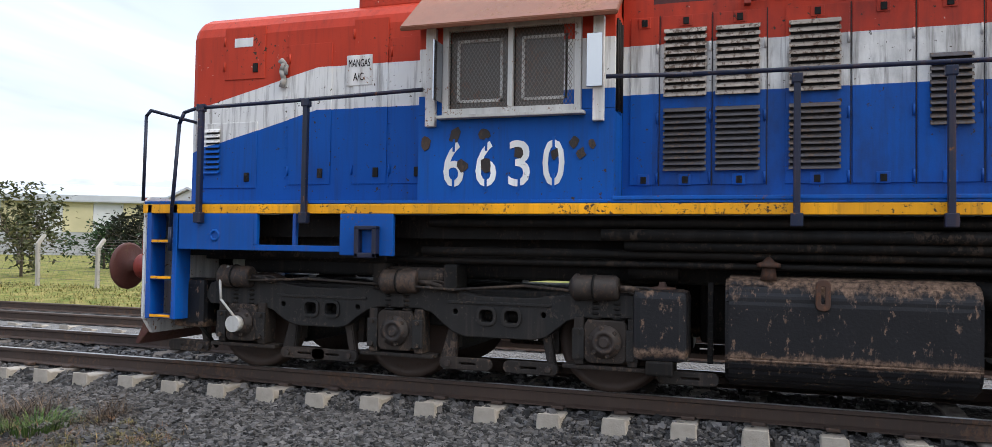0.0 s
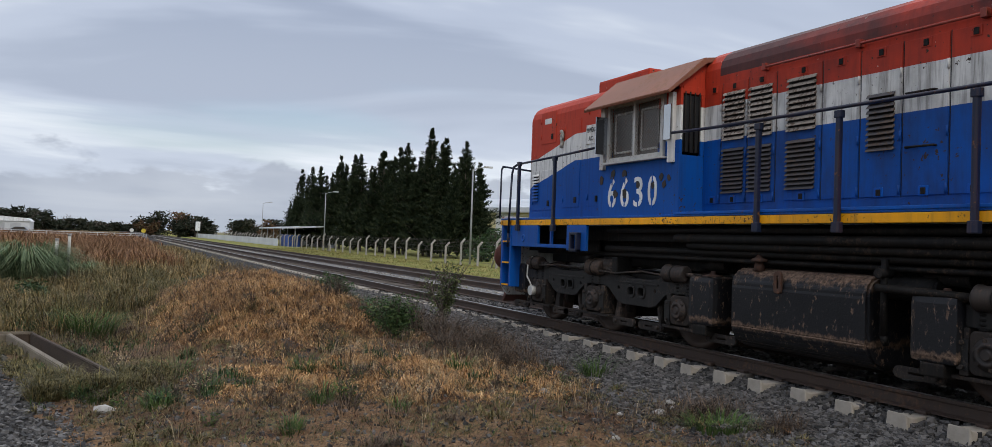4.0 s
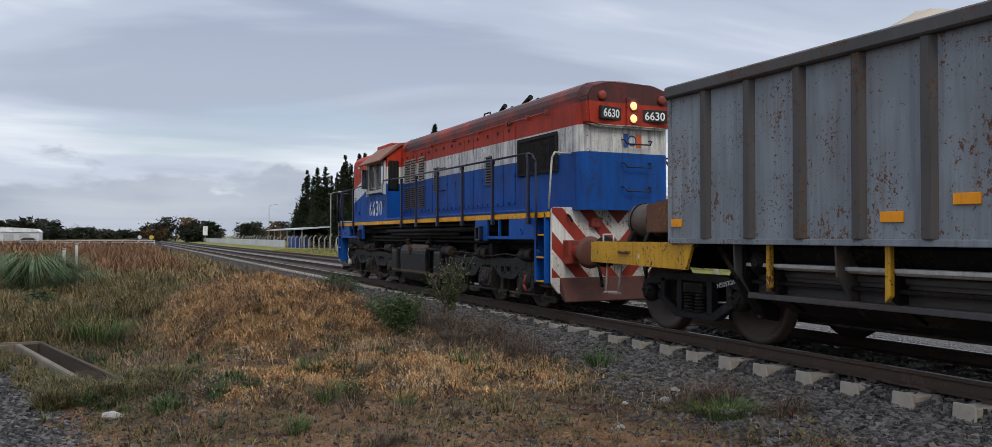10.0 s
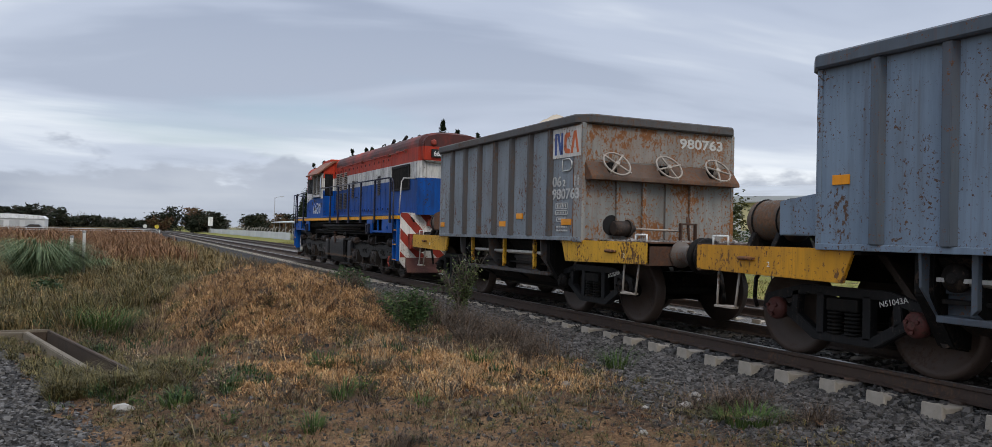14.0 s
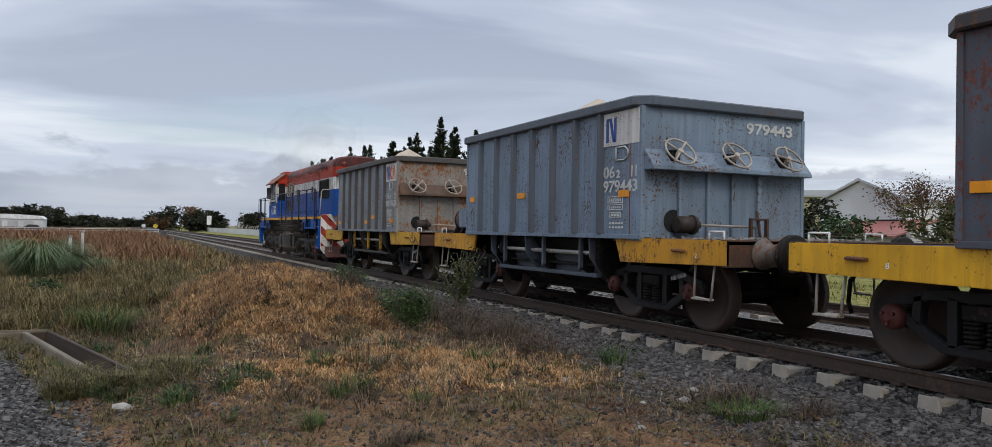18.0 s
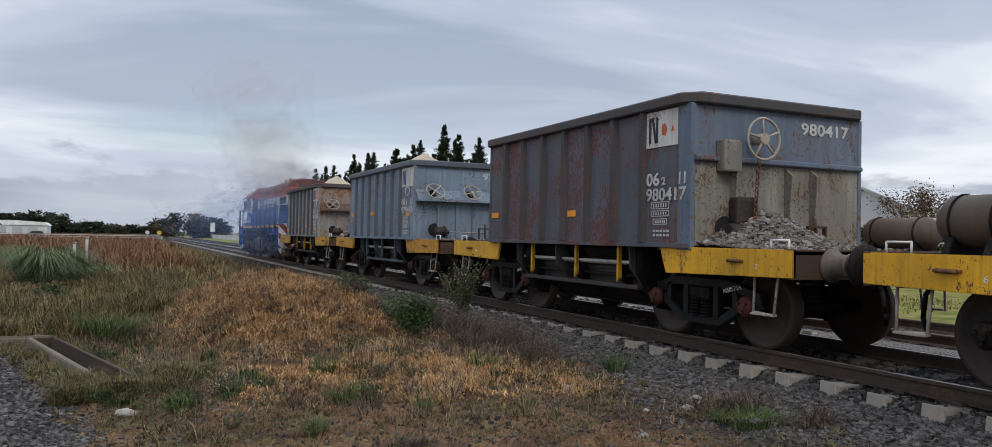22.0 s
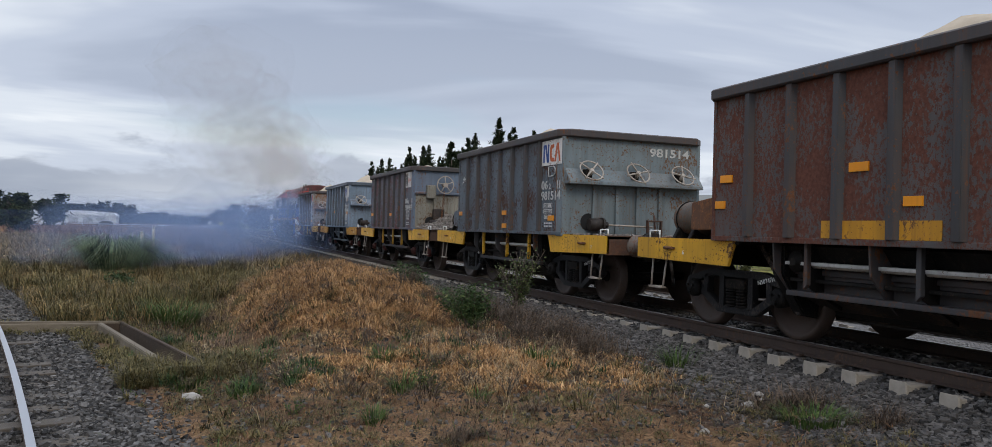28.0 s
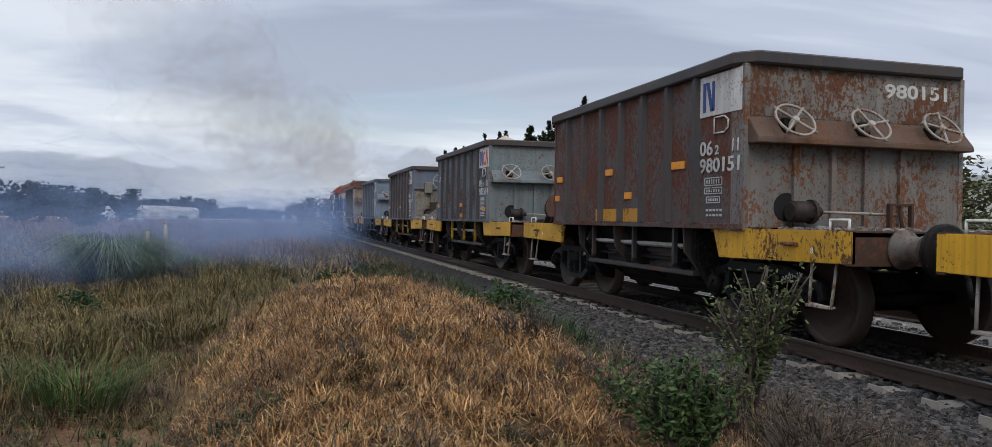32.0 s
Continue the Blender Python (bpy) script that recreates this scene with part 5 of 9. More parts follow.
for end, sgn in ((0.0, -1), (FRONT, 1)):
    y0, y1 = sorted((end, end + sgn * 0.05))
    board = part("end_board", prism([(-1.36, 0.52), (-1.22, 0.34), (1.22, 0.34), (1.36, 0.52), (1.36, 1.79), (1.30, 1.83), (-1.30, 1.83), (-1.36, 1.79)], "y", y0, y1, None, 0.008), LOCO_WHITE, loco, "end board with red and white chevrons")
    for side in (-1, 1):
        for k in range(7):
            lo = -1.55 + 0.62 * k
            quad = [(0.0, -2.0), (1.36, -2.0), (1.36, 4.0), (0.0, 4.0)]
            # band between two slanting lines z = x + lo and z = x + lo + 0.29
            quad = clipped(quad, 0, lambda p: p[1] - 1.05 * p[0] - lo)
            quad = clipped(quad, 0, lambda p: 1.05 * p[0] + lo + 0.30 - p[1])
            quad = clipped(quad, 0, lambda p: p[1] - 0.62)
            quad = clipped(quad, 0, lambda p: 1.82 - p[1])
            quad = clipped(quad, 0, lambda p: 1.355 - p[0])
            if len(quad) < 3:
                continue
            ya, yb = sorted((end + sgn * 0.0505, end + sgn * 0.054))
            part("chevron", prism([(side * x, z) for x, z in quad], "y", ya, yb), STRIPE_RED, board)
    ya = end + sgn * 0.06
    plow = part("plow", prism([(ya, 0.62), (ya + sgn * 0.02, 0.60), (ya + sgn * 0.20, 0.22), (ya + sgn * 0.16, 0.20), (ya - sgn * 0.03, 0.40)], "x", -1.2, 1.2, None, 0.006), PLOW, loco, "brown steel rail plow")
    buffer_pair(loco, end + sgn * 0.05, sgn, 1.06, 0.95, LOCO_RED, 0.62, 0.27)
    for side in (-1, 1):
        a, b = sorted((end + sgn * 0.05, end + sgn * 0.24))
        part("buffer_block", box((side * 0.95 - 0.19, a, 0.86), (side * 0.95 + 0.19, b, 1.26), 0.012), LOCO_RED, loco)
        bm = bar([(side * 1.05, end + sgn * 0.06, 1.70), (side * 1.05, end + sgn * 0.14, 1.66), (side * 1.0, end + sgn * 0.14, 1.58)], 0.02, 8)
        part("cable_hook", bm, GRIMY, loco)
    part("jumper_box", box((-0.62, min(end, end + sgn * 0.16), 1.48), (-0.42, max(end, end + sgn * 0.16), 1.66), 0.02), LOCO_RED, loco)
    bm = box((-0.16, min(end, end + sgn * 0.30), 0.92), (0.16, max(end, end + sgn * 0.30), 1.20), 0.02)
    tube((0, end + sgn * 0.28, 1.06), (0, end + sgn * 0.80, 1.02), 0.06, 10, bm)
    part("coupler", bm, GRIMY, loco)
    for x in (-0.5, 0.45):
        part("brake_hose", bar([(x, end + sgn * 0.06, 0.95), (x, end + sgn * 0.20, 0.80), (x + 0.03, end + sgn * 0.24, 0.55), (x + 0.05, end + sgn * 0.22, 0.45)], 0.03, 8), GRIMY, loco)

# doors, hinges, latches and louvres of the long hood
DOORS = [9.02, 8.74, 8.27, 7.80, 7.66, 7.12, 6.62, 6.12, 5.62, 5.12, 4.62, 4.12, 3.62, 3.12, 2.62, 2.10]


def louvre_bank(parent, side, ya, yb, za, zb, n, mat_):
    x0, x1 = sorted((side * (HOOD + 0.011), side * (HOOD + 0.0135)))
    # Black backing sheet: paints the shadow gaps between the slats.
    part("louvre_slot", box((x0, ya + 0.012, za + 0.015), (x1, yb - 0.012, zb - 0.02)), OPENING_SHADE, parent)
    for i in range(n):
        z = za + (zb - za) * (i + 0.5) / n
        h = (zb - za) / n
        x = side * (HOOD + 0.012)
        bm = prism([(x, z + h * 0.46), (x + side * 0.022, z + h * 0.16), (x + side * 0.034, z - h * 0.18), (x + side * 0.034, z - h * 0.28), (x + side * 0.004, z - h * 0.05)], "y", ya, yb)
        part("louvre", bm, mat_, parent)


for side in (-1, 1):
    for a, b in zip(DOORS[1:], DOORS):
        if b - a < 0.2:
            continue
        x0, x1 = sorted((side * (HOOD - 0.004), side * (HOOD + 0.012)))
        d = part("hood_door", box((x0, a + 0.012, FOOT + 0.16), (x1, b - 0.012, 3.50), 0.004), LIVERY, long_hood)
        xj = sorted((side * (HOOD - 0.004), side * (HOOD + 0.003)))
        part("door_joint", box((xj[0], a - 0.004, FOOT + 0.15), (xj[1], a + 0.004, 3.51)), CASTING, d)
        for z in (1.985, 3.445):
            yb = a + 0.5 * (b - a)
            bm = box((min(side * (HOOD + 0.01), side * (HOOD + 0.02)), yb - 0.055, z - 0.05), (max(side * (HOOD + 0.01), side * (HOOD + 0.02)), yb + 0.055, z + 0.05), 0.004)
            part("latch_recess", bm, LIVERY if z > 3 else LOCO_BLUE, d)
            part("latch", box((min(side * (HOOD + 0.016), side * (HOOD + 0.03)), yb - 0.028, z - 0.035), (max(side * (HOOD + 0.016), side * (HOOD + 0.03)), yb + 0.024, z + 0.03), 0.004), GRIMY, d)
        for z in (2.0, 2.55, 3.2):
            part("hinge", tube((side * (HOOD + 0.014), a + 0.02, z - 0.05), (side * (HOOD + 0.014), a + 0.02, z + 0.05), 0.012, 6), LIVERY, d)
        for (ya, yb) in ((8.32, 8.70), (7.86, 8.24), (7.20, 7.62), (6.20, 6.52), (3.16, 3.46)):
            if a - 0.02 <= ya and yb <= b + 0.02:
                tall = ya > 7
                if tall:
                    louvre_bank(d, side, ya, yb, 2.73, 3.38, 10, LOUVRE)
                    louvre_bank(d, side, ya, yb, 2.05, 2.645, 11, SOOTY)
                else:
                    louvre_bank(d, side, ya, yb, 2.40, 3.02, 11, SOOTY)
    # radiator intake with shutters
    xg = side * (HOOD + 0.012)
    bm = bmesh.new()
    for ya, yb, za, zb in ((0.42, 0.48, 2.48, 3.20), (1.90, 1.96, 2.48, 3.20), (0.48, 1.90, 2.48, 2.54), (0.48, 1.90, 3.13, 3.20)):
        box((min(xg, xg + side * 0.03), ya, za), (max(xg, xg + side * 0.03), yb, zb), 0.006, bm)
    grille = part("radiator_frame", bm, GRIMY, long_hood, "dark radiator frame with upright shutters")
    # Black sheet painting the shade behind the shutters.
    part("radiator_core", box((min(xg, xg + side * 0.004), 0.48, 2.54), (max(xg, xg + side * 0.004), 1.90, 3.13)), OPENING_SHADE, grille)
    for k in range(17):
        y = 0.53 + 0.0825 * k
        part("shutter", prism([(xg + side * 0.005, y - 0.03), (xg + side * 0.024, y + 0.022), (xg + side * 0.02, y + 0.03), (xg + side * 0.004, y - 0.02)], "z", 2.545, 3.125), GRIMY, grille)
    # pipe rail along the hood, with brackets
    for y0, y1 in ((0.75, 2.3), (2.35, 5.2), (5.25, 8.0)):
        bm = tube((side * (HOOD + 0.055), y0, 3.58), (side * (HOOD + 0.055), y1, 3.58), 0.015, 8)
        for y in (y0 + 0.03, (y0 + y1) / 2, y1 - 0.03):
            box((min(side * (HOOD - 0.005), side * (HOOD + 0.07)), y - 0.03, 3.54), (max(side * (HOOD - 0.005), side * (HOOD + 0.07)), y + 0.03, 3.63), 0.008, bm)
        part("hood_rail", bm, LOCO_RED, long_hood)
    for z in (2.42, 2.96):
        part("door_bar", bar([(side * (HOOD + 0.01), 5.75, z), (side * (HOOD + 0.05), 5.75, z), (side * (HOOD + 0.05), 6.05, z), (side * (HOOD + 0.01), 6.05, z)], 0.012, 6), GRIMY, long_hood)
    # short hood doors
    for ya, yb, za, zb in ((13.02, 13.55, 3.16, 3.74), (12.18, 12.7, 1.98, 3.5), (11.52, 11.92, 1.98, 3.72), (11.05, 11.48, 1.98, 3.5), (13.1, 13.8, 1.95, 2.68)):
        x0, x1 = sorted((side * (HOOD - 0.004), side * (HOOD + 0.010)))
        d = part("nose_door", box((x0, ya, za), (x1, yb, zb), 0.004), LIVERY, short_hood)
        y, z = ya + 0.12, za + 0.12
        part("latch", box((min(side * HOOD, side * (HOOD + 0.026)), y - 0.03, z - 0.05), (max(side * HOOD, side * (HOOD + 0.026)), y + 0.03, z + 0.05), 0.006), GRIMY, d)
        for zz in (za + 0.15, zb - 0.15):
            part("hinge", tube((side * (HOOD + 0.012), yb, zz - 0.05), (side * (HOOD + 0.012), yb, zz + 0.05), 0.012, 6), LIVERY, d)
    louvre_bank(short_hood, side, 13.58, 13.78, 2.10, 2.62, 9, LIVERY)
    part("patch_plate", box((min(side * HOOD, side * (HOOD + 0.014)), 13.18, 3.52), (max(side * HOOD, side * (HOOD + 0.014)), 13.42, 3.62), 0.002), WHITE, short_hood, "small white painted patch")
    sign = part("hose_sign", box((min(side * HOOD, side * (HOOD + 0.016)), 11.70, 3.02), (max(side * HOOD, side * (HOOD + 0.016)), 12.00, 3.34), 0.003), LOCO_WHITE, short_hood, "white stencilled plate")
    if side < 0:
        part("sign_text", writing("MANGAS", 0.115, 0.25, Matrix.Translation((-HOOD - 0.018, 11.975, 3.215)) @ SIDE, 0.002), GRIMY, sign)
        part("sign_text", writing("A/C", 0.115, 0.12, Matrix.Translation((-HOOD - 0.018, 11.92, 3.07)) @ SIDE, 0.002), GRIMY, sign)
    xr = side * (HOOD + 0.03)
    bm = bar([(xr, 12.80, 3.34), (xr, 12.76, 3.30), (xr, 12.79, 3.22), (xr, 12.76, 3.13), (xr, 12.79, 3.04)], 0.030, 8)
    bar([(xr, 12.82, 3.33), (xr, 12.73, 3.27), (xr, 12.74, 3.18)], 0.022, 7, bm)
    part("tied_rag", bm, RAG, short_hood, "dirty grey rag tied to the door latch")

# rivet lines on the nose
bm = bmesh.new()
for side in (-1, 1):
    for y in (12.74, 11.5, 11.02):
        for k in range(16):
            p = (side * (HOOD - 0.002), y, 1.95 + 0.11 * k)
            tube(p, (p[0] + side * 0.012, y, p[2]), 0.011, 6, bm)
part("rivets", bm, LIVERY, short_hood)

# roof: fan hatch, exhaust, horns, aerials
part("roof_walk", box((-0.30, 0.0, 4.05), (0.30, 3.4, 4.08), 0.005), GRIMY, long_hood)
for k in range(3):
    part("roof_fan", lathe([(0.40, 0), (0.40, 0.03), (0.34, 0.045), (0.05, 0.05)], 24, Matrix.Translation((0, 0.9 + 0.95 * k, 4.06))), GRIMY, long_hood)
part("exhaust_stack", box((-0.22, 5.1, 3.98), (0.22, 5.9, 4.14), 0.02), GRIMY, long_hood, "sooty exhaust stack")
part("lifting_bar", bar([(-0.5, 4.2, 3.98), (-0.5, 4.24, 4.11), (-0.5, 4.54, 4.11), (-0.5, 4.58, 3.98)], 0.018, 8), GRIMY, long_hood)
for y, l in ((2.75, 0.42), (3.9, 0.30)):
    bm = tube((-0.35, y - l * 0.4, 4.20), (-0.35, y + l * 0.5, 4.10), 0.055, 10, None, 0.03)
    tube((-0.35, y, 3.98), (-0.35, y, 4.15), 0.02, 8, bm)
    tube((-0.15, y - l * 0.3, 4.17), (-0.15, y + l * 0.4, 4.11), 0.045, 10, bm, 0.025)
    part("air_horn", bm, GRIMY, long_hood)
part("nose_vent", lathe([(0.12, 0), (0.12, 0.03), (0.08, 0.06), (0.02, 0.07)], 16, Matrix.Translation((-0.35, 12.9, 3.94))), GRIMY, short_hood)
part("ac_unit", box((-0.75, 10.6, 3.88), (0.75, 12.0, 4.10), 0.04), LIVERY, loco)

# rear end of the long hood: visor, number boards, lamps, ladder irons
visor = part("rear_visor", prism([(-0.88, 3.25), (-0.66, 3.20), (0.66, 3.20), (0.88, 3.25), (0.91, 3.70), (0.80, 3.88), (0.45, 3.98), (-0.45, 3.98), (-0.80, 3.88), (-0.91, 3.70)], "y", TAIL - 0.14, TAIL + 0.12, None, 0.03), LIVERY, long_hood, "dark red visor over the rear end")
for x, tilt in ((-0.46, 12), (0.46, -12)):
    m = Matrix.Translation((x, TAIL - 0.16, 3.43)) @ Matrix.Rotation(radians(tilt), 4, "Z")
    nb = part("number_board", box((-0.24, -0.03, -0.11), (0.24, 0.03, 0.11), 0.008, None, m), BOARD, visor, "black number board with white figures")
    part("board_number", writing("6630", 0.20, 0.38, m @ Matrix.Translation((-0.19, -0.033, -0.07)) @ REAR, 0.002, 0.003), WHITE, nb)
    dish = part("class_lamp", lathe([(0.085, 0), (0.085, 0.05), (0.06, 0.08), (0.03, 0.085)], 18, Matrix.Translation((x * 1.35, TAIL - 0.12, 3.72)) @ Matrix.Rotation(radians(90), 4, "X")), LOCO_RED, visor)
part("lamp_plate", box((-0.13, TAIL - 0.19, 3.22), (0.13, TAIL - 0.13, 3.72), 0.03), LIVERY, visor)
for z in (3.36, 3.58):
    m = Matrix.Translation((0, TAIL - 0.185, z)) @ Matrix.Rotation(radians(90), 4, "X")
    rim = part("headlamp_rim", ring(m, 0.088, 0.02, 22, 8), LOCO_RED, visor)
    part("headlamp", lathe([(0.078, 0.0), (0.07, 0.014), (0.04, 0.026), (0.01, 0.03)], 20, m), LAMP, rim, "lit amber headlamp")
for z in (2.95, 2.55, 2.13):
    part("end_grab", bar([(-0.12, TAIL, z + 0.06), (-0.12, TAIL - 0.09, z + 0.05), (-0.07, TAIL - 0.10, z - 0.02), (0.42, TAIL - 0.10, z - 0.02), (0.46, TAIL - 0.09, z + 0.05), (0.46, TAIL, z + 0.06)], 0.013, 7), NAVY, long_hood)
for a, b, c in (((0.02, 0.12), (0.0, 0.0), 0), ((0.28, 0.40), (0, 0), 1)):
    part("logo_shape", box((-0.10 + a[0], TAIL - 0.004, 2.88), (-0.10 + a[1], TAIL, 3.12)), [CORNFLOWER, TANGERINE][c], long_hood, "faded patch of a painted logo")
bm = ring(Matrix.Translation((0.10, TAIL - 0.003, 3.0)) @ Matrix.Rotation(radians(90), 4, "X"), 0.085, 0.012, 24, 6)
part("logo_shape", bm, CORNFLOWER, long_hood)
for x in (-0.78,):
    part("end_door", box((-0.958, -0.15, 1.95), (-0.945, 0.36, 3.18), 0.004), LIVERY, long_hood)

# handrails
for side in (-1, 1):
    x = side * (EDGE + 0.035)
    for y in (0.62, 2.10, 3.60, 5.04, 6.46, 7.57, 12.17, 13.44):
        bm = box((x - 0.026, y - 0.027, 1.56), (x + 0.026, y + 0.027, 2.78), 0.008)
        box((x - 0.032, y - 0.045, 2.72), (x + 0.032, y + 0.045, 2.80), 0.01, bm)
        box((x - 0.032, y - 0.05, 1.55), (x + 0.032, y + 0.05, 1.66), 0.008, bm)
        part("rail_post", bm, NAVY, loco, "navy painted handrail post")
    part("handrail", bar([(x, CAB0 + 0.06, 2.86), (x, 8.4, 2.84), (x, 0.62, 2.80), (x, 0.46, 2.76), (x, 0.34, 2.62), (x, 0.30, 1.10), (x - side * 0.03, 0.22, 1.02)], 0.02, 8), NAVY, loco, "navy side handrail")
    part("handrail", bar([(x, CAB1 - 0.08, 2.83), (x, 12.2, 2.79), (x, 13.5, 2.76), (x, 13.66, 2.72), (x, 13.72, 2.60), (x, 13.80, 1.5), (x, 13.80, 1.25)], 0.02, 8), NAVY, loco)
    part("front_rail", bar([(side * 0.95, 13.92, 2.70), (x, 14.10, 2.76), (x, 14.16, 2.70), (x, 14.17, 1.78)], 0.018, 8), NAVY, loco)
    part("rear_rail", bar([(side * 0.84, 0.02, 2.72), (side * 0.95, -0.02, 2.76), (side * 1.30, -0.05, 2.76), (side * 1.36, -0.06, 2.66), (side * 1.40, -0.02, 1.80)], 0.018, 8), ALU if side < 0 else GRIMY, loco)
part("running_edge", box((-EDGE - 0.012, 0.6, FOOT - 0.006), (-EDGE + 0.2, CAB0, FOOT + 0.03), 0.008), LOCO_BLUE, loco)

# cab
CX = 1.36
cab = part("cab", box((-CX + 0.05, CAB0 + 0.05, FOOT), (CX - 0.05, CAB1 - 0.05, FOOT + 0.03)), GRIMY, loco, "driver's cab with a number on its side")
for side in (-1, 1):
    x0, x1 = sorted((side * (CX - 0.04), side * CX))
    part("lower_side", box((x0, CAB0, FOOT), (x1, CAB1, 2.60), 0.004), LIVERY, cab)
    part("window_pillar", box((x0, CAB0, 2.602), (x1, 9.55, 3.46), 0.004), LIVERY, cab)
    part("window_pillar", box((x0, 10.72, 2.602), (x1, CAB1, 3.46), 0.004), LIVERY, cab)
    part("window_head", box((x0, 9.552, 3.42), (x1, 10.718, 3.48), 0.004), LIVERY, cab)
    # end walls beside the hoods, with a tall window in the rear one
    xa, xb = sorted((side * HOOD, side * (CX - 0.042)))
    part("front_wall", box((xa, CAB1 - 0.04, FOOT), (xb, CAB1 - 0.002, 3.50), 0.004), LIVERY, cab)
    part("rear_wall", box((xa, CAB0 + 0.002, FOOT), (xb, CAB0 + 0.04, 2.58), 0.004), LIVERY, cab)
    part("rear_lintel", box((xa, CAB0 + 0.002, 3.40), (xb, CAB0 + 0.04, 3.50), 0.004), LIVERY, cab)
    part("rear_jamb", box((min(side * HOOD, side * (HOOD + 0.06)), CAB0 + 0.002, 2.582), (max(side * HOOD, side * (HOOD + 0.06)), CAB0 + 0.04, 3.398), 0.004), LIVERY, cab)
# Solid black block standing in for the unlit inside of the cab.
part("cab_interior", box((-0.9, CAB0 + 0.1, FOOT + 0.04), (0.9, CAB1 - 0.1, 3.4)), OPENING_SHADE, cab)
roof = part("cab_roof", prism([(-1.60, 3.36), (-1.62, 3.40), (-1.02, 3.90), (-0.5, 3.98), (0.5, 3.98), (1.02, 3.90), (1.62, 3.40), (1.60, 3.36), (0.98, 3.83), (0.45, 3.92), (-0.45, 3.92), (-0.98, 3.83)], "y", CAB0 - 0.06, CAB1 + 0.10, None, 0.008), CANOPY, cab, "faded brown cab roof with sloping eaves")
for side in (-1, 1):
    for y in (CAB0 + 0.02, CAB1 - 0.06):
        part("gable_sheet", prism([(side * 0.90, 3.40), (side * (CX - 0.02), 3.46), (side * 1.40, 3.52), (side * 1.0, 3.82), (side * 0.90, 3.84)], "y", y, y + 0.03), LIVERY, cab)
    # Black sheet across the window, painted shade instead of a view in.
    part("rear_window", box((min(side * 1.02, side * 1.31), CAB0 + 0.015, 2.62), (max(side * 1.02, side * 1.31), CAB0 + 0.025, 3.38)), OPENING_SHADE, cab, "black sheet for the shade inside the open cab window")
    for k in range(4):
        part("window_bar", tube((side * (1.05 + 0.08 * k), CAB0 - 0.01, 2.60), (side * (1.05 + 0.08 * k), CAB0 - 0.01, 3.42), 0.010, 6), GRIMY, cab)
    # side window in a proud frame with a wire grille
    xo, xw = side * (CX + 0.05), side * (CX - 0.01)
    bm = bmesh.new()
    for ya, yb, za, zb in ((9.38, 9.44, 2.58, 3.44), (10.66, 10.72, 2.58, 3.44), (9.44, 10.66, 2.58, 2.64), (9.44, 10.66, 3.38, 3.44), (10.02, 10.07, 2.64, 3.38)):
        box((min(xo, xw), ya, za), (max(xo, xw), yb, zb), 0.006, bm)
    wf = part("window_frame", bm, ALU, cab, "grey metal window frame")
    for ya, yb in ((9.46, 10.01), (10.08, 10.65)):
        bm = bmesh.new()
        for a0, a1, b0, b1 in ((ya + 0.05, yb - 0.06, 2.70, 2.73), (ya + 0.05, yb - 0.06, 3.27, 3.30), (ya + 0.05, ya + 0.08, 2.70, 3.30), (yb - 0.09, yb - 0.06, 2.70, 3.30)):
            box((min(side * (CX - 0.02), side * CX), a0, b0), (max(side * (CX - 0.02), side * CX), a1, b1), 0.003, bm)
        sash = part("sash", bm, ALU, wf)
        part("pane", box((min(side * (CX - 0.025), side * (CX - 0.015)), ya, 2.64), (max(side * (CX - 0.025), side * (CX - 0.015)), yb, 3.38)), PANE, sash, "dusty dark cab pane")
        verts, faces = [], []
        w, h, st = yb - ya, 0.74, 0.036
        for sgn in (-1, 1):
            k = -int(h / st) - 2
            while k * st < w + h:
                c0 = k * st
                a, b = (max(0.0, c0 if sgn > 0 else c0 - h), 0), (0, 0)
                pts = []
                for u in (0.0, w):
                    v = (u - c0) * 1.6 if sgn > 0 else (c0 - u) * 1.6
                    pts.append((u, v))
                (u0, v0), (u1, v1) = pts
                def at_v(v):
                    return u0 + (v - v0) * (u1 - u0) / (v1 - v0)
                lo, hi = sorted((v0, v1))
                lo, hi = max(lo, 0.0), min(hi, h)
                if hi - lo > 0.01:
                    p, q = (at_v(lo), lo), (at_v(hi), hi)
                    i = len(verts)
                    for (u, v), dx in ((p, -0.0028), (p, 0.0028), (q, 0.0028), (q, -0.0028)):
                        verts.append((xo - side * (0.012 + 0.003 * (sgn > 0)), ya + u + dx, 2.64 + v))
                    faces.append((i, i + 1, i + 2, i + 3))
                k += 1
        wire = new("wire_grille", mesh_of("wire_grille", np.array(verts), np.array(faces), IRONGREY))
        wire.parent = wf
        wire["label"] = "diamond wire grille over the window"
    for y, sz in ((9.22, 0.05), (10.84, 0.05)):
        part("awning_post", box((min(side * CX, side * (CX + 0.06)), y - sz, 2.48), (max(side * CX, side * (CX + 0.06)), y + sz, 3.42), 0.008), LOCO_WHITE, cab, "white painted upright beside the window")
    part("wind_deflector", box((min(side * (CX + 0.03), side * (CX + 0.25)), 10.72, 2.70), (max(side * (CX + 0.03), side * (CX + 0.25)), 10.735, 3.26), 0.004), MIRROR, cab, "mirror glass wing beside the window")
    part("wind_deflector", box((min(side * (CX + 0.07), side * (CX + 0.09)), 9.18, 2.78), (max(side * (CX + 0.07), side * (CX + 0.09)), 9.32, 3.26), 0.004), MIRROR, cab)
    part("arm_rest", box((min(side * CX, side * (CX + 0.10)), 9.34, 2.545), (max(side * CX, side * (CX + 0.10)), 10.76, 2.575), 0.006), ALU, cab)
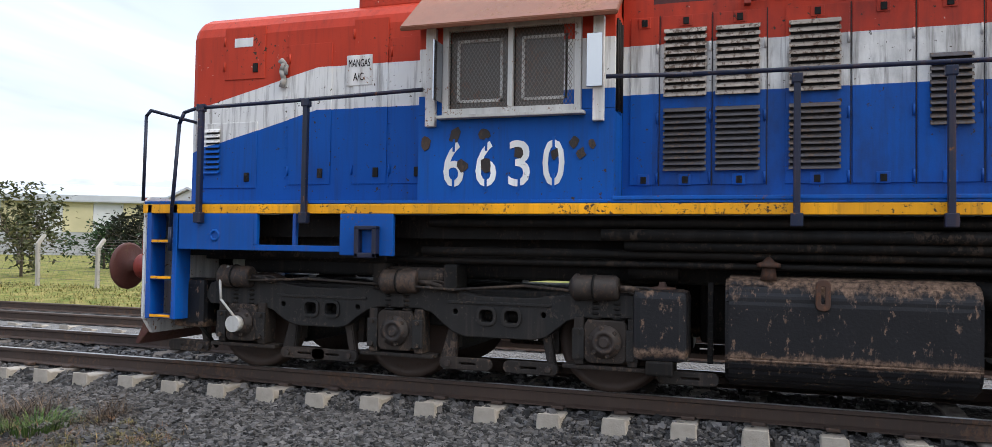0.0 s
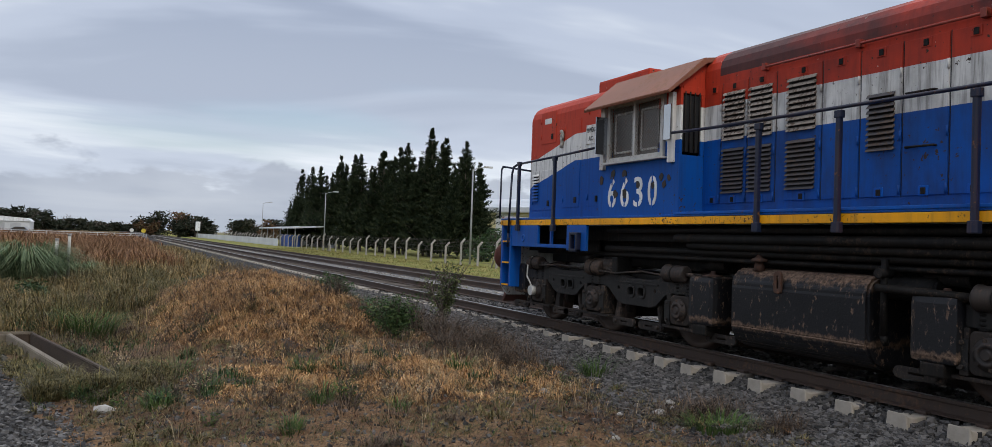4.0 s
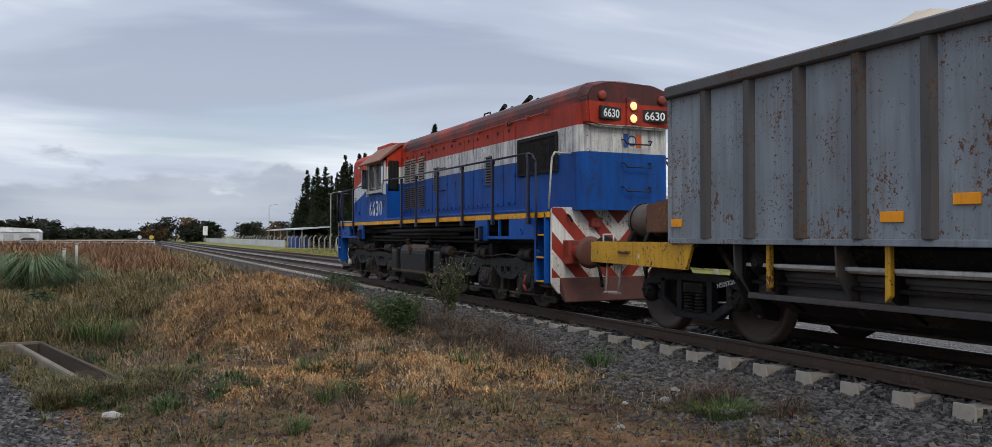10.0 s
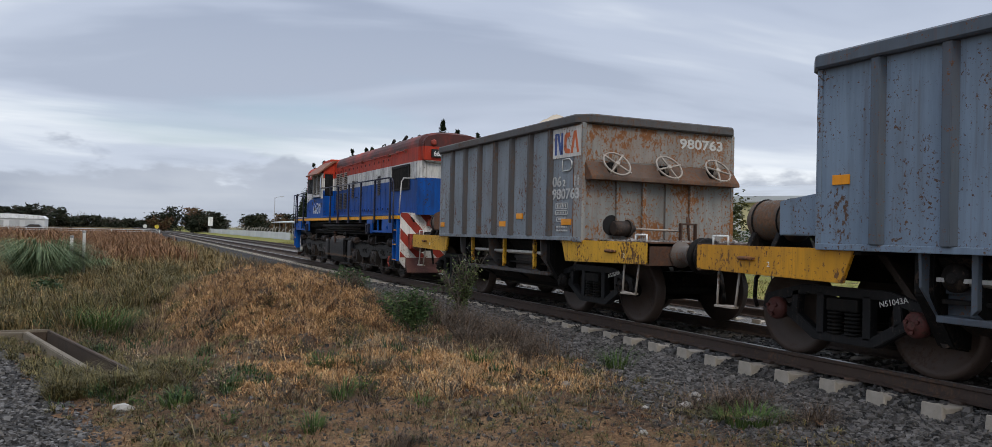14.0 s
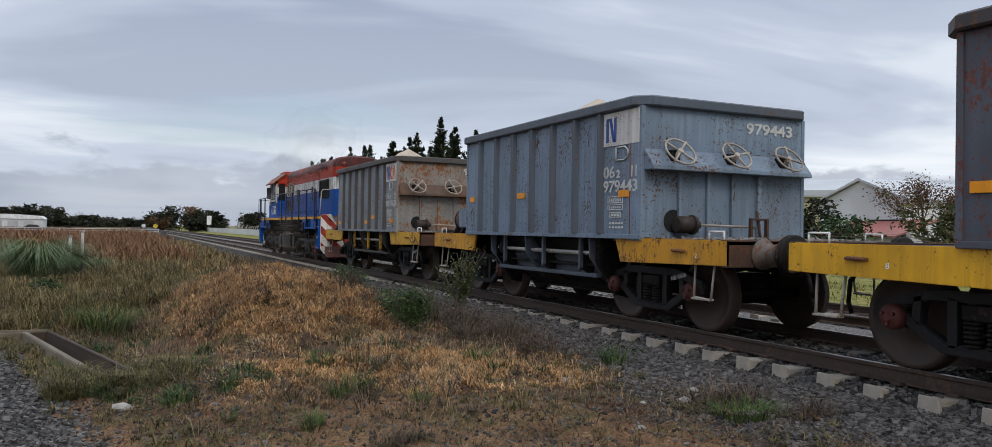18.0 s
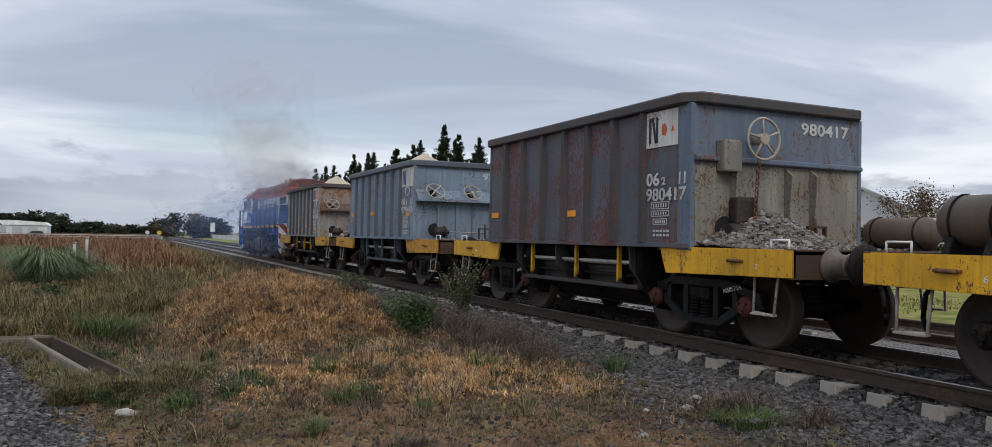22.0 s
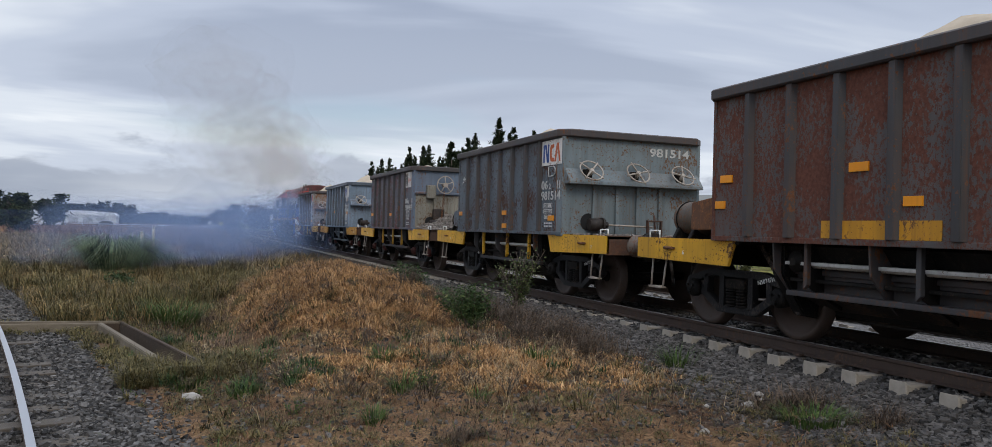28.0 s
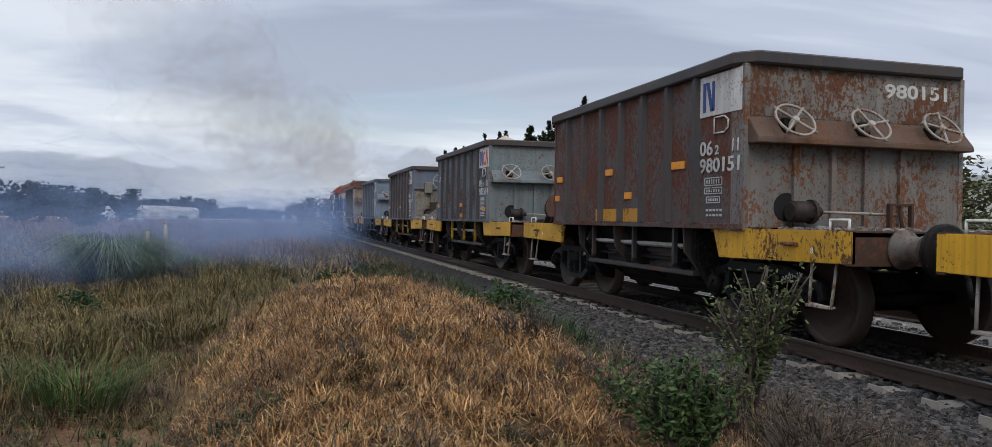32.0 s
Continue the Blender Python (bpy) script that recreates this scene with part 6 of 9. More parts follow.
for k, digit in enumerate("6630"):
    y = 10.71 - 0.325 * k
    fig = part("cab_number", writing(digit, 0.60, 0.205, Matrix.Translation((-CX - 0.004, y, 1.915)) @ SIDE, 0.003, 0.004), WHITE, cab, "large white stencilled figure")
    part("stencil_bridge", box((-CX - 0.010, y - 0.115, 1.88), (-CX - 0.001, y - 0.091, 2.02)), LOCO_BLUE, fig)
    if k != 2:
        part("stencil_bridge", box((-CX - 0.010, y - 0.115, 2.24), (-CX - 0.001, y - 0.091, 2.36)), LOCO_BLUE, fig)
rnd = random.Random(5)
for y, z, r in ((10.52, 2.10, 0.06), (10.28, 2.12, 0.07), (9.96, 2.22, 0.06), (9.62, 2.20, 0.05), (9.44, 2.30, 0.05), (9.38, 2.20, 0.05), (10.60, 2.40, 0.07), (10.30, 2.40, 0.06), (9.28, 2.28, 0.04), (10.90, 2.33, 0.06)):
    poly = [(y + r * (0.6 + 0.5 * rnd.random()) * math.cos(a), z + r * (0.7 + 0.6 * rnd.random()) * math.sin(a)) for a in (0.698 * k for k in range(9))]
    part("bare_patch", prism(poly, "x", -CX - 0.0095, -CX - 0.0015), BRONZE, cab, "patch where paint has flaked to rust")

# fuel tank and gear under the frame
def plate(outline, holes, side, x, thick, bev=0.008):
    """A thick plate in the plane of y and z, with holes right through it."""
    cu = bpy.data.curves.new("p", "CURVE")
    cu.dimensions, cu.fill_mode, cu.extrude, cu.bevel_depth = "2D", "BOTH", thick / 2 - bev, bev
    for poly in [outline] + holes:
        sp = cu.splines.new("POLY")
        sp.points.add(len(poly) - 1)
        sp.use_cyclic_u = True
        for p, (u, v) in zip(sp.points, poly):
            p.co = (u, v, 0, 1)
    ob = new("p", cu)
    me = bpy.data.meshes.new_from_object(ob.evaluated_get(bpy.context.evaluated_depsgraph_get()))
    bm = bmesh.new()
    bm.from_mesh(me)
    bpy.data.objects.remove(ob)
    bpy.data.meshes.remove(me)
    bmesh.ops.transform(bm, matrix=Matrix(((0, 0, 1, x), (1, 0, 0, 0), (0, 1, 0, 0), (0, 0, 0, 1))), verts=bm.verts)
    return bm


def oval(y, z, w, h, r):
    """A rounded rectangle as points."""
    return [(y + sx * (w / 2 - r) + r * math.cos(q), z + sz * (h / 2 - r) + r * math.sin(q)) for sx, sz, q0 in ((1, 1, 0), (-1, 1, 90), (-1, -1, 180), (1, -1, 270)) for q in (radians(q0 + 30 * i) for i in range(4))]


def span(side, a, b):
    return (min(side * a, side * b), max(side * a, side * b))


for side in (-1, 1):
    x0, x1 = span(side, 0.45, 1.30)
    prof = [(side * 0.45, 0.17), (side * 1.02, 0.17), (side * 1.18, 0.24), (side * 1.26, 0.33), (side * 1.29, 0.42), (side * 1.30, 0.92), (side * 1.285, 1.00), (side * 1.24, 1.07), (side * 1.17, 1.115), (side * 1.08, 1.13), (side * 0.45, 1.13)]
    tank = part("fuel_tank", prism(prof, "y", 6.20, 8.13, None, 0.03), TANK, loco, "scuffed black fuel tank with rusty upper edges")
    part("filler_neck", tube((side * 1.18, 7.78, 1.10), (side * 1.18, 7.78, 1.22), 0.07, 12, None, 0.05), OLDRUST, tank)
    part("filler_cap", lathe([(0.10, 0), (0.10, 0.03), (0.05, 0.05), (0.02, 0.09)], 14, Matrix.Translation((side * 1.18, 7.78, 1.21))), OLDRUST, tank)
    part("tank_gauge", plate(oval(7.36, 0.99, 0.10, 0.24, 0.04), [oval(7.36, 0.99, 0.045, 0.16, 0.02)], side, side * 1.31, 0.03), OLDRUST, tank)
    part("tank_seam", box((span(side, 1.285, 1.31)[0], 6.24, 0.42), (span(side, 1.285, 1.31)[1], 8.09, 0.435), 0.004), TANK, tank)
    ladder = part("tank_ladder", box((span(side, 0.98, 1.03)[0], 8.24, 0.34), (span(side, 0.98, 1.03)[1], 8.29, 1.06), 0.008), GRIMY, loco)
    for k in range(9):
        part("rung", box((span(side, 0.86, 1.04)[0], 8.245, 0.40 + 0.07 * k), (span(side, 0.86, 1.04)[1], 8.285, 0.42 + 0.07 * k)), GRIMY, ladder)
    part("tank_hanger", box((span(side, 0.5, 0.7)[0], 6.6, 1.13), (span(side, 0.5, 0.7)[1], 8.0, 1.30)), GRIMY, loco)
    part("air_reservoir", tube((side * 1.02, 5.62, 1.02), (side * 1.02, 6.42, 1.02), 0.12, 16, None, None, 0.03), GRIMY, loco)
    part("drain_pipe", bar([(side * 1.24, 6.06, 1.30), (side * 1.24, 6.06, 0.55), (side * 1.2, 6.06, 0.46)], 0.035, 8), GRIMY, loco)
    part("drain_valve", tube((side * 1.16, 6.06, 1.16), (side * 1.34, 6.06, 1.16), 0.05, 10), GRIMY, loco)
    part("cross_pipe", bar([(side * 1.30, 6.1, 1.02), (side * 1.22, 5.2, 0.99)], 0.04, 8), GRIMY, loco)
part("centre_tank", box((-0.42, 5.75, 0.45), (0.42, 8.4, 1.2), 0.05), GRIMY, loco)
part("centre_sill", box((-0.72, 0.9, 1.02), (0.72, 13.4, 1.34), 0.03), GRIMY, loco)


def loco_bogie(yc, way):
    """Three-axle bogie; way: +1 with its long end forward. Axles at yc + way * (1.95, 0.15, -1.95)."""
    r = 0.5
    axles = [yc + way * d for d in (1.94, 0.14, -1.95)]
    for side in (-1, 1):
        outline = [(-2.42, 0.74), (-2.38, 0.88), (-2.2, 0.92), (-1.75, 0.92), (-1.45, 0.89), (-1.25, 0.86), (-0.75, 0.86), (-0.5, 0.90), (-0.3, 0.94), (0.3, 0.94), (0.55, 0.91), (0.75, 0.89), (1.2, 0.89), (1.45, 0.92), (1.7, 0.95), (2.2, 0.95), (2.36, 0.90), (2.42, 0.78), (2.36, 0.70),
                   (1.72, 0.70), (1.58, 0.66), (1.46, 0.58), (1.36, 0.53), (1.25, 0.51), (0.80, 0.51), (0.70, 0.54), (0.60, 0.62), (0.48, 0.70), (0.35, 0.74), (-0.1, 0.74), (-0.24, 0.70), (-0.36, 0.60), (-0.46, 0.53), (-0.58, 0.49), (-1.26, 0.49), (-1.38, 0.52), (-1.48, 0.60), (-1.58, 0.68), (-1.70, 0.72)]
        holes = [oval(yc + way * c, 0.685, 0.15, 0.135, 0.045) for c in (1.12, 0.88, -0.80, -1.05)] + [oval(yc + way * c, 0.715, 0.07, 0.075, 0.033) for c in (1.45, 0.58, -0.48, -1.36)]
        fr = part("side_frame", plate([(yc + way * a, b) for a, b in outline], holes, side, side * 1.10, 0.14, 0.012), CASTING, loco, "greasy black cast bogie frame")
        for c in (1.12, 0.88, -0.80, -1.05):
            part("frame_rim", plate(oval(yc + way * c, 0.685, 0.19, 0.175, 0.06), [oval(yc + way * c, 0.685, 0.145, 0.13, 0.042)], side, side * 1.175, 0.024, 0.005), CASTING, fr)
        for c in (1.0, -0.92):
            part("frame_web", box((span(side, 1.165, 1.185)[0], yc + way * c - 0.52, 0.795), (span(side, 1.165, 1.185)[1], yc + way * c + 0.52, 0.82), 0.004), CASTING, fr)
            part("inner_spring", tube((side * 0.98, yc + way * c - 0.5, 0.68), (side * 0.98, yc + way * c + 0.5, 0.68), 0.07, 10), GRIMY, fr)
        for y in axles:
            xa, xb = span(side, 1.0, 1.20)
            bm = plate(oval(y, 0.505, 0.36, 0.36, 0.05), [], side, side * 1.12, 0.18, 0.015)
            jb = part("journal_box", bm, DUSTY, fr)
            for s in (-1, 1):
                part("pedestal", box((xa, y + s * 0.245 - 0.045, 0.29), (xb + 0.0, y + s * 0.245 + 0.045, 0.72), 0.012), DUSTY, jb)
                part("wear_plate", box((span(side, 1.19, 1.225)[0], y + s * 0.245 - 0.055, 0.34), (span(side, 1.19, 1.225)[1], y + s * 0.245 + 0.055, 0.62), 0.008), CASTING, jb)
                for z in (0.37, 0.59):
                    part("bolt", tube((side * 1.215, y + s * 0.245, z), (side * 1.25, y + s * 0.245, z), 0.022, 6), DUSTY, jb)
                part("spring_seat", box((span(side, 1.03, 1.19)[0], y + s * 0.10 - 0.07, 0.675), (span(side, 1.03, 1.19)[1], y + s * 0.10 + 0.07, 0.70), 0.006), DUSTY, jb)
            part("tie_bar", box((xa + 0.02, y - 0.40, 0.245), (xb, y + 0.40, 0.285), 0.01), DUSTY, jb)
            bm = lathe([(0.15, 0), (0.15, 0.025), (0.115, 0.04), (0.105, 0.07), (0.075, 0.075), (0.07, 0.06), (0.045, 0.06), (0.04, 0.085)], 22, Matrix.Translation((side * 1.205, y, 0.505)) @ Matrix.Rotation(radians(90) * side, 4, "Y"))
            cover = part("journal_cover", bm, BRONZE, jb)
            for k in range(6):
                q = 1.047 * k + 0.3
                c2 = (y + 0.125 * math.cos(q), 0.505 + 0.125 * math.sin(q))
                part("cover_bolt", tube((side * 1.215, *c2), (side * 1.258, *c2), 0.021, 6), DUSTY, jb)
            for s in (-1, 1):
                bm = tube((side * 1.12, y + s * 0.10, 0.69), (side * 1.12, y + s * 0.10, 0.86), 0.036, 8)
                for j in range(4):
                    ring(Matrix.Translation((side * 1.12, y + s * 0.10, 0.71 + 0.045 * j)), 0.05, 0.014, 12, 5, bm)
                part("journal_spring", bm, GRIMY, jb)
        for y, l in ((axles[0] + way * 0.06, 0.36), (axles[1] - way * 0.06, 0.36), (axles[2] + way * 0.08, 0.40)):
            bm = lathe([(0.06, -l / 2 - 0.05), (0.09, -l / 2 - 0.03), (0.125, -l / 2), (0.125, -l / 2 + 0.03), (0.115, -l / 2 + 0.035), (0.115, l / 2 - 0.03), (0.09, l / 2)], 20, Matrix.Translation((side * 1.20, y, 0.99)) @ Matrix.Rotation(radians(90), 4, "X"))
            cyl = part("brake_cylinder", bm, BRONZE, fr, "brown dusty brake cylinder")
            part("cylinder_band", ring(Matrix.Translation((side * 1.20, y + 0.02, 0.99)) @ Matrix.Rotation(radians(90), 4, "X"), 0.117, 0.012, 18, 6), GRIMY, cyl)
            part("push_rod", bar([(side * 1.20, y - way * l / 2, 0.99), (side * 1.21, y - way * (l / 2 + 0.14), 0.985), (side * 1.20, y - way * (l / 2 + 0.26), 0.95)], 0.028, 8), DUSTY, cyl)
            part("clevis", ring(Matrix.Translation((side * 1.21, y - way * (l / 2 + 0.20), 0.97)) @ Matrix.Rotation(radians(90), 4, "Y") @ Matrix.Diagonal((0.7, 1.9, 1, 1)), 0.05, 0.016, 14, 6), DUSTY, cyl)
        part("brake_pipe", bar([(side * 1.24, yc - 2.0, 0.93), (side * 1.27, yc - 1.2, 0.99), (side * 1.26, yc - 0.5, 0.93), (side * 1.26, yc + 0.3, 0.96), (side * 1.27, yc + 1.1, 0.99), (side * 1.25, yc + 1.9, 0.95)], 0.014, 7), DUSTY, fr)
        part("sand_pipe", bar([(side * 1.22, yc + way * 2.5, 0.5), (side * 1.0, yc + way * 2.4, 0.2)], 0.022, 7), GRIMY, fr)
        sbr = part("side_bearer", tube((side * 1.12, yc - 0.42, 1.04), (side * 1.12, yc + 0.30, 1.04), 0.095, 16, None, None, 0.02), DUSTY, fr)
        for c in (-0.46, 0.30):
            part("bearer_bracket", box((span(side, 0.95, 1.24)[0], yc + c - 0.06, 0.90), (span(side, 0.95, 1.24)[1], yc + c + 0.08, 1.17), 0.02), GRIMY, sbr)
        # brake hangers, links and shoes beside each wheel
        for y in axles:
            for s in (-1, 1):
                yy = y + s * 0.60
                hg = part("brake_hanger", prism([(yy - 0.045, 0.64), (yy + 0.045, 0.64), (yy + 0.06 - s * 0.10, 0.24), (yy - 0.06 - s * 0.06, 0.24)], "x", side * 1.03, side * 1.11, None, 0.012), DUSTY, fr)
                part("hanger_pin", tube((side * 1.10, yy, 0.60), (side * 1.15, yy, 0.60), 0.04, 10), BRONZE, hg)
                part("brake_link", plate(oval(yy + s * 0.12, 0.215, 0.52, 0.10, 0.045), [oval(yy + s * 0.14, 0.215, 0.18, 0.035, 0.015)], side, side * 1.12, 0.05, 0.008), DUSTY, hg)
                part("link_bolt", tube((side * 1.13, yy - s * 0.06, 0.215), (side * 1.18, yy - s * 0.06, 0.215), 0.03, 8), BRONZE, hg)
                part("brake_shoe", box((side * 0.86 - 0.06, y + s * 0.53 - 0.03, 0.33), (side * 0.86 + 0.06, y + s * 0.53 + 0.03, 0.66), 0.012), BRONZE, fr)
        # sand boxes at both ends of the bogie
        y = yc + way * 2.62
        xa, xb = span(side, 0.85, 1.22)
        part("sand_box", box((xa, y - 0.21, 0.42), (xb, y + 0.20, 0.95), 0.06), TANK, fr, "scuffed black sand box")
        y = yc - way * 2.44
        xa, xb = span(side, 0.85, 1.29)
        sb = part("sand_box", box((xa, y - 0.24, 0.36), (xb, y + 0.24, 0.99), 0.075), TANK, fr, "chipped black sand box with rusty edges")
        part("box_lid", lathe([(0.12, 0), (0.12, 0.02), (0.04, 0.03), (0.03, 0.07)], 16, Matrix.Translation((side * 1.08, y, 0.985))), OLDRUST, sb)
        part("box_foot", box((xa, y - 0.12, 0.24), (xb - 0.1, y + 0.12, 0.37), 0.02), GRIMY, sb)
    part("transom", box((-1.0, yc - 0.3, 0.55), (1.0, yc + 0.3, 0.95), 0.03), GRIMY, loco)
    part("bogie_deck", box((-0.95, yc - 2.2, 0.80), (0.95, yc + 2.2, 0.93), 0.02), GRIMY, loco)
    for y in axles:
        part("traction_motor", box((-0.6, y - 0.45, 0.25), (0.6, y + 0.25, 0.85), 0.06), GRIMY, loco)
        wheelset(loco, y, r, 0.0)


loco_bogie(11.12, 1)
loco_bogie(3.08, -1)
part("speed_sensor", tube((-1.27, 13.06, 0.50), (-1.36, 13.06, 0.50), 0.085, 18), ALU, loco, "grey round speed sensor with a cable")
part("sensor_cable", bar([(-1.33, 13.06, 0.58), (-1.34, 13.22, 0.75), (-1.30, 13.27, 0.95), (-1.25, 13.2, 1.1)], 0.014, 6), ALU, loco)
part("drain_hose", bar([(-1.33, 0.95, 0.62), (-1.36, 0.98, 0.45), (-1.34, 0.90, 0.33)], 0.022, 8), LOCO_RED, loco)
for y in (5.55, 8.75):
    bm = tube((-0.95, y - 0.2, 1.14), (-0.95, y + 0.25, 1.14), 0.08, 12)
    part("pipe_silencer", bm, GRIMY, loco)

# ---- ground ----


def siding_x(y):
    """The right-hand rail of the old siding, which bends away."""
    return -8.8 - 0.2 * y - 0.0022 * y * y


DRAIN = ((-12.6, 9.50), (-9.25, 9.22), (-8.12, 5.05))  # middle line of the open drain


def to_line(x, y, line):
    """Distance of points from a broken line."""
    best = np.full(np.shape(x), 1e9)
    for (ax, ay), (bx, by) in zip(line, line[1:]):
        l2 = (bx - ax) ** 2 + (by - ay) ** 2
        k = np.clip(((x - ax) * (bx - ax) + (y - ay) * (by - ay)) / l2, 0, 1)
        best = np.minimum(best, np.hypot(x - ax - k * (bx - ax), y - ay - k * (by - ay)))
    return best


def lumps(x, y, s, seed=0.0):
    """Smooth cheap bumps from -1 to 1."""
    return (np.sin(x * 1.7 / s + 1.3 * np.sin(y * 1.1 / s + seed) + seed) * np.cos(y * 1.5 / s + 1.1 * np.sin(x * 1.3 / s - seed)) + 0.5 * np.sin(x * 3.9 / s + y * 3.1 / s + 2 * seed)) / 1.5


def step(v, a, b):
    k = np.clip((v - a) / (b - a), 0, 1)
    return k * k * (3 - 2 * k)


def mound(x, y):
    return np.exp(-(((x + 5.5) / 1.65) ** 2) ** 1.3 - (((y - 10.5) / 4.7) ** 2) ** 1.3)


def height(x, y):
    x, y = np.asarray(x, float), np.asarray(y, float)
    z = -0.40 + 0.04 * lumps(x, y, 0.8) + 0.025 * lumps(x, y, 0.23, 2.0) + 0.012 * lumps(x, y, 0.09, 5.0)
    far = step(y, 16, 45)
    z = z + 0.10 * lumps(x, y, 3.5, 1.0) * far * (x < -3)
    z = z + 0.80 * mound(x, y) + (0.11 * lumps(x, y, 0.36, 4.0) + 0.06 * lumps(x, y, 0.15, 1.0)) * mound(x, y)
    z = z - 0.25 * np.exp(-((x + 7.6) / 0.9) ** 2 - ((y - 8.5) / 3.0) ** 2)
    z = z + 0.22 * np.exp(-((x + 3.5) / 0.9) ** 2 - ((y - 8.0) / 2.5) ** 2)
    z = z - 0.14 * np.exp(-((x + 5.0) / 1.1) ** 2 - ((y - 6.3) / 0.8) ** 2)
    for c in (0.0, 3.95):
        d = np.abs(x - c)
        bed = -0.205 - (0.11 - 0.10 * step(y, 3.0, 9.0)) * step(d, 1.12, 1.42) - 0.04 * step(d, 1.5, 2.3) + 0.008 * lumps(x, y, 0.12, c)
        k = 1 - step(d, 2.0, 3.0)
        z = z * (1 - k) + bed * k
    z = np.where(x > 6.0, -0.38 + 0.14 * step(x, 7, 12) + 0.03 * lumps(x, y, 1.5), z)
    s = x - siding_x(np.clip(y, -20, 60))
    k = (1 - step(s, 0.9, 2.0)) * step(s, -5.5, -3.0)
    z = z * (1 - k) + (-0.47 + 0.012 * lumps(x, y, 0.15, 3)) * k
    k = 1 - step(to_line(x, y, DRAIN), 0.16, 0.24)
    return z * (1 - k) - 1.0 * k


def spaced(near0, near1, fine, far0, far1, grow=1.18):
    out = list(np.arange(near0, near1 + 1e-6, fine))
    d = fine
    while out[-1] < far1:
        d = min(d * grow, 200)
        out.append(out[-1] + d)
    d = fine
    while out[0] > far0:
        d = min(d * grow, 200)
        out.insert(0, out[0] - d)
    return np.array(out)


gx, gy = spaced(-11.5, 6.5, 0.10, -1500, 1500), spaced(-2.0, 17.0, 0.10, -400, 2500)
GX, GY = np.meshgrid(gx, gy, indexing="ij")
gv = np.stack([GX, GY, height(GX, GY)], -1).reshape(-1, 3)
ii, jj = np.meshgrid(np.arange(len(gx) - 1), np.arange(len(gy) - 1), indexing="ij")
q = (ii * len(gy) + jj).ravel()
gf = np.stack([q, q + len(gy), q + len(gy) + 1, q + 1], 1)


def soil():
    n = Nodes("trackside_soil")
    x, y, z = n.xyz()
    big, mid, fine = n.noise(n.tc, 0.35, 5), n.noise(n.tc, 2.2, 6, 0.6), n.noise(n.tc, 34, 5, 0.7)
    dirt = n.mix(n.ramp(n.noise(n.tc, 6.5, 6, 0.7), (0.36, 0.0), (0.66, 1.0)), (0.020, 0.013, 0.009), (0.135, 0.080, 0.050))
    red = n.ramp(n.noise(n.tc, 0.55, 4), (0.48, 0.0), (0.62, 0.45))
    dirt = n.mix(red, dirt, n.mix(fine, (0.055, 0.022, 0.012), (0.22, 0.100, 0.052)))
    litter = n.mix(n.ramp(fine, (0.34, 0.0), (0.66, 1.0)), (0.050, 0.030, 0.017), (0.36, 0.225, 0.12))
    ground = n.mix(n.ramp(n.noise(n.tc, 1.1, 6, 0.65), (0.42, 0.0), (0.6, 0.9)), dirt, litter)
    field = n.mix(n.ramp(big, (0.38, 0.0), (0.62, 1.0)), n.mix(mid, (0.10, 0.065, 0.035), (0.20, 0.13, 0.07)), n.mix(mid, (0.055, 0.07, 0.028), (0.11, 0.10, 0.05)))
    ground = n.mix(n.ramp(n.math("MULTIPLY", y, 0.01), (0.16, 0.0), (0.42, 1.0)), ground, field)
    cell = n.cells(n.tc, 24)
    gravel = n.mix(n.math("MULTIPLY", n.ramp(cell[1], (0.0, 0.0), (1.0, 1.0)), 1.0), (0.032, 0.030, 0.030), (0.112, 0.106, 0.101))
    gravel = n.mix(n.ramp(cell[0], (0.25, 0.0), (0.75, 0.85)), gravel, (0.018, 0.017, 0.017))
    gravel = n.mix(n.ramp(n.math("ABSOLUTE", x), (0.0, 0.5), (0.9, 0.0)), gravel, (0.05, 0.038, 0.03))
    pale = n.mix(n.ramp(n.math("MULTIPLY", n.math("SUBTRACT", x, 1.8), 1.0), (0.0, 0.0), (0.8, 0.75)), gravel, (0.235, 0.225, 0.215))
    edge = n.math("MULTIPLY_ADD", n.noise(n.tc, 1.3, 5, 0.65), 1.6, -0.8)
    xe = n.math("ADD", x, edge)
    bed = n.math("MULTIPLY", n.ramp(n.math("MULTIPLY_ADD", xe, 1.0, 3.6), (0.0, 0.0), (0.5, 1.0)), n.math("LESS_THAN", xe, 6.6))
    sx = n.math("MULTIPLY_ADD", y, -0.2, -8.8)
    sx = n.math("SUBTRACT", sx, n.math("MULTIPLY", n.math("MULTIPLY", y, y), 0.0022))
    s = n.math("SUBTRACT", n.math("ADD", x, n.math("MULTIPLY", edge, 0.6)), sx)
    old = n.math("MULTIPLY", n.math("MULTIPLY", n.math("LESS_THAN", s, 0.95), n.math("GREATER_THAN", s, -3.6)), n.math("LESS_THAN", y, 34.0))
    lawn = n.mix(n.ramp(mid, (0.35, 0.0), (0.65, 1.0)), (0.085, 0.115, 0.022), (0.26, 0.215, 0.075))
    c = n.mix(bed, ground, pale)
    c = n.mix(old, c, gravel)
    c = n.mix(n.math("GREATER_THAN", n.math("MULTIPLY_ADD", edge, 0.5, x), 6.6), c, lawn)
    h = n.math("ADD", n.math("MULTIPLY", fine, 0.5), n.math("MULTIPLY", cell[0], n.math("MULTIPLY", n.math("MAXIMUM", bed, old), -1.2)))
    n.bump(h, 0.9, 0.035)
    n.b.inputs["Specular IOR Level"].default_value = 0.08
    return n.done(c, 0.95)


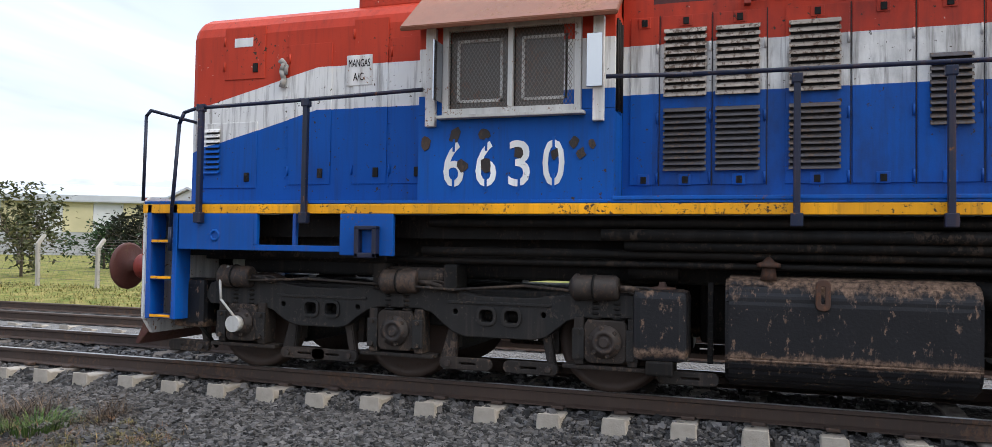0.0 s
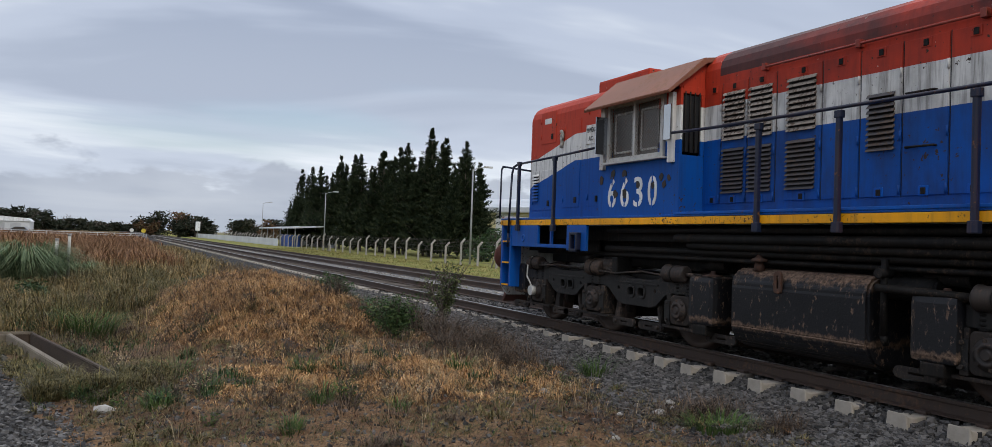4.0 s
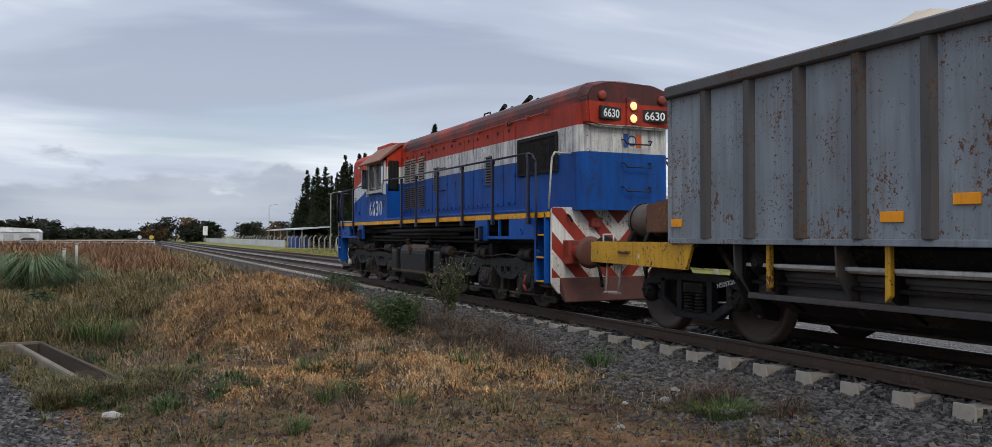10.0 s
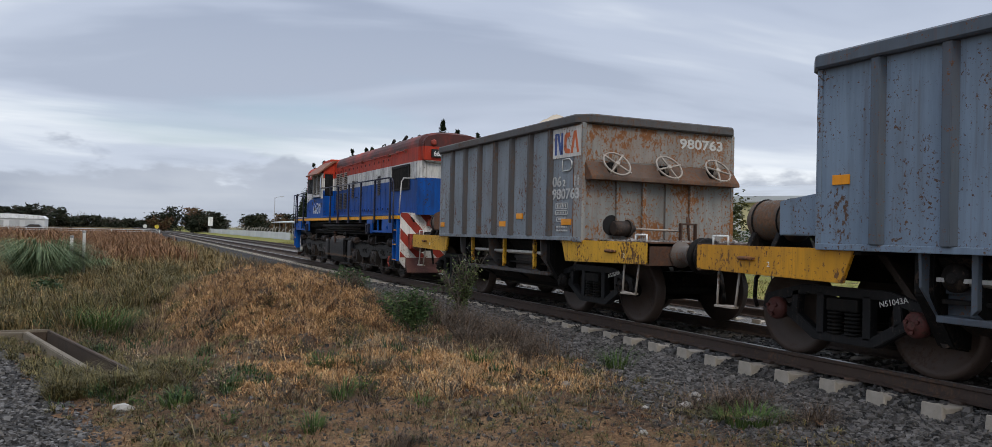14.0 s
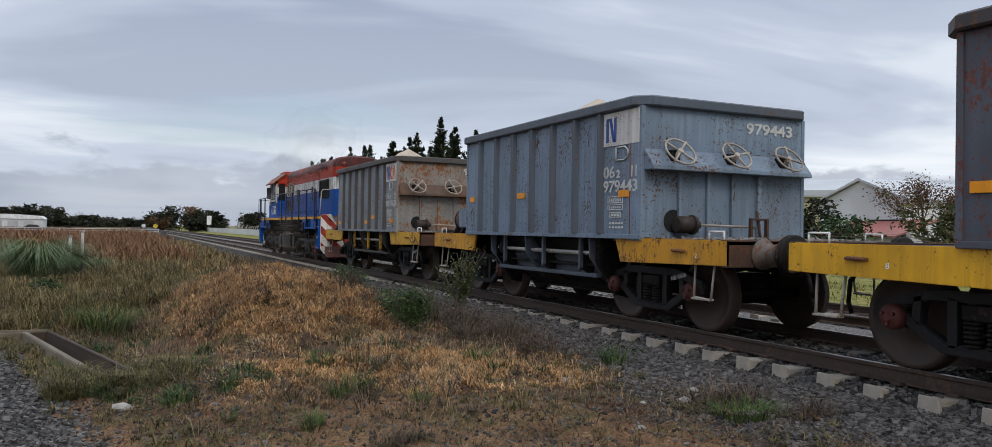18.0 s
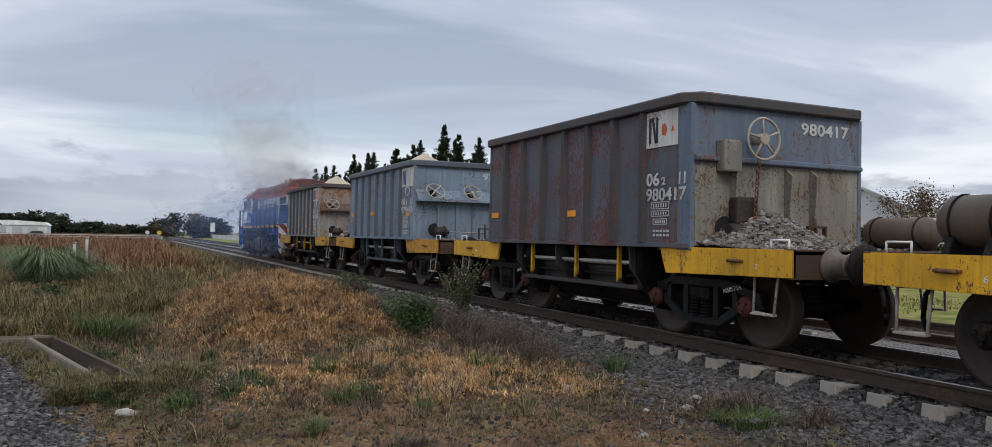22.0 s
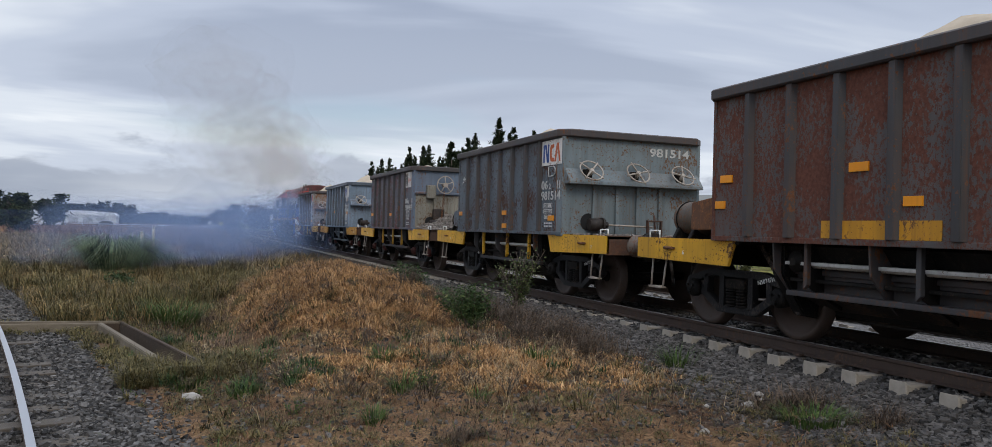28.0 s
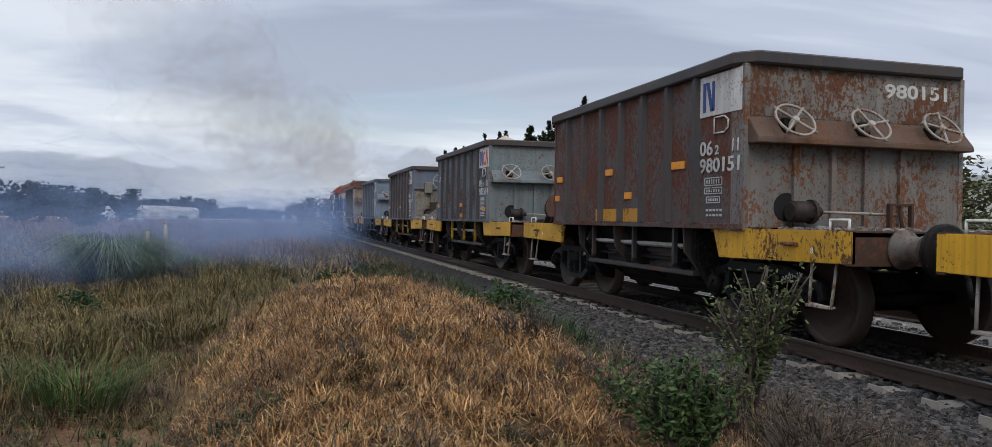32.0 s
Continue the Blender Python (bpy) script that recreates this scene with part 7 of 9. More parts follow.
ground = tagged(new("ground", mesh_of("ground", gv, gf, soil(), True)), "uneven trackside soil with gravel, litter and dry grass", kind="structure")

# ---- tracks ----


def rail_profile(top):
    return [(-0.07, top - 0.165), (0.07, top - 0.165), (0.07, top - 0.155), (0.012, top - 0.135), (0.012, top - 0.045), (0.035, top - 0.035), (0.036, top - 0.006), (0.03, top), (-0.03, top), (-0.036, top - 0.006), (-0.035, top - 0.035), (-0.012, top - 0.045), (-0.012, top - 0.135), (-0.07, top - 0.155)]


def rail(parent, line, top, cap, cap_mat):
    """A rail along a line of (x, y), with the worn running face as a thin strip of its own."""
    bm = bmesh.new()
    rows = []
    for k, (x, y) in enumerate(line):
        a, b = line[max(k - 1, 0)], line[min(k + 1, len(line) - 1)]
        d = Vector((b[0] - a[0], b[1] - a[1], 0)).normalized()
        rows.append([bm.verts.new((x + d.y * u, y - d.x * u, v)) for u, v in rail_profile(top)])
    for a, b in zip(rows, rows[1:]):
        for i in range(len(a)):
            j = (i + 1) % len(a)
            bm.faces.new((a[i], a[j], b[j], b[i]))
    bm.faces.new(rows[0]), bm.faces.new(rows[-1][::-1])
    bmesh.ops.recalc_face_normals(bm, faces=bm.faces)
    r = part("rail", bm, RAIL, parent)
    bm = bmesh.new()
    rows = []
    for k, (x, y) in enumerate(line):
        a, b = line[max(k - 1, 0)], line[min(k + 1, len(line) - 1)]
        d = Vector((b[0] - a[0], b[1] - a[1], 0)).normalized()
        rows.append([bm.verts.new((x + d.y * u, y - d.x * u, top + h)) for u, h in ((-cap, 0.0006), (-cap * 0.9, 0.002), (cap * 0.9, 0.002), (cap, 0.0006))])
    for a, b in zip(rows, rows[1:]):
        for i in range(3):
            bm.faces.new((a[i], b[i], b[i + 1], a[i + 1]))
    bmesh.ops.recalc_face_normals(bm, faces=bm.faces)
    part("running_face", bm, cap_mat, r)
    return r


def sleeper_bm():
    bm = prism([(-1.35, -0.13), (-1.35, -0.40), (1.35, -0.40), (1.35, -0.13), (1.30, 0.005 - 0.175 + 0.0), (0.55, -0.185), (0.35, -0.205), (-0.35, -0.205), (-0.55, -0.185), (-1.30, -0.17)], "y", -0.125, 0.125)
    for v in bm.verts:
        if v.co.z > -0.3:
            v.co.y *= 0.84
    bmesh.ops.bevel(bm, geom=[e for e in bm.edges if max(v.co.z for v in e.verts) > -0.3], offset=0.012, segments=1, affect="EDGES")
    return bm


rnd = random.Random(11)
straight = [(0.0, -40.0), (0.0, 0.0), (0.0, 60.0), (0.0, 700.0)]
main_track = root("main_track", "railway track on concrete sleepers and grey ballast", "track", kind="structure")
for x in (-0.872, 0.872):
    rail(main_track, [(x, y) for _, y in straight], 0.0, 0.031, RAILTOP)
second_track = root("second_track", "parallel railway track with rust-brown rails", "track", kind="structure")
for x in (3.95 - 0.872, 3.95 + 0.872):
    rail(second_track, [(x, y) for _, y in straight], -0.02, 0.03, RAIL)
one = part("sleeper", sleeper_bm(), SLEEPER, main_track)
one.matrix_basis = pose(0, 0.0, 0, 0, 0, 0)
clip_bm = box((-0.14, -0.06, -0.175), (-0.06, 0.06, -0.14), 0.01)
box((0.06, -0.06, -0.175), (0.14, 0.06, -0.14), 0.01, clip_bm)
clip = part("rail_clip", clip_bm, RAIL, main_track)
clip.location = (-0.872, 0, 0)
for k in range(-12, 230):
    if k:
        again(one, main_track, pose(rnd.uniform(-0.02, 0.02), 0.6 * k + rnd.uniform(-0.012, 0.012), rnd.uniform(-0.012, 0.006), 0, 0, rnd.uniform(-0.6, 0.6)))
        if -12 < k < 30:
            again(clip, main_track, pose(-0.872, 0.6 * k, 0))
for k in range(0, 130):
    again(one, second_track, pose(3.95 + rnd.uniform(-0.03, 0.03), 0.6 * k + 5.2, -0.035 + rnd.uniform(-0.015, 0.01), 0, 0, rnd.uniform(-0.8, 0.8)))
siding = root("siding", "old curved siding with a bright worn rail", "track", kind="structure")
curve = [(siding_x(y), y) for y in np.arange(-6.0, 62.0, 1.0)]
rail(siding, curve, -0.335, 0.032, SHINY)
rail(siding, [(siding_x(y) - 1.70, y - 0.35) for y in np.arange(-6.0, 62.0, 1.0)], -0.335, 0.032, SHINY)
WOOD = mineral("old_sleeper_wood", (0.055, 0.045, 0.036), (0.125, 0.105, 0.085), 12)
tie = part("timber_sleeper", box((-1.3, -0.11, -0.60), (1.3, 0.11, -0.435), 0.012), WOOD, siding)
for k in range(70):
    y = -4.0 + 0.62 * k
    turn = math.degrees(math.atan(0.2 + 0.0044 * y))
    m = pose(siding_x(y) - 0.85, y - 0.17, rnd.uniform(-0.04, -0.008), 0, 0, turn + rnd.uniform(-1.5, 1.5))
    if k:
        again(tie, siding, m)
    else:
        tie.matrix_basis = m

# open drain: two concrete walls
drain = root("drain", "open concrete drain with mossy kerbs", "drain", kind="structure")


def along(line, offset):
    out = []
    for k, p in enumerate(line):
        a, b = line[max(k - 1, 0)], line[min(k + 1, len(line) - 1)]
        d = Vector((b[0] - a[0], b[1] - a[1])).normalized()
        out.append((p[0] - d.y * offset, p[1] + d.x * offset))
    return out


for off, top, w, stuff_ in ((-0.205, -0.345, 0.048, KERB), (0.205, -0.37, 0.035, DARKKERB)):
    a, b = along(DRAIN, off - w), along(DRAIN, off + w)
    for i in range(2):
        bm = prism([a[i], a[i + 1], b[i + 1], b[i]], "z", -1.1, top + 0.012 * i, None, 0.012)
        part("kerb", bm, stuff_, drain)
a, b = along(DRAIN, 0.17), along(DRAIN, 0.245)
for i in range(2):
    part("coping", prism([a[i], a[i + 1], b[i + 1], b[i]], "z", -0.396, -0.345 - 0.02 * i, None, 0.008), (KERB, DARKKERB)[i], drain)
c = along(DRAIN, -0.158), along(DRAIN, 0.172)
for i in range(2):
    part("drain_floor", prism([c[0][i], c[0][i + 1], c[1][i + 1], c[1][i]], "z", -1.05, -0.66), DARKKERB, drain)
for k in range(4):
    part("timber_plank", box((-12.6, 9.0 + 0.14 * k, -0.42), (-10.9, 9.1 + 0.14 * k, -0.37 - 0.008 * (k % 2)), 0.01), WOOD, drain)

wing = root("culvert_wing", "dark sloping concrete wing wall of a culvert", "wall", kind="structure")
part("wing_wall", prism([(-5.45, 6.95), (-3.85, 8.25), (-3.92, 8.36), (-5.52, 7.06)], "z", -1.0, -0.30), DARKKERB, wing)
for v in wing.children[0].data.vertices:
    if v.co.z > -0.5:
        v.co.z = -0.44 + 0.12 * (v.co.x + 5.5)

# ---- loose stones ----


def on_ground(x, y, lift=0.0):
    return np.stack([x, y, height(x, y) + lift], 1)


def shoulder(r, n):
    x = -3.15 + 1.95 * r.rand(n) ** 0.8 + 0.25 * r.randn(n) * (r.rand(n) < 0.3)
    return on_ground(x, r.uniform(-7.5, 17, n) * np.where(r.rand(n) < 0.35, 0.5, 1), 0.006)


def inner(r, n):
    return on_ground(r.uniform(-1.3, 2.5, n), r.uniform(-7, 16, n), 0.004)


def old_bed(r, n):
    y = -1.0 + 27.0 * r.rand(n) ** 1.5
    return on_ground(siding_x(y) + r.uniform(-2.6, 1.15, n), y, 0.004)


def scattered(r, n):
    return on_ground(r.uniform(-9, -2.6, n), r.uniform(-0.5, 6, n), 0.003)


for name, n, where, lo, hi, label, seed in (("ballast", 60000, shoulder, 0.012, 0.036, "sharp grey ballast stones on the track shoulder", 1), ("track_ballast", 9000, inner, 0.02, 0.048, "dark ballast stones between the rails", 2), ("siding_gravel", 34000, old_bed, 0.012, 0.032, "grey gravel round the old siding", 3), ("loose_stones", 7000, scattered, 0.006, 0.028, "small stones scattered on bare soil", 4)):
    v, f = pebbles(n, where, lo, hi, seed, 0.95)
    tagged(new(name, mesh_of(name, v, f, OLDSTONE if name == "siding_gravel" else STONES)), label, "stones", kind="stuff")
RUBBLE = mineral("pale_rubble", (0.25, 0.235, 0.21), (0.42, 0.40, 0.37), 10)
for k, (x, y, s) in enumerate(((-2.86, 1.60, 0.085), (-3.27, 1.75, 0.05), (-3.5, 2.9, 0.06), (-8.06, 3.42, 0.085), (-3.0, 1.05, 0.045), (-4.9, 3.3, 0.07), (-2.55, 1.85, 0.06), (-3.9, 0.9, 0.04), (-2.62, 1.7, 0.04))):
    bm = bmesh.new()
    bmesh.ops.create_icosphere(bm, subdivisions=1, radius=s)
    for v in bm.verts:
        v.co = Vector((v.co.x * 1.25, v.co.y * 0.8, v.co.z * 0.7)) * (1 + 0.45 * noise.noise(v.co * 9 + Vector((k * 3.1, 0, 0))))
    ob = part("rubble_stone", bm, RUBBLE)
    ob.matrix_basis = pose(x, y, float(height(x, y)) + s * 0.28, 10 * k, 0, 50 * k)
    tagged(ob, "pale lump of broken concrete on the soil", "stone", "rubble by the track")

# ---- grass and weeds ----


def leafy(name, lo, hi, third=None, rough=0.75, shine=0.25, clump=9.0):
    """Blades and leaves: each one its own tone between two or three colours, with shade between clumps painted in."""
    n = Nodes(name)
    stops = [(0.0, lo), (0.55, hi)] + ([(1.0, third)] if third else [])
    c = n.ramp(n.island(), *stops)
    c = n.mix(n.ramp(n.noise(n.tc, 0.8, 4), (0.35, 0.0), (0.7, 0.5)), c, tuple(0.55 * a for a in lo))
    # Dark noise patches put the missing self-shadow between tufts into the colour.
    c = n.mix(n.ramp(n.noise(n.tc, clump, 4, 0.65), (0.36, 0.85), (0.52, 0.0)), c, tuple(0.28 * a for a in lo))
    n.b.inputs["Specular IOR Level"].default_value = shine
    return n.done(c, rough)


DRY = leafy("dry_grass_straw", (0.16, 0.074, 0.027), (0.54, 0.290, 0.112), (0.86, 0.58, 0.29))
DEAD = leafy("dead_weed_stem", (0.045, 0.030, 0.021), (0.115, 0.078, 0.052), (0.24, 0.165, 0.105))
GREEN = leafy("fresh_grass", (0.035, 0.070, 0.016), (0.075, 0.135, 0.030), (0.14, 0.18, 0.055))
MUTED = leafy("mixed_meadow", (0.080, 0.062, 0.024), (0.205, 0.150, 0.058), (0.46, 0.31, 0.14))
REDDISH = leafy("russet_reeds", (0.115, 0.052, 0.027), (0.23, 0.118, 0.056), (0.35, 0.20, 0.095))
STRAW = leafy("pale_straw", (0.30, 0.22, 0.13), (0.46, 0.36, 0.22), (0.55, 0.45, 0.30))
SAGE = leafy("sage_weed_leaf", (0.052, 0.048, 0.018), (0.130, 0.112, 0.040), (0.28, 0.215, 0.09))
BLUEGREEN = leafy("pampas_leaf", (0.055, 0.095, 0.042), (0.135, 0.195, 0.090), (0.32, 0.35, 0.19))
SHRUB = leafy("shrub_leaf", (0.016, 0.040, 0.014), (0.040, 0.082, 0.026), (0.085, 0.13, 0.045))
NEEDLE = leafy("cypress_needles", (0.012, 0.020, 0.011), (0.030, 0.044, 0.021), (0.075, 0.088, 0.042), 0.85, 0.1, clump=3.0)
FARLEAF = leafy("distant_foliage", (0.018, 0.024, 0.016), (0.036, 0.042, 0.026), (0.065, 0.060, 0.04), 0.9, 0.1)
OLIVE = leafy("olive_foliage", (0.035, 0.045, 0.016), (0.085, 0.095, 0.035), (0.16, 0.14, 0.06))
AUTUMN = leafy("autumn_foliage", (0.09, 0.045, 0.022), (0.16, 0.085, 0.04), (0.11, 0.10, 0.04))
BARK = mineral("bark", (0.055, 0.042, 0.032), (0.12, 0.095, 0.075), 9)


def blades(base, length, width, lean, seed, droop=0.5, swirl=None, angle=None):
    """Arched three-piece blades from base points; lean: 0 upright to 1 lying."""
    r = np.random.RandomState(seed)
    n = len(base)
    a = r.rand(n) * 2 * np.pi if swirl is None else 3.5 * lumps(base[:, 0], base[:, 1], swirl, seed) + 1.1 * r.randn(n)
    if angle is not None:
        a = angle
    l = np.asarray(length) * (0.6 + 0.7 * r.rand(n))
    k = np.clip(np.asarray(lean) * (0.5 + r.rand(n)), 0.02, 1.4)
    out = np.stack([np.cos(a), np.sin(a), np.zeros(n)], 1)
    across = np.stack([-np.sin(a), np.cos(a), np.zeros(n)], 1)
    up = np.array([0, 0, 1.0])
    mid = base + out * (l * 0.5 * np.sin(k))[:, None] + up * (l * 0.55 * np.cos(k))[:, None]
    tip = mid + out * (l * 0.5 * np.sin(k + droop))[:, None] + up * (l * 0.5 * np.cos(k + droop))[:, None]
    w = (np.asarray(width) * (0.6 + 0.8 * r.rand(n)))[:, None] * across
    verts = np.stack([base - w, base + w, mid + 0.7 * w, mid - 0.7 * w, tip], 1).reshape(-1, 3)
    tri = np.array(((0, 1, 2), (0, 2, 3), (3, 2, 4)))
    return verts, (tri[None] + 5 * np.arange(n)[:, None, None]).reshape(-1, 3)


def meadow(name, label, mat_, x, y, length, width, lean, seed, droop=0.5, sink=0.02, swirl=None):
    v, f = blades(on_ground(x, y, -sink), length, width, lean, seed, droop, swirl)
    return tagged(new(name, mesh_of(name, v, f, mat_)), label, "grass", kind="stuff")


def drawn(seed, n, x0, x1, y0, y1, weight):
    """Points in a rectangle kept by a weight from 0 to 1."""
    r = np.random.RandomState(seed)
    x, y = r.uniform(x0, x1, n), r.uniform(y0, y1, n)
    keep = r.rand(n) < weight(x, y)
    return x[keep], y[keep]


def verge(x, y):
    """1 on the overgrown strip between the siding and the ballast, off the drain."""
    return (x > siding_x(y) + 1.3 - 0.25 * (y > 9)) * (x < -2.75 + 0.35 * lumps(x, y, 0.7, 5.0)) * (to_line(x, y, DRAIN) > 0.36)


def bare(x, y):
    """1 where the soil near the crossing is trodden bare."""
    return np.clip((3.4 + 0.7 * lumps(x, y, 0.9, 7.0) - y) / 1.4, 0, 1)


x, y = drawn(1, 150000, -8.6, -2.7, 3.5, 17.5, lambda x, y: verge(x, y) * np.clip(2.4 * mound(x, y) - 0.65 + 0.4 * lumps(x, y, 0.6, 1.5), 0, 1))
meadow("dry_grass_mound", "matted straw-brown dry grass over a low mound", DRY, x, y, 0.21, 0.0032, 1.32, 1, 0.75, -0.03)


def tussocks(name, label, mat_, seed, cx, cy, per, r, length, width, lean, droop):
    """Blades that arch outwards from many small uneven hummocks."""
    rs = np.random.RandomState(seed)
    k = np.repeat(np.arange(len(cx)), per)
    a = rs.rand(len(k)) * 6.283
    size = (0.55 + 0.9 * rs.rand(len(cx)))[k]
    d = r * size * np.sqrt(rs.rand(len(k)))
    x, y = cx[k] + d * np.cos(a), cy[k] + d * np.sin(a)
    base = on_ground(x, y, 0.0)
    base[:, 2] += 0.8 * (r * size - d)
    v, f = blades(base, length * size, width, lean, seed, droop, None, a + 0.7 * rs.randn(len(k)))
    return tagged(new(name, mesh_of(name, v, f, mat_)), label, "grass", kind="stuff")


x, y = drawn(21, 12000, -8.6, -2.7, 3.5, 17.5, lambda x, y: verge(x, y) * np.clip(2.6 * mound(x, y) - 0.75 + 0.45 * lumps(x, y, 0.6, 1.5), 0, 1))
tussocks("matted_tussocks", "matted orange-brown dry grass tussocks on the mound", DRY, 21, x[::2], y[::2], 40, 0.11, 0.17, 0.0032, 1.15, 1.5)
tussocks("dark_thatch", "dark rotting thatch within the dry grass", DEAD, 31, x[::5] + 0.06, y[::5], 26, 0.10, 0.20, 0.004, 0.9, 1.0)
x, y = drawn(22, 5000, -7.5, -2.4, 2.6, 7.0, lambda x, y: verge(x, y) * np.clip(1.6 * np.exp(-((x + 4.9) / 1.5) ** 2 - ((y - 3.9) / 0.8) ** 2) + 0.8 * np.exp(-((x + 3.2) / 0.6) ** 2 - ((y - 3.8) / 1.0) ** 2) - 0.2 + 0.5 * lumps(x, y, 0.5, 3.3), 0, 1))
tussocks("tan_tussocks", "low tan dry grass tussocks before the mound", DRY, 22, x, y, 26, 0.06, 0.11, 0.004, 1.0, 1.2)
x, y = drawn(23, 5200, -9.0, -2.4, 2.2, 17.0, lambda x, y: verge(x, y) * np.clip(0.9 * lumps(x, y, 1.2, 0.9) - 0.4 * mound(x, y), 0, 1) * (1 - 0.8 * bare(x, y)))
tussocks("brown_tussocks", "dark brown dead weed tussocks", DEAD, 23, x, y, 26, 0.09, 0.19, 0.0035, 0.8, 1.0)
x, y = drawn(24, 4200, -9.3, -2.6, 1.6, 18.0, lambda x, y: (x > siding_x(y) + 0.9) * (to_line(x, y, DRAIN) > 0.36) * np.clip(1.1 * lumps(x, y, 0.9, 7.4) - 0.25, 0, 1))
tussocks("green_tussocks", "dull green weed tussocks among dry grass", SAGE, 24, x, y, 26, 0.06, 0.12, 0.0055, 0.7, 1.0)
x, y = drawn(27, 3200, -11.5, -7.0, 1.5, 10.5, lambda x, y: (to_line(x, y, DRAIN) > 0.27) * (to_line(x, y, DRAIN) < 0.7) * 0.55)
tussocks("kerb_weeds", "green and brown weeds along the drain kerb", SAGE, 27, x, y, 26, 0.05, 0.13, 0.0045, 0.75, 1.0)
x, y = drawn(25, 1600, -16.0, -6.4, 9.5, 27.0, lambda x, y: (x > siding_x(y) + 0.75) * (to_line(x, y, DRAIN) > 0.4) * np.clip(0.35 + 0.9 * lumps(x, y, 1.6, 4.2) - mound(x, y), 0, 1))
tussocks("meadow_tussocks", "grey-green rough grass tussocks in the meadow", SAGE, 25, x, y, 40, 0.16, 0.42, 0.007, 0.55, 0.9)
x, y = drawn(26, 1300, -14.0, -6.0, 9.5, 24.0, lambda x, y: (x > siding_x(y) + 0.75) * (to_line(x, y, DRAIN) > 0.4) * np.clip(0.2 + 0.9 * lumps(x, y, 1.4, 9.2) - mound(x, y), 0, 1))
tussocks("pale_tussocks", "tan seeding grass tussocks in the meadow", MUTED, 26, x, y, 34, 0.14, 0.36, 0.006, 0.55, 0.8)
# rank growth: dark stalks and green patches that break up the verge
x, y = drawn(41, 2600, -9.2, -2.5, 3.2, 12.0, lambda x, y: verge(x, y) * np.clip(1.1 * lumps(x, y, 0.8, 2.9) - 0.15 - 0.9 * mound(x, y), 0, 1))
tussocks("rank_weeds", "dark olive rank weeds between the dry patches", SHRUB, 41, x, y, 22, 0.07, 0.14, 0.006, 0.6, 0.9)
x, y = drawn(42, 5200, -8.6, -2.4, 1.5, 12.5, lambda x, y: verge(x, y) * np.clip(0.8 * lumps(x, y, 0.5, 1.7) + 0.15 - 0.6 * mound(x, y), 0, 1))
meadow("seed_stalks", "thin pale stalks with dry seed heads", STRAW, x, y, 0.24, 0.0024, 0.35, 42, 0.5)
x, y = drawn(43, 9000, -8.4, -2.4, -0.6, 5.2, lambda x, y: (x > siding_x(y) + 1.1) * np.clip(0.55 + 0.6 * lumps(x, y, 0.35, 4.4), 0, 1))
meadow("straw_litter", "broken straw and stalks lying on the soil", MUTED, x, y, 0.10, 0.0030, 1.45, 43, 0.12, -0.012)
x, y = drawn(44, 5000, -8.4, -2.4, -0.6, 5.2, lambda x, y: (x > siding_x(y) + 1.1) * np.clip(0.35 + 0.8 * lumps(x, y, 0.4, 8.4), 0, 1))
meadow("dark_litter", "dark rotting stalks lying on the soil", DEAD, x, y, 0.13, 0.0040, 1.45, 44, 0.12, -0.01)
x, y = drawn(45, 900, -4.2, -2.7, 11.0, 27.0, lambda x, y: np.clip(0.5 + lumps(x, y, 1.0, 3.1), 0, 1))
tussocks("bank_weeds", "dark green weeds on the bank beside the ballast", SHRUB, 45, x, y, 40, 0.16, 0.30, 0.008, 0.6, 0.8)
x, y = drawn(46, 420, -8.7, -7.4, 4.2, 5.4, lambda x, y: 0.8 + 0 * x)
tussocks("drain_mouth_weeds", "brown and green weeds closing the mouth of the drain", SAGE, 46, x, y, 30, 0.07, 0.20, 0.0045, 0.6, 0.9)
x, y = drawn(28, 1500, -8.6, -2.4, -0.6, 4.2, lambda x, y: (x > siding_x(y) + 1.2) * np.clip(0.45 + 0.9 * lumps(x, y, 0.55, 5.2), 0, 1))
tussocks("trodden_mat", "trodden low mat of dry and green grass", SAGE, 28, x, y, 24, 0.06, 0.07, 0.0035, 1.1, 1.0)
x, y = drawn(29, 1100, -8.6, -2.4, -0.6, 4.2, lambda x, y: (x > siding_x(y) + 1.2) * np.clip(0.3 + 0.9 * lumps(x, y, 0.5, 1.2), 0, 1))
tussocks("trodden_straw", "trodden tan grass remains on bare soil", REDDISH, 29, x, y, 18, 0.06, 0.08, 0.003, 1.15, 1.0)
for k, (cx, cy, r_, n_, l_) in enumerate(((-2.55, 1.35, 0.42, 900, 0.30), (-6.0, 1.25, 0.20, 500, 0.16), (-2.3, 0.5, 0.25, 400, 0.25), (-5.1, 1.9, 0.16, 260, 0.14))):
    rs = np.random.RandomState(900 + k)
    x, y = cx + r_ * rs.randn(n_) * 0.6, cy + r_ * rs.randn(n_) * 0.4
    v, f = blades(on_ground(x, y, 0.01) + np.array([0, 0, 1.0]) * (0.12 * r_ * rs.rand(n_))[:, None], l_, 0.0025, 1.25, 900 + k, 0.15)
    tagged(new("twig_pile", mesh_of("twig_pile", v, f, DEAD)), "small dark pile of dead twigs on the ground", "twigs", kind="stuff")
x, y = drawn(2, 16000, -8.0, -2.5, 1.4, 8.0, lambda x, y: verge(x, y) * np.clip(-0.15 + 0.8 * lumps(x, y, 0.75, 3.3), 0, 1) * (1 - bare(x, y)))
meadow("dry_grass", "short tan dry grass in patches", DRY, x, y, 0.14, 0.0038, 1.15, 2, 1.0, 0.0, 0.3)
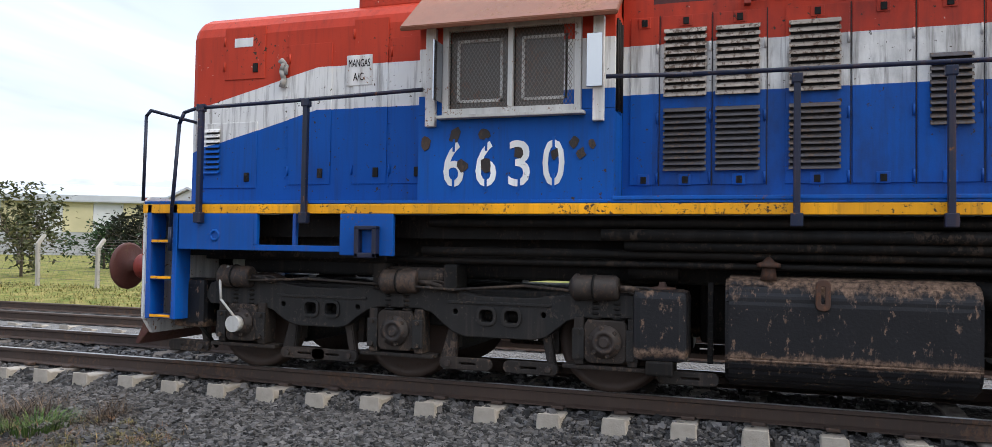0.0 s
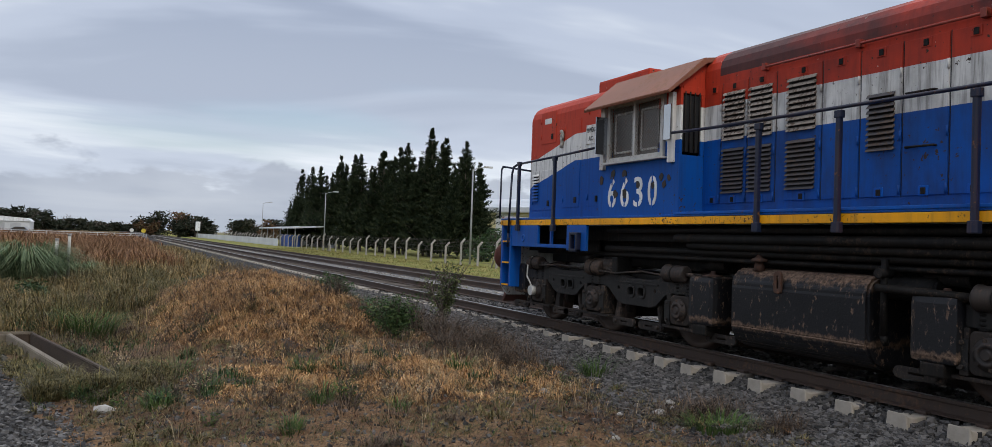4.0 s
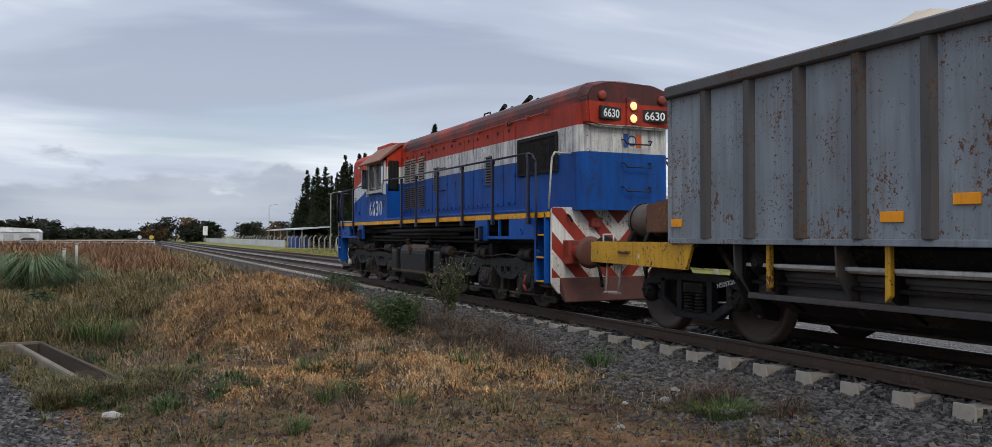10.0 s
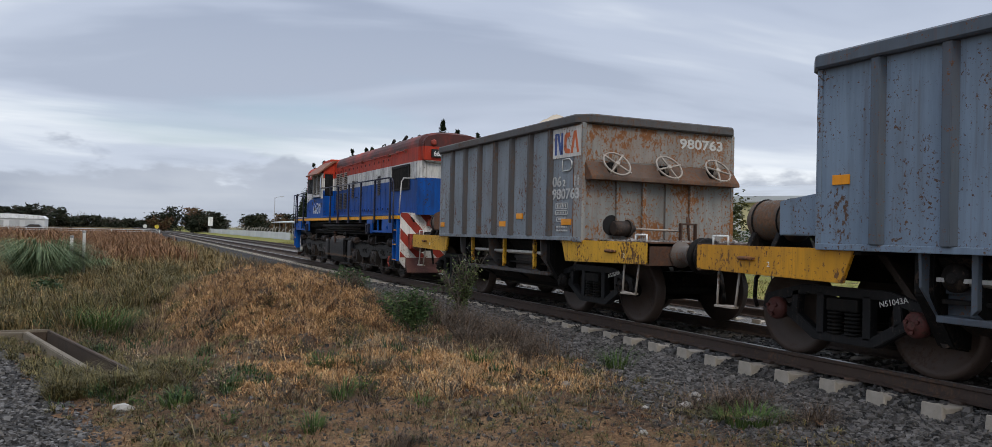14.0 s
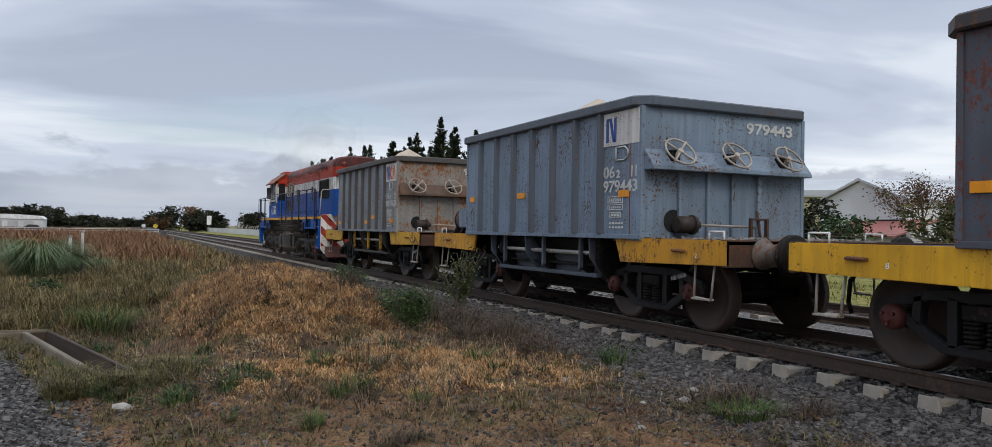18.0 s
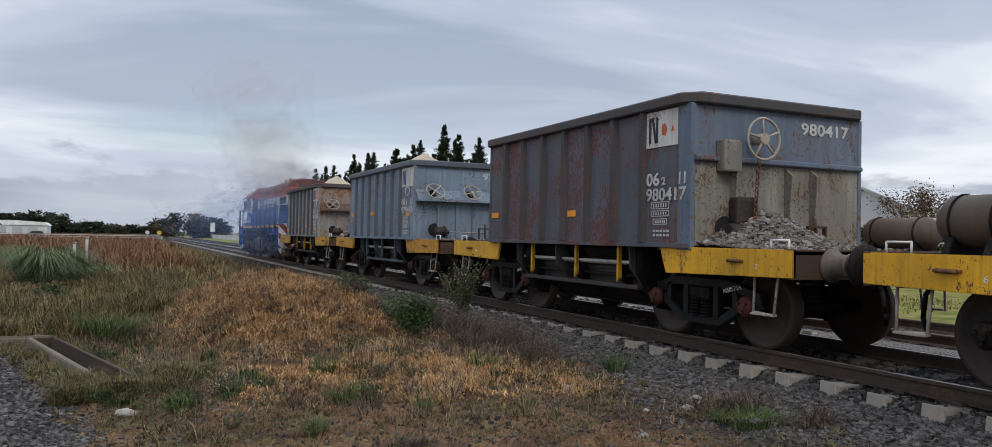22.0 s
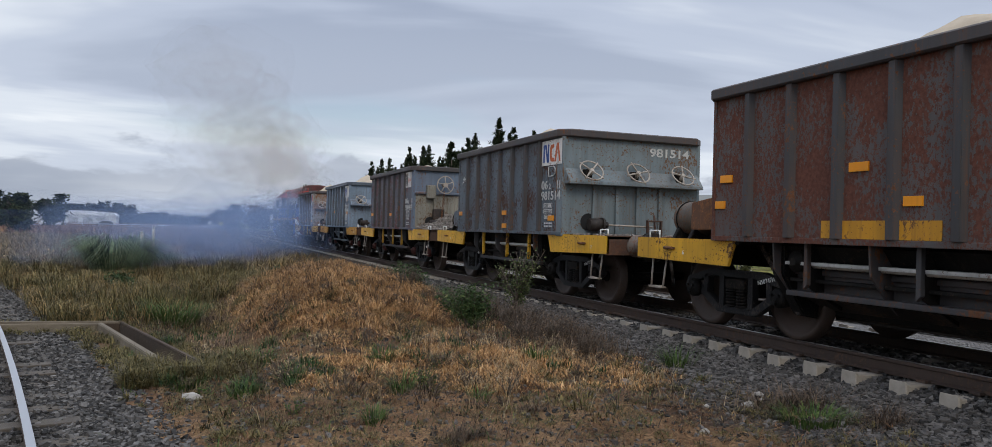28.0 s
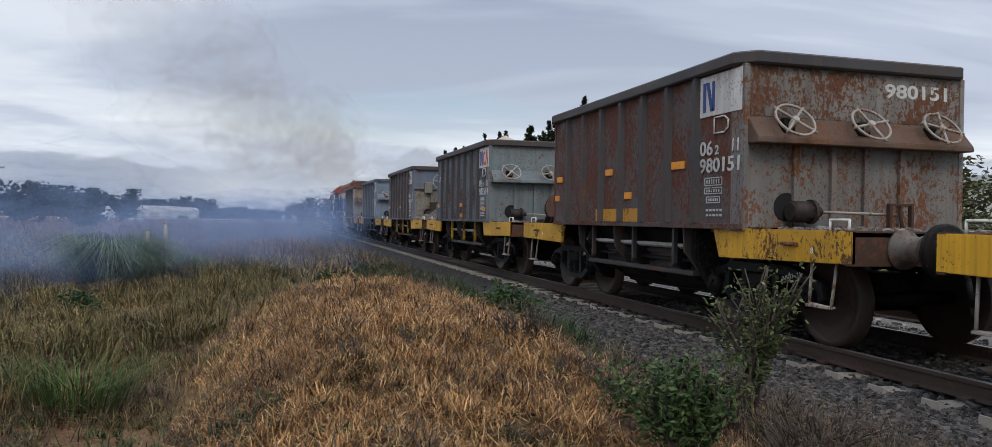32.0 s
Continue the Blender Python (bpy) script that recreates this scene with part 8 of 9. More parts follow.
x, y = drawn(3, 5000, -9.0, -2.4, 0.4, 17.5, lambda x, y: verge(x, y) * np.clip(0.35 + 0.6 * lumps(x, y, 0.9, 6.1) - 0.3 * mound(x, y), 0, 1) * (1 - 0.93 * bare(x, y)))
meadow("dead_weeds", "thin dark dead weed stalks", DEAD, x, y, 0.34, 0.003, 0.22, 3, 0.25)
x, y = drawn(4, 6000, -3.9, -2.2, 4.0, 8.4, lambda x, y: np.exp(-((x + 2.95) / 0.55) ** 2 - ((y - 5.9) / 1.3) ** 2) * (x > -3.8))
meadow("brown_weeds", "dense dark brown dead weeds by the ballast", DEAD, x, y, 0.40, 0.003, 0.4, 4, 0.6)
x, y = drawn(5, 7000, -5.5, -2.3, 2.6, 6.5, lambda x, y: np.clip(0.9 * lumps(x, y, 0.5, 9.0), 0, 1) * verge(x, y))
meadow("pale_weeds", "straw-coloured weeds with dry seed heads", STRAW, x, y, 0.28, 0.0026, 0.5, 5, 0.6)
x, y = drawn(6, 60000, -16, -6.3, 9.2, 26, lambda x, y: (x > siding_x(y) + 0.75) * (to_line(x, y, DRAIN) > 0.36) * np.clip(0.75 + 0.5 * lumps(x, y, 1.1, 2.2) - 0.8 * mound(x, y), 0, 1))
meadow("meadow", "rough grey-green and brown meadow growth", MUTED, x, y, 0.30, 0.005, 0.6, 6, 0.7, 0.02, 0.6)
x, y = drawn(7, 30000, -9.5, -3.3, 8.0, 30, lambda x, y: np.clip(lumps(x, y, 1.3, 8.8) * 0.8, 0, 1) * verge(x, y) * (1 - 0.7 * mound(x, y)))
meadow("green_growth", "dark green weeds between dry grass", SHRUB, x, y, 0.26, 0.006, 0.5, 7)
x, y = drawn(8, 70000, -34, -2.6, 20, 75, lambda x, y: np.clip(0.7 + 0.5 * lumps(x, y, 4.0, 1.1), 0, 1) * (x > siding_x(np.minimum(y, 60)) + 1.0) * (y > 24))
meadow("far_meadow", "brown and green meadow further along the line", MUTED, x, y, 0.50, 0.018, 0.5, 8)
x, y = drawn(18, 60000, -70, -3.5, 75, 240, lambda x, y: np.clip(0.6 + 0.5 * lumps(x, y, 9.0, 3.0), 0, 1))
meadow("distant_meadow", "brown meadow far along the line", REDDISH, x, y, 0.9, 0.06, 0.5, 18)
x, y = drawn(19, 40000, -8.3, -4.2, 3.0, 8.0, lambda x, y: verge(x, y) * np.clip(0.2 + 0.9 * lumps(x, y, 0.65, 6.6), 0, 1) * (1 - bare(x, y)))
meadow("weedy_growth", "muted green and brown weeds below the mound", SAGE, x, y, 0.13, 0.004, 1.1, 19, 1.0)
x, y = drawn(9, 40000, -13, -4.0, 32, 90, lambda x, y: np.clip(0.45 + 0.8 * lumps(x, y, 5.0, 4.0), 0, 1) * np.clip((-4.6 - x) / 2, 0, 1))
meadow("russet_reeds", "russet dry reeds beside the far track", REDDISH, x, y, 0.75, 0.018, 0.3, 9)
x, y = drawn(10, 26000, -8.8, -2.8, 26, 70, lambda x, y: np.clip(0.7 * lumps(x, y, 2.6, 0.4) - 0.3 + 1.5 * np.exp(-((x + 5.4) / 2.2) ** 2 - ((y - 52) / 12) ** 2), 0, 1) * (x < -3.2))
meadow("pale_grass", "flattened pale straw grass", STRAW, x, y, 0.40, 0.012, 1.1, 10)
x, y = drawn(11, 16000, -5.0, -2.6, 15, 30, lambda x, y: np.clip(0.9 - np.abs(x + 3.5) / 1.1, 0, 1) * np.clip(0.5 + lumps(x, y, 1.4, 5.5), 0, 1))
meadow("ballast_weeds", "dark weeds at the foot of the ballast", DEAD, x, y, 0.5, 0.007, 0.35, 11)
x, y = drawn(12, 45000, 6.6, 13.5, 8, 90, lambda x, y: np.clip(0.6 + 0.5 * lumps(x, y, 2.0, 3.0), 0, 1))
meadow("verge_grass", "short yellow-green verge grass by the fence", leafy("verge_grass_leaf", (0.11, 0.115, 0.025), (0.24, 0.205, 0.06), (0.42, 0.33, 0.13)), x, y, 0.14, 0.012, 0.6, 12)
x, y = drawn(13, 40000, -60, -12, 22, 110, lambda x, y: np.clip(0.5 + 0.6 * lumps(x, y, 6.0, 2.0), 0, 1) * ((x < siding_x(np.minimum(y, 60)) - 3.0) | (y > 62)))
meadow("left_field", "dull green and brown field grass", MUTED, x, y, 0.6, 0.03, 0.5, 13)
x, y = drawn(14, 9000, -9.2, -2.4, 0.5, 6.5, lambda x, y: (to_line(x, y, DRAIN) > 0.36) * (x > siding_x(y) + 0.5) * np.clip(1.2 * lumps(x, y, 0.45, 2.7) - 0.55, 0, 1))
meadow("green_tufts", "small fresh green grass tufts", GREEN, x, y, 0.13, 0.005, 0.5, 14)
x, y = drawn(15, 20000, -9.0, -2.6, -0.5, 5.0, lambda x, y: np.clip(0.55 + 0.6 * lumps(x, y, 0.5, 3.0), 0, 1) * (x > siding_x(y) + 1.0))
meadow("straw_litter", "flat straw litter on bare soil", REDDISH, x, y, 0.10, 0.0030, 1.30, 15, 0.3, -0.004, 0.3)
x, y = drawn(16, 24000, -8.5, -2.6, -0.5, 4.5, lambda x, y: np.clip(0.5 + 0.7 * lumps(x, y, 0.6, 8.0), 0, 1) * (x > siding_x(y) + 1.2))
meadow("low_weeds", "low brown weed litter on trodden soil", DEAD, x, y, 0.11, 0.0035, 1.0, 16, 0.5)
x, y = drawn(17, 30000, -7.2, -3.2, 4.2, 7.2, lambda x, y: verge(x, y) * np.clip(0.3 + 0.8 * lumps(x, y, 0.55, 4.4), 0, 1))
meadow("grey_weeds", "grey-brown tangled weeds below the mound", REDDISH, x, y, 0.15, 0.004, 1.0, 17, 1.0)


def tuft(name, label, mat_, cx, cy, r, n, length, width, lean, seed, droop=0.8):
    rs = np.random.RandomState(seed)
    a, d = rs.rand(n) * 6.283, r * np.sqrt(rs.rand(n))
    x, y = cx + d * np.cos(a), cy + d * np.sin(a)
    v, f = blades(on_ground(x, y, -0.02), length, width, lean, seed, droop)
    return tagged(new(name, mesh_of(name, v, f, mat_)), label, "plant", kind="")


for k, (cx, cy, r, n, l) in enumerate(((-6.05, 3.05, 0.12, 120, 0.26), (-7.05, 3.9, 0.14, 110, 0.22), (-8.35, 9.9, 0.45, 500, 0.55), (-7.6, 3.2, 0.12, 90, 0.2), (-2.75, 0.85, 0.30, 420, 0.20), (-6.6, 1.9, 0.10, 80, 0.2), (-5.4, 2.5, 0.09, 70, 0.22), (-8.1, 4.0, 0.2, 160, 0.18), (-7.3, 5.0, 0.22, 190, 0.25), (-4.0, 4.2, 0.15, 120, 0.3), (-7.9, 1.3, 0.10, 70, 0.18), (-7.2, 0.7, 0.08, 60, 0.16), (-5.9, 4.4, 0.15, 130, 0.24), (-2.35, 3.6, 0.2, 120, 0.35))):
    tagged(tuft("grass_tuft", "clump of fresh green grass blades", GREEN, cx, cy, r, n, l, 0.005, 0.45, 40 + k), group="green grass tufts")
for k, (cx, cy, r, n, l) in enumerate(((-10.3, 22.3, 0.55, 1700, 1.95), (-9.7, 22.9, 0.35, 700, 1.5), (-8.9, 26.5, 0.35, 300, 0.9))):
    tagged(tuft("pampas_clump", "tall blue-green pampas grass clump", BLUEGREEN, cx, cy, r, n, l, 0.009, 0.45, 70 + k, 1.5), group="pampas clumps")


def leaves(centres, size, seed, flat=0.6):
    """One small folded leaf (two triangles) at each centre, turned by chance."""
    r = np.random.RandomState(seed)
    n = len(centres)
    d = r.randn(n, 3) * (1, 1, flat)
    d /= np.linalg.norm(d, axis=1)[:, None]
    e = np.cross(d, r.randn(n, 3))
    e /= np.linalg.norm(e, axis=1)[:, None]
    s = (np.asarray(size) * (0.6 + 0.8 * r.rand(n)))[:, None]
    f = np.cross(d, e)
    v = np.stack([centres - d * s, centres + e * s * 0.42 + f * s * 0.12, centres + d * s, centres - e * s * 0.42 + f * s * 0.12], 1).reshape(-1, 3)
    tri = np.array(((0, 1, 2), (0, 2, 3)))
    return v, (tri[None] + 4 * np.arange(n)[:, None, None]).reshape(-1, 3)


def branch_bm(bm, p, d, length, r, depth, rs, tips, spread=0.7):
    q = p + d * length
    tube(p, q, r, 6, bm, r * 0.62)
    tips.append((q, depth))
    if depth:
        for _ in range(rs.randint(2, 3) if depth > 1 else 3):
            e = (d + Vector((rs.uniform(-1, 1), rs.uniform(-1, 1), rs.uniform(-0.35, 0.8))) * spread).normalized()
            branch_bm(bm, p + d * length * rs.uniform(0.55, 1.0), e, length * rs.uniform(0.6, 0.85), r * 0.6, depth - 1, rs, tips, spread)


def shrub(name, label, category, x, y, tall, wide, n, size, mat_, seed, stems=6, group="", round_=1.0, z0=None):
    """Stems and a loose, uneven crown of single leaves."""
    rs = random.Random(seed)
    r = np.random.RandomState(seed)
    zb = float(height(x, y)) if z0 is None else z0
    o = root(name, label, category, group, m=pose(x, y, zb - 0.03))
    bm = bmesh.new()
    ends = []
    for k in range(stems):
        d = Vector((rs.uniform(-1, 1) * wide / tall, rs.uniform(-1, 1) * wide / tall, 1)).normalized()
        branch_bm(bm, Vector((rs.uniform(-0.1, 0.1) * wide, rs.uniform(-0.1, 0.1) * wide, 0)), d, tall * rs.uniform(0.35, 0.5), 0.012 * tall + 0.004, 2, rs, ends, 0.55)
    part("stem", bm, BARK, o)
    pts = np.array([p[:] for p, dep in ends if dep < 2])
    c = pts[r.randint(len(pts), size=n)] + r.randn(n, 3) * (0.13 * wide, 0.13 * wide, 0.09 * tall) * round_
    c *= (0.22 + 0.78 * r.rand(n) ** 0.55)[:, None]
    c[:, 2] = np.clip(c[:, 2], 0.04 * tall, tall)
    v, f = leaves(c, size, seed)
    crown = new("crown", mesh_of("crown", v, f, mat_))
    crown.parent = o
    return o


BUSHLEAF = leafy("bush_leaf", (0.022, 0.048, 0.016), (0.055, 0.10, 0.032), (0.12, 0.16, 0.055))
SAPLEAF = leafy("sapling_leaf", (0.040, 0.060, 0.022), (0.095, 0.125, 0.045), (0.19, 0.20, 0.085))
shrub("bush", "dense dark green bush at the foot of the ballast", "bush", -4.15, 6.2, 0.80, 0.46, 5600, 0.024, BUSHLEAF, 3, 12)
for k, (x, y, h) in enumerate(((-3.25, 6.5, 0.62), (-2.95, 6.0, 0.55), (-3.05, 6.9, 0.7), (-2.75, 5.4, 0.45), (-3.4, 5.9, 0.5), (-2.6, 6.3, 0.5), (-2.9, 5.0, 0.42), (-3.35, 7.6, 0.6), (-4.3, 8.9, 0.55), (-3.9, 8.0, 0.5))):
    shrub("dead_weed", "dry brown branching dead weed by the ballast", "weed", x - 0.35, y - 0.8, h, h * 0.75, 900, 0.012, DEAD, 60 + k, 12, "dead weeds by the ballast")
shrub("sapling", "slender airy green sapling beside the ballast", "shrub", -2.95, 7.4, 1.42, 0.42, 1500, 0.026, SAPLEAF, 4, 5, round_=0.8)
shrub("bush", "low dark green bush on the mound's flank", "bush", -4.15, 10.3, 0.55, 0.7, 2200, 0.03, SHRUB, 5, 8)
for k, (x, y, h) in enumerate(((-4.4, 17.5, 0.5), (-3.9, 20.0, 0.6), (-5.2, 22.5, 0.5), (-3.6, 24.0, 0.55), (-9.6, 16.0, 0.6))):
    shrub("low_bush", "low dark bush in the meadow", "bush", x, y, h, h * 1.3, 900, 0.05, SHRUB, 20 + k, 6, "low meadow bushes")

rnd = random.Random(404)
WEEDLEAF = (SAGE, GREEN, STRAW, DEAD, SAGE, GREEN)
for k in range(64):
    y = rnd.uniform(2.2, 8.5)
    x = rnd.uniform(max(-8.4, siding_x(y) + 1.3), -2.5)
    if float(to_line(np.array([x]), np.array([y]), DRAIN)[0]) < 0.45:
        continue
    h = rnd.uniform(0.14, 0.34)
    shrub("weed", "small weed with thin stems in dry grass", "weed", x, y, h, h * rnd.uniform(0.5, 0.9), 180, rnd.uniform(0.010, 0.017), WEEDLEAF[k % 6], 600 + k, 5, "weeds in the dry grass")

# ---- trees ----


def conifer(seed, tall, wide):
    """A dark cypress: trunk, limbs and thousands of upswept sprays in several leaning spires."""
    r = np.random.RandomState(seed)
    rs = random.Random(seed)
    o = root("cypress", "tall dark green cypress in a dense row", "tree", "cypress row")
    part("trunk", tube((0, 0, -0.3), (0, 0, tall * 0.92), 0.16, 10, None, 0.03), BARK, o)
    bm = bmesh.new()
    for k in range(26):
        z = tall * rs.uniform(0.05, 0.8)
        a = rs.uniform(0, 6.28)
        d = wide * (1 - z / tall) * 0.9
        tube((0, 0, z), (d * math.cos(a), d * math.sin(a), z + d * 0.7), 0.03, 5, bm, 0.01)
    part("limb", bm, BARK, o)
    # limbs of sprays: each limb rises from the stem and droops a little; sprays fan out along it
    pts, way, size = [], [], []
    spires = [(0, 0, tall, 1.0)] + [(rs.uniform(-0.6, 0.6) * wide, rs.uniform(-0.6, 0.6) * wide, tall * rs.uniform(0.5, 0.94), rs.uniform(0.4, 0.7)) for _ in range(6)]
    for sx, sy, sh, sw in spires:
        nb = int(170 * sw * sh / tall) + 14
        hb, ab, rb = r.rand(nb) ** 0.75, r.rand(nb) * 6.283, 0.45 + 0.95 * r.rand(nb) ** 1.3
        per = 30
        k = np.repeat(np.arange(nb), per)
        n, u = len(k), np.tile((np.arange(per) + 0.5) / per, nb)
        reach = wide * sw * (1 - hb[k]) ** 0.9 * rb[k] + 0.05
        rad = reach * u
        a = ab[k] + 0.16 * r.randn(n) * (1.2 - u)
        h = np.clip(0.02 + 0.98 * hb[k] + (0.62 * rad - 0.25 * rad * u) / sh + 0.006 * r.randn(n), 0, 1.0)
        pts.append(np.stack([sx * (1 - 0.3 * h) + rad * np.cos(a), sy * (1 - 0.3 * h) + rad * np.sin(a), 0.1 + sh * h], 1))
        way.append(np.stack([np.cos(a), np.sin(a), 0.9 + 0 * a], 1))
        size.append((0.11 + 0.15 * (1 - h)) * (1.15 - 0.55 * u))
    c, d, s = np.concatenate(pts), np.concatenate(way), np.concatenate(size)
    n = len(c)
    d = d + r.randn(n, 3) * 0.55
    d /= np.linalg.norm(d, axis=1)[:, None]
    e = np.cross(d, r.randn(n, 3))
    e /= np.linalg.norm(e, axis=1)[:, None]
    v = np.stack([c - e * s[:, None] * 0.34, c + e * s[:, None] * 0.34, c + d * s[:, None] * 2.6], 1).reshape(-1, 3)
    crown = new("crown", mesh_of("crown", v, np.arange(3 * n).reshape(-1, 3), NEEDLE))
    crown.parent = o
    return o


kinds = [conifer(31, 11.6, 2.9), conifer(32, 11.0, 3.2), conifer(33, 12.4, 2.8), conifer(34, 10.4, 3.3)]
spots = [(18.6, 60.5, 2, 0.86), (19.6, 58.0, 1, 0.84), (18.7, 63.6, 0, 1.02), (19.3, 66.8, 3, 1.0), (18.4, 70.0, 1, 1.0), (19.2, 73.5, 0, 0.95), (18.6, 77.5, 3, 1.05), (19.4, 81.0, 2, 0.90), (18.5, 85.5, 1, 1.02), (19.0, 90.0, 0, 1.0), (18.5, 95.0, 2, 0.96), (19.3, 100.0, 3, 1.05), (18.6, 106.0, 1, 1.02), (19.0, 112.0, 0, 1.0), (18.4, 119.0, 2, 0.95), (19.5, 127.0, 1, 0.72), (22.5, 64.0, 1, 1.0), (22.8, 74.0, 0, 1.0), (22.4, 88.0, 3, 1.05), (22.5, 103.0, 2, 0.9)]
for k, (x, y, kind_, s) in enumerate(spots):
    m = pose(x, y, -0.3, rnd.uniform(-1.5, 1.5), rnd.uniform(-1.5, 1.5), 77 * k)
    if k < 4 and not any(kind_ == q[2] for q in spots[:k]):
        kinds[kind_].matrix_basis = m
        kinds[kind_].scale = (s, s, s)
    else:
        o = copy_thing(kinds[kind_], m)
        o.scale = (s, s, s)


def broadleaf(name, label, x, y, tall, wide, mat_, seed, n=1500, size=0.22, group="", trunk=0.14, z0=-0.4, low=0.18):
    rs, r = random.Random(seed), np.random.RandomState(seed)
    o = root(name, label, "tree", group, m=pose(x, y, z0))
    part("trunk", tube((0, 0, -0.2), (rs.uniform(-0.1, 0.1), rs.uniform(-0.1, 0.1), tall * 0.55), trunk, 9, None, trunk * 0.5), BARK, o)
    bm, ends = bmesh.new(), []
    for k in range(6):
        a = 1.05 * k + rs.uniform(-0.3, 0.3)
        branch_bm(bm, Vector((0, 0, tall * rs.uniform(0.2, 0.5))), Vector((math.cos(a), math.sin(a), rs.uniform(0.5, 1.2))).normalized(), wide * 0.55, trunk * 0.45, 2, rs, ends)
    part("limb", bm, BARK, o)
    clumps = [(rs.gauss(0, 0.40) * wide, rs.gauss(0, 0.40) * wide, tall * rs.uniform(low + 0.12, 0.9)) for _ in range(16)]
    c = np.array(clumps)[r.randint(16, size=n)] + r.randn(n, 3) * (0.20 * wide, 0.20 * wide, 0.10 * tall)
    c[:, 2] = np.clip(c[:, 2], low * tall, tall * (0.97 + 0.03 * r.rand(n)))
    v, f = leaves(c, size, seed)
    crown = new("crown", mesh_of("crown", v, f, mat_))
    crown.parent = o
    return o


def bare_tree(label, x, y, tall, seed, leaves_n, mat_, z0=-0.4):
    rs, r = random.Random(seed), np.random.RandomState(seed)
    o = root("bare_tree", label, "tree", m=pose(x, y, z0))
    bm, ends = bmesh.new(), []
    tube((0, 0, -0.2), (0, 0, tall * 0.28), 0.14, 9, bm, 0.10)
    for k in range(6):
        a = 1.05 * k
        branch_bm(bm, Vector((0, 0, tall * rs.uniform(0.15, 0.28))), Vector((math.cos(a) * 0.7, math.sin(a) * 0.7, 1)).normalized(), tall * 0.27, 0.06, 3, rs, ends, 0.6)
    part("limb", bm, BARK, o)
    pts = np.array([p[:] for p, d in ends])
    c = pts[r.randint(len(pts), size=leaves_n)] + r.randn(leaves_n, 3) * 0.22
    v, f = leaves(c, 0.055, seed)
    crown = new("crown", mesh_of("crown", v, f, mat_))
    crown.parent = o
    return o


# trees and bushes behind the fence, seen between the wagons
bare_tree("half-bare tree with russet leaves behind the fence", 24.5, 18.5, 5.2, 7, 7000, AUTUMN)
bare_tree("bare grey tree beside the fence", 30.0, 40.0, 4.6, 8, 250, OLIVE)
for k, (x, y, h, w, m_) in enumerate(((17.5, 25.0, 4.2, 1.5, OLIVE), (16.8, 29.5, 2.5, 1.2, SHRUB), (22.0, 36.0, 3.2, 1.5, SHRUB), (17.4, 39.5, 2.6, 1.5, SHRUB), (17.0, 45.0, 2.6, 1.6, SHRUB), (23.5, 24.5, 3.4, 1.6, FARLEAF), (20.5, 32.5, 2.4, 1.3, OLIVE), (26.0, 14.5, 3.6, 1.8, AUTUMN), (18.2, 51.0, 2.2, 1.3, SHRUB), (27.5, 30.5, 3.2, 1.5, SHRUB), (21.0, 21.0, 2.6, 1.4, SHRUB), (19.5, 14.0, 2.8, 1.5, OLIVE))):
    broadleaf("round_tree", "round bushy green tree behind the fence", x, y, h, w, m_, 90 + k, 1800, 0.13, "trees behind the fence", 0.07, -0.3, 0.02)
for k, (x, y, h) in enumerate(((9.2, 24.8, 0.7), (8.9, 21.6, 0.55), (10.8, 18.6, 0.6), (15.0, 27.0, 1.1), (14.8, 33.0, 1.2))):
    shrub("small_palm", "small spiky green plant on the verge", "plant", x, y, h, h * 0.8, 500, 0.09, OLIVE, 120 + k, 5, "verge plants", z0=-0.3)

# far woods on both sides of the line
for k in range(30):
    broadleaf("far_tree", "dark tree in the distant wood line", 1 + 2.1 * k + rnd.uniform(-1, 1), 220 + rnd.uniform(-20, 50), rnd.uniform(3.2, 6.2) * (1.25 if k < 7 else 1.0), rnd.uniform(2.8, 4.2), FARLEAF if k % 4 else AUTUMN, 200 + k, 650, 0.5, "distant wood line", 0.2, -0.6, 0.0)
for k in range(34):
    broadleaf("far_tree", "dark tree in the distant wood line", -150 + 3.6 * k + rnd.uniform(-1, 1), 345 + rnd.uniform(-10, 30), rnd.uniform(7.5, 10.0), rnd.uniform(4.0, 5.4), FARLEAF, 260 + k, 650, 0.8, "distant wood line", 0.3, -0.8, 0.0)
for k in range(16):
    broadleaf("far_tree", "low dark tree on the horizon", -36 + 3.4 * k + rnd.uniform(-1, 1), 470 + rnd.uniform(-20, 60), rnd.uniform(2.6, 6.5), rnd.uniform(4.0, 6.0), FARLEAF, 310 + k, 500, 0.9, "distant wood line", 0.3, -0.9, 0.0)
for k in range(14):
    broadleaf("roadside_pine", "dark pine beside the road", -60 + 2.6 * k + rnd.uniform(-0.6, 0.6), 108 + rnd.uniform(-4, 10), rnd.uniform(4.4, 6.0), 1.9, NEEDLE, 330 + k, 1000, 0.30, "roadside pines", 0.12, -0.4, 0.12)
broadleaf("dark_bush", "round dark bush in the field", -24.6, 88.0, 3.0, 1.7, NEEDLE, 341, 1200, 0.22, "", 0.08, -0.5, 0.02)

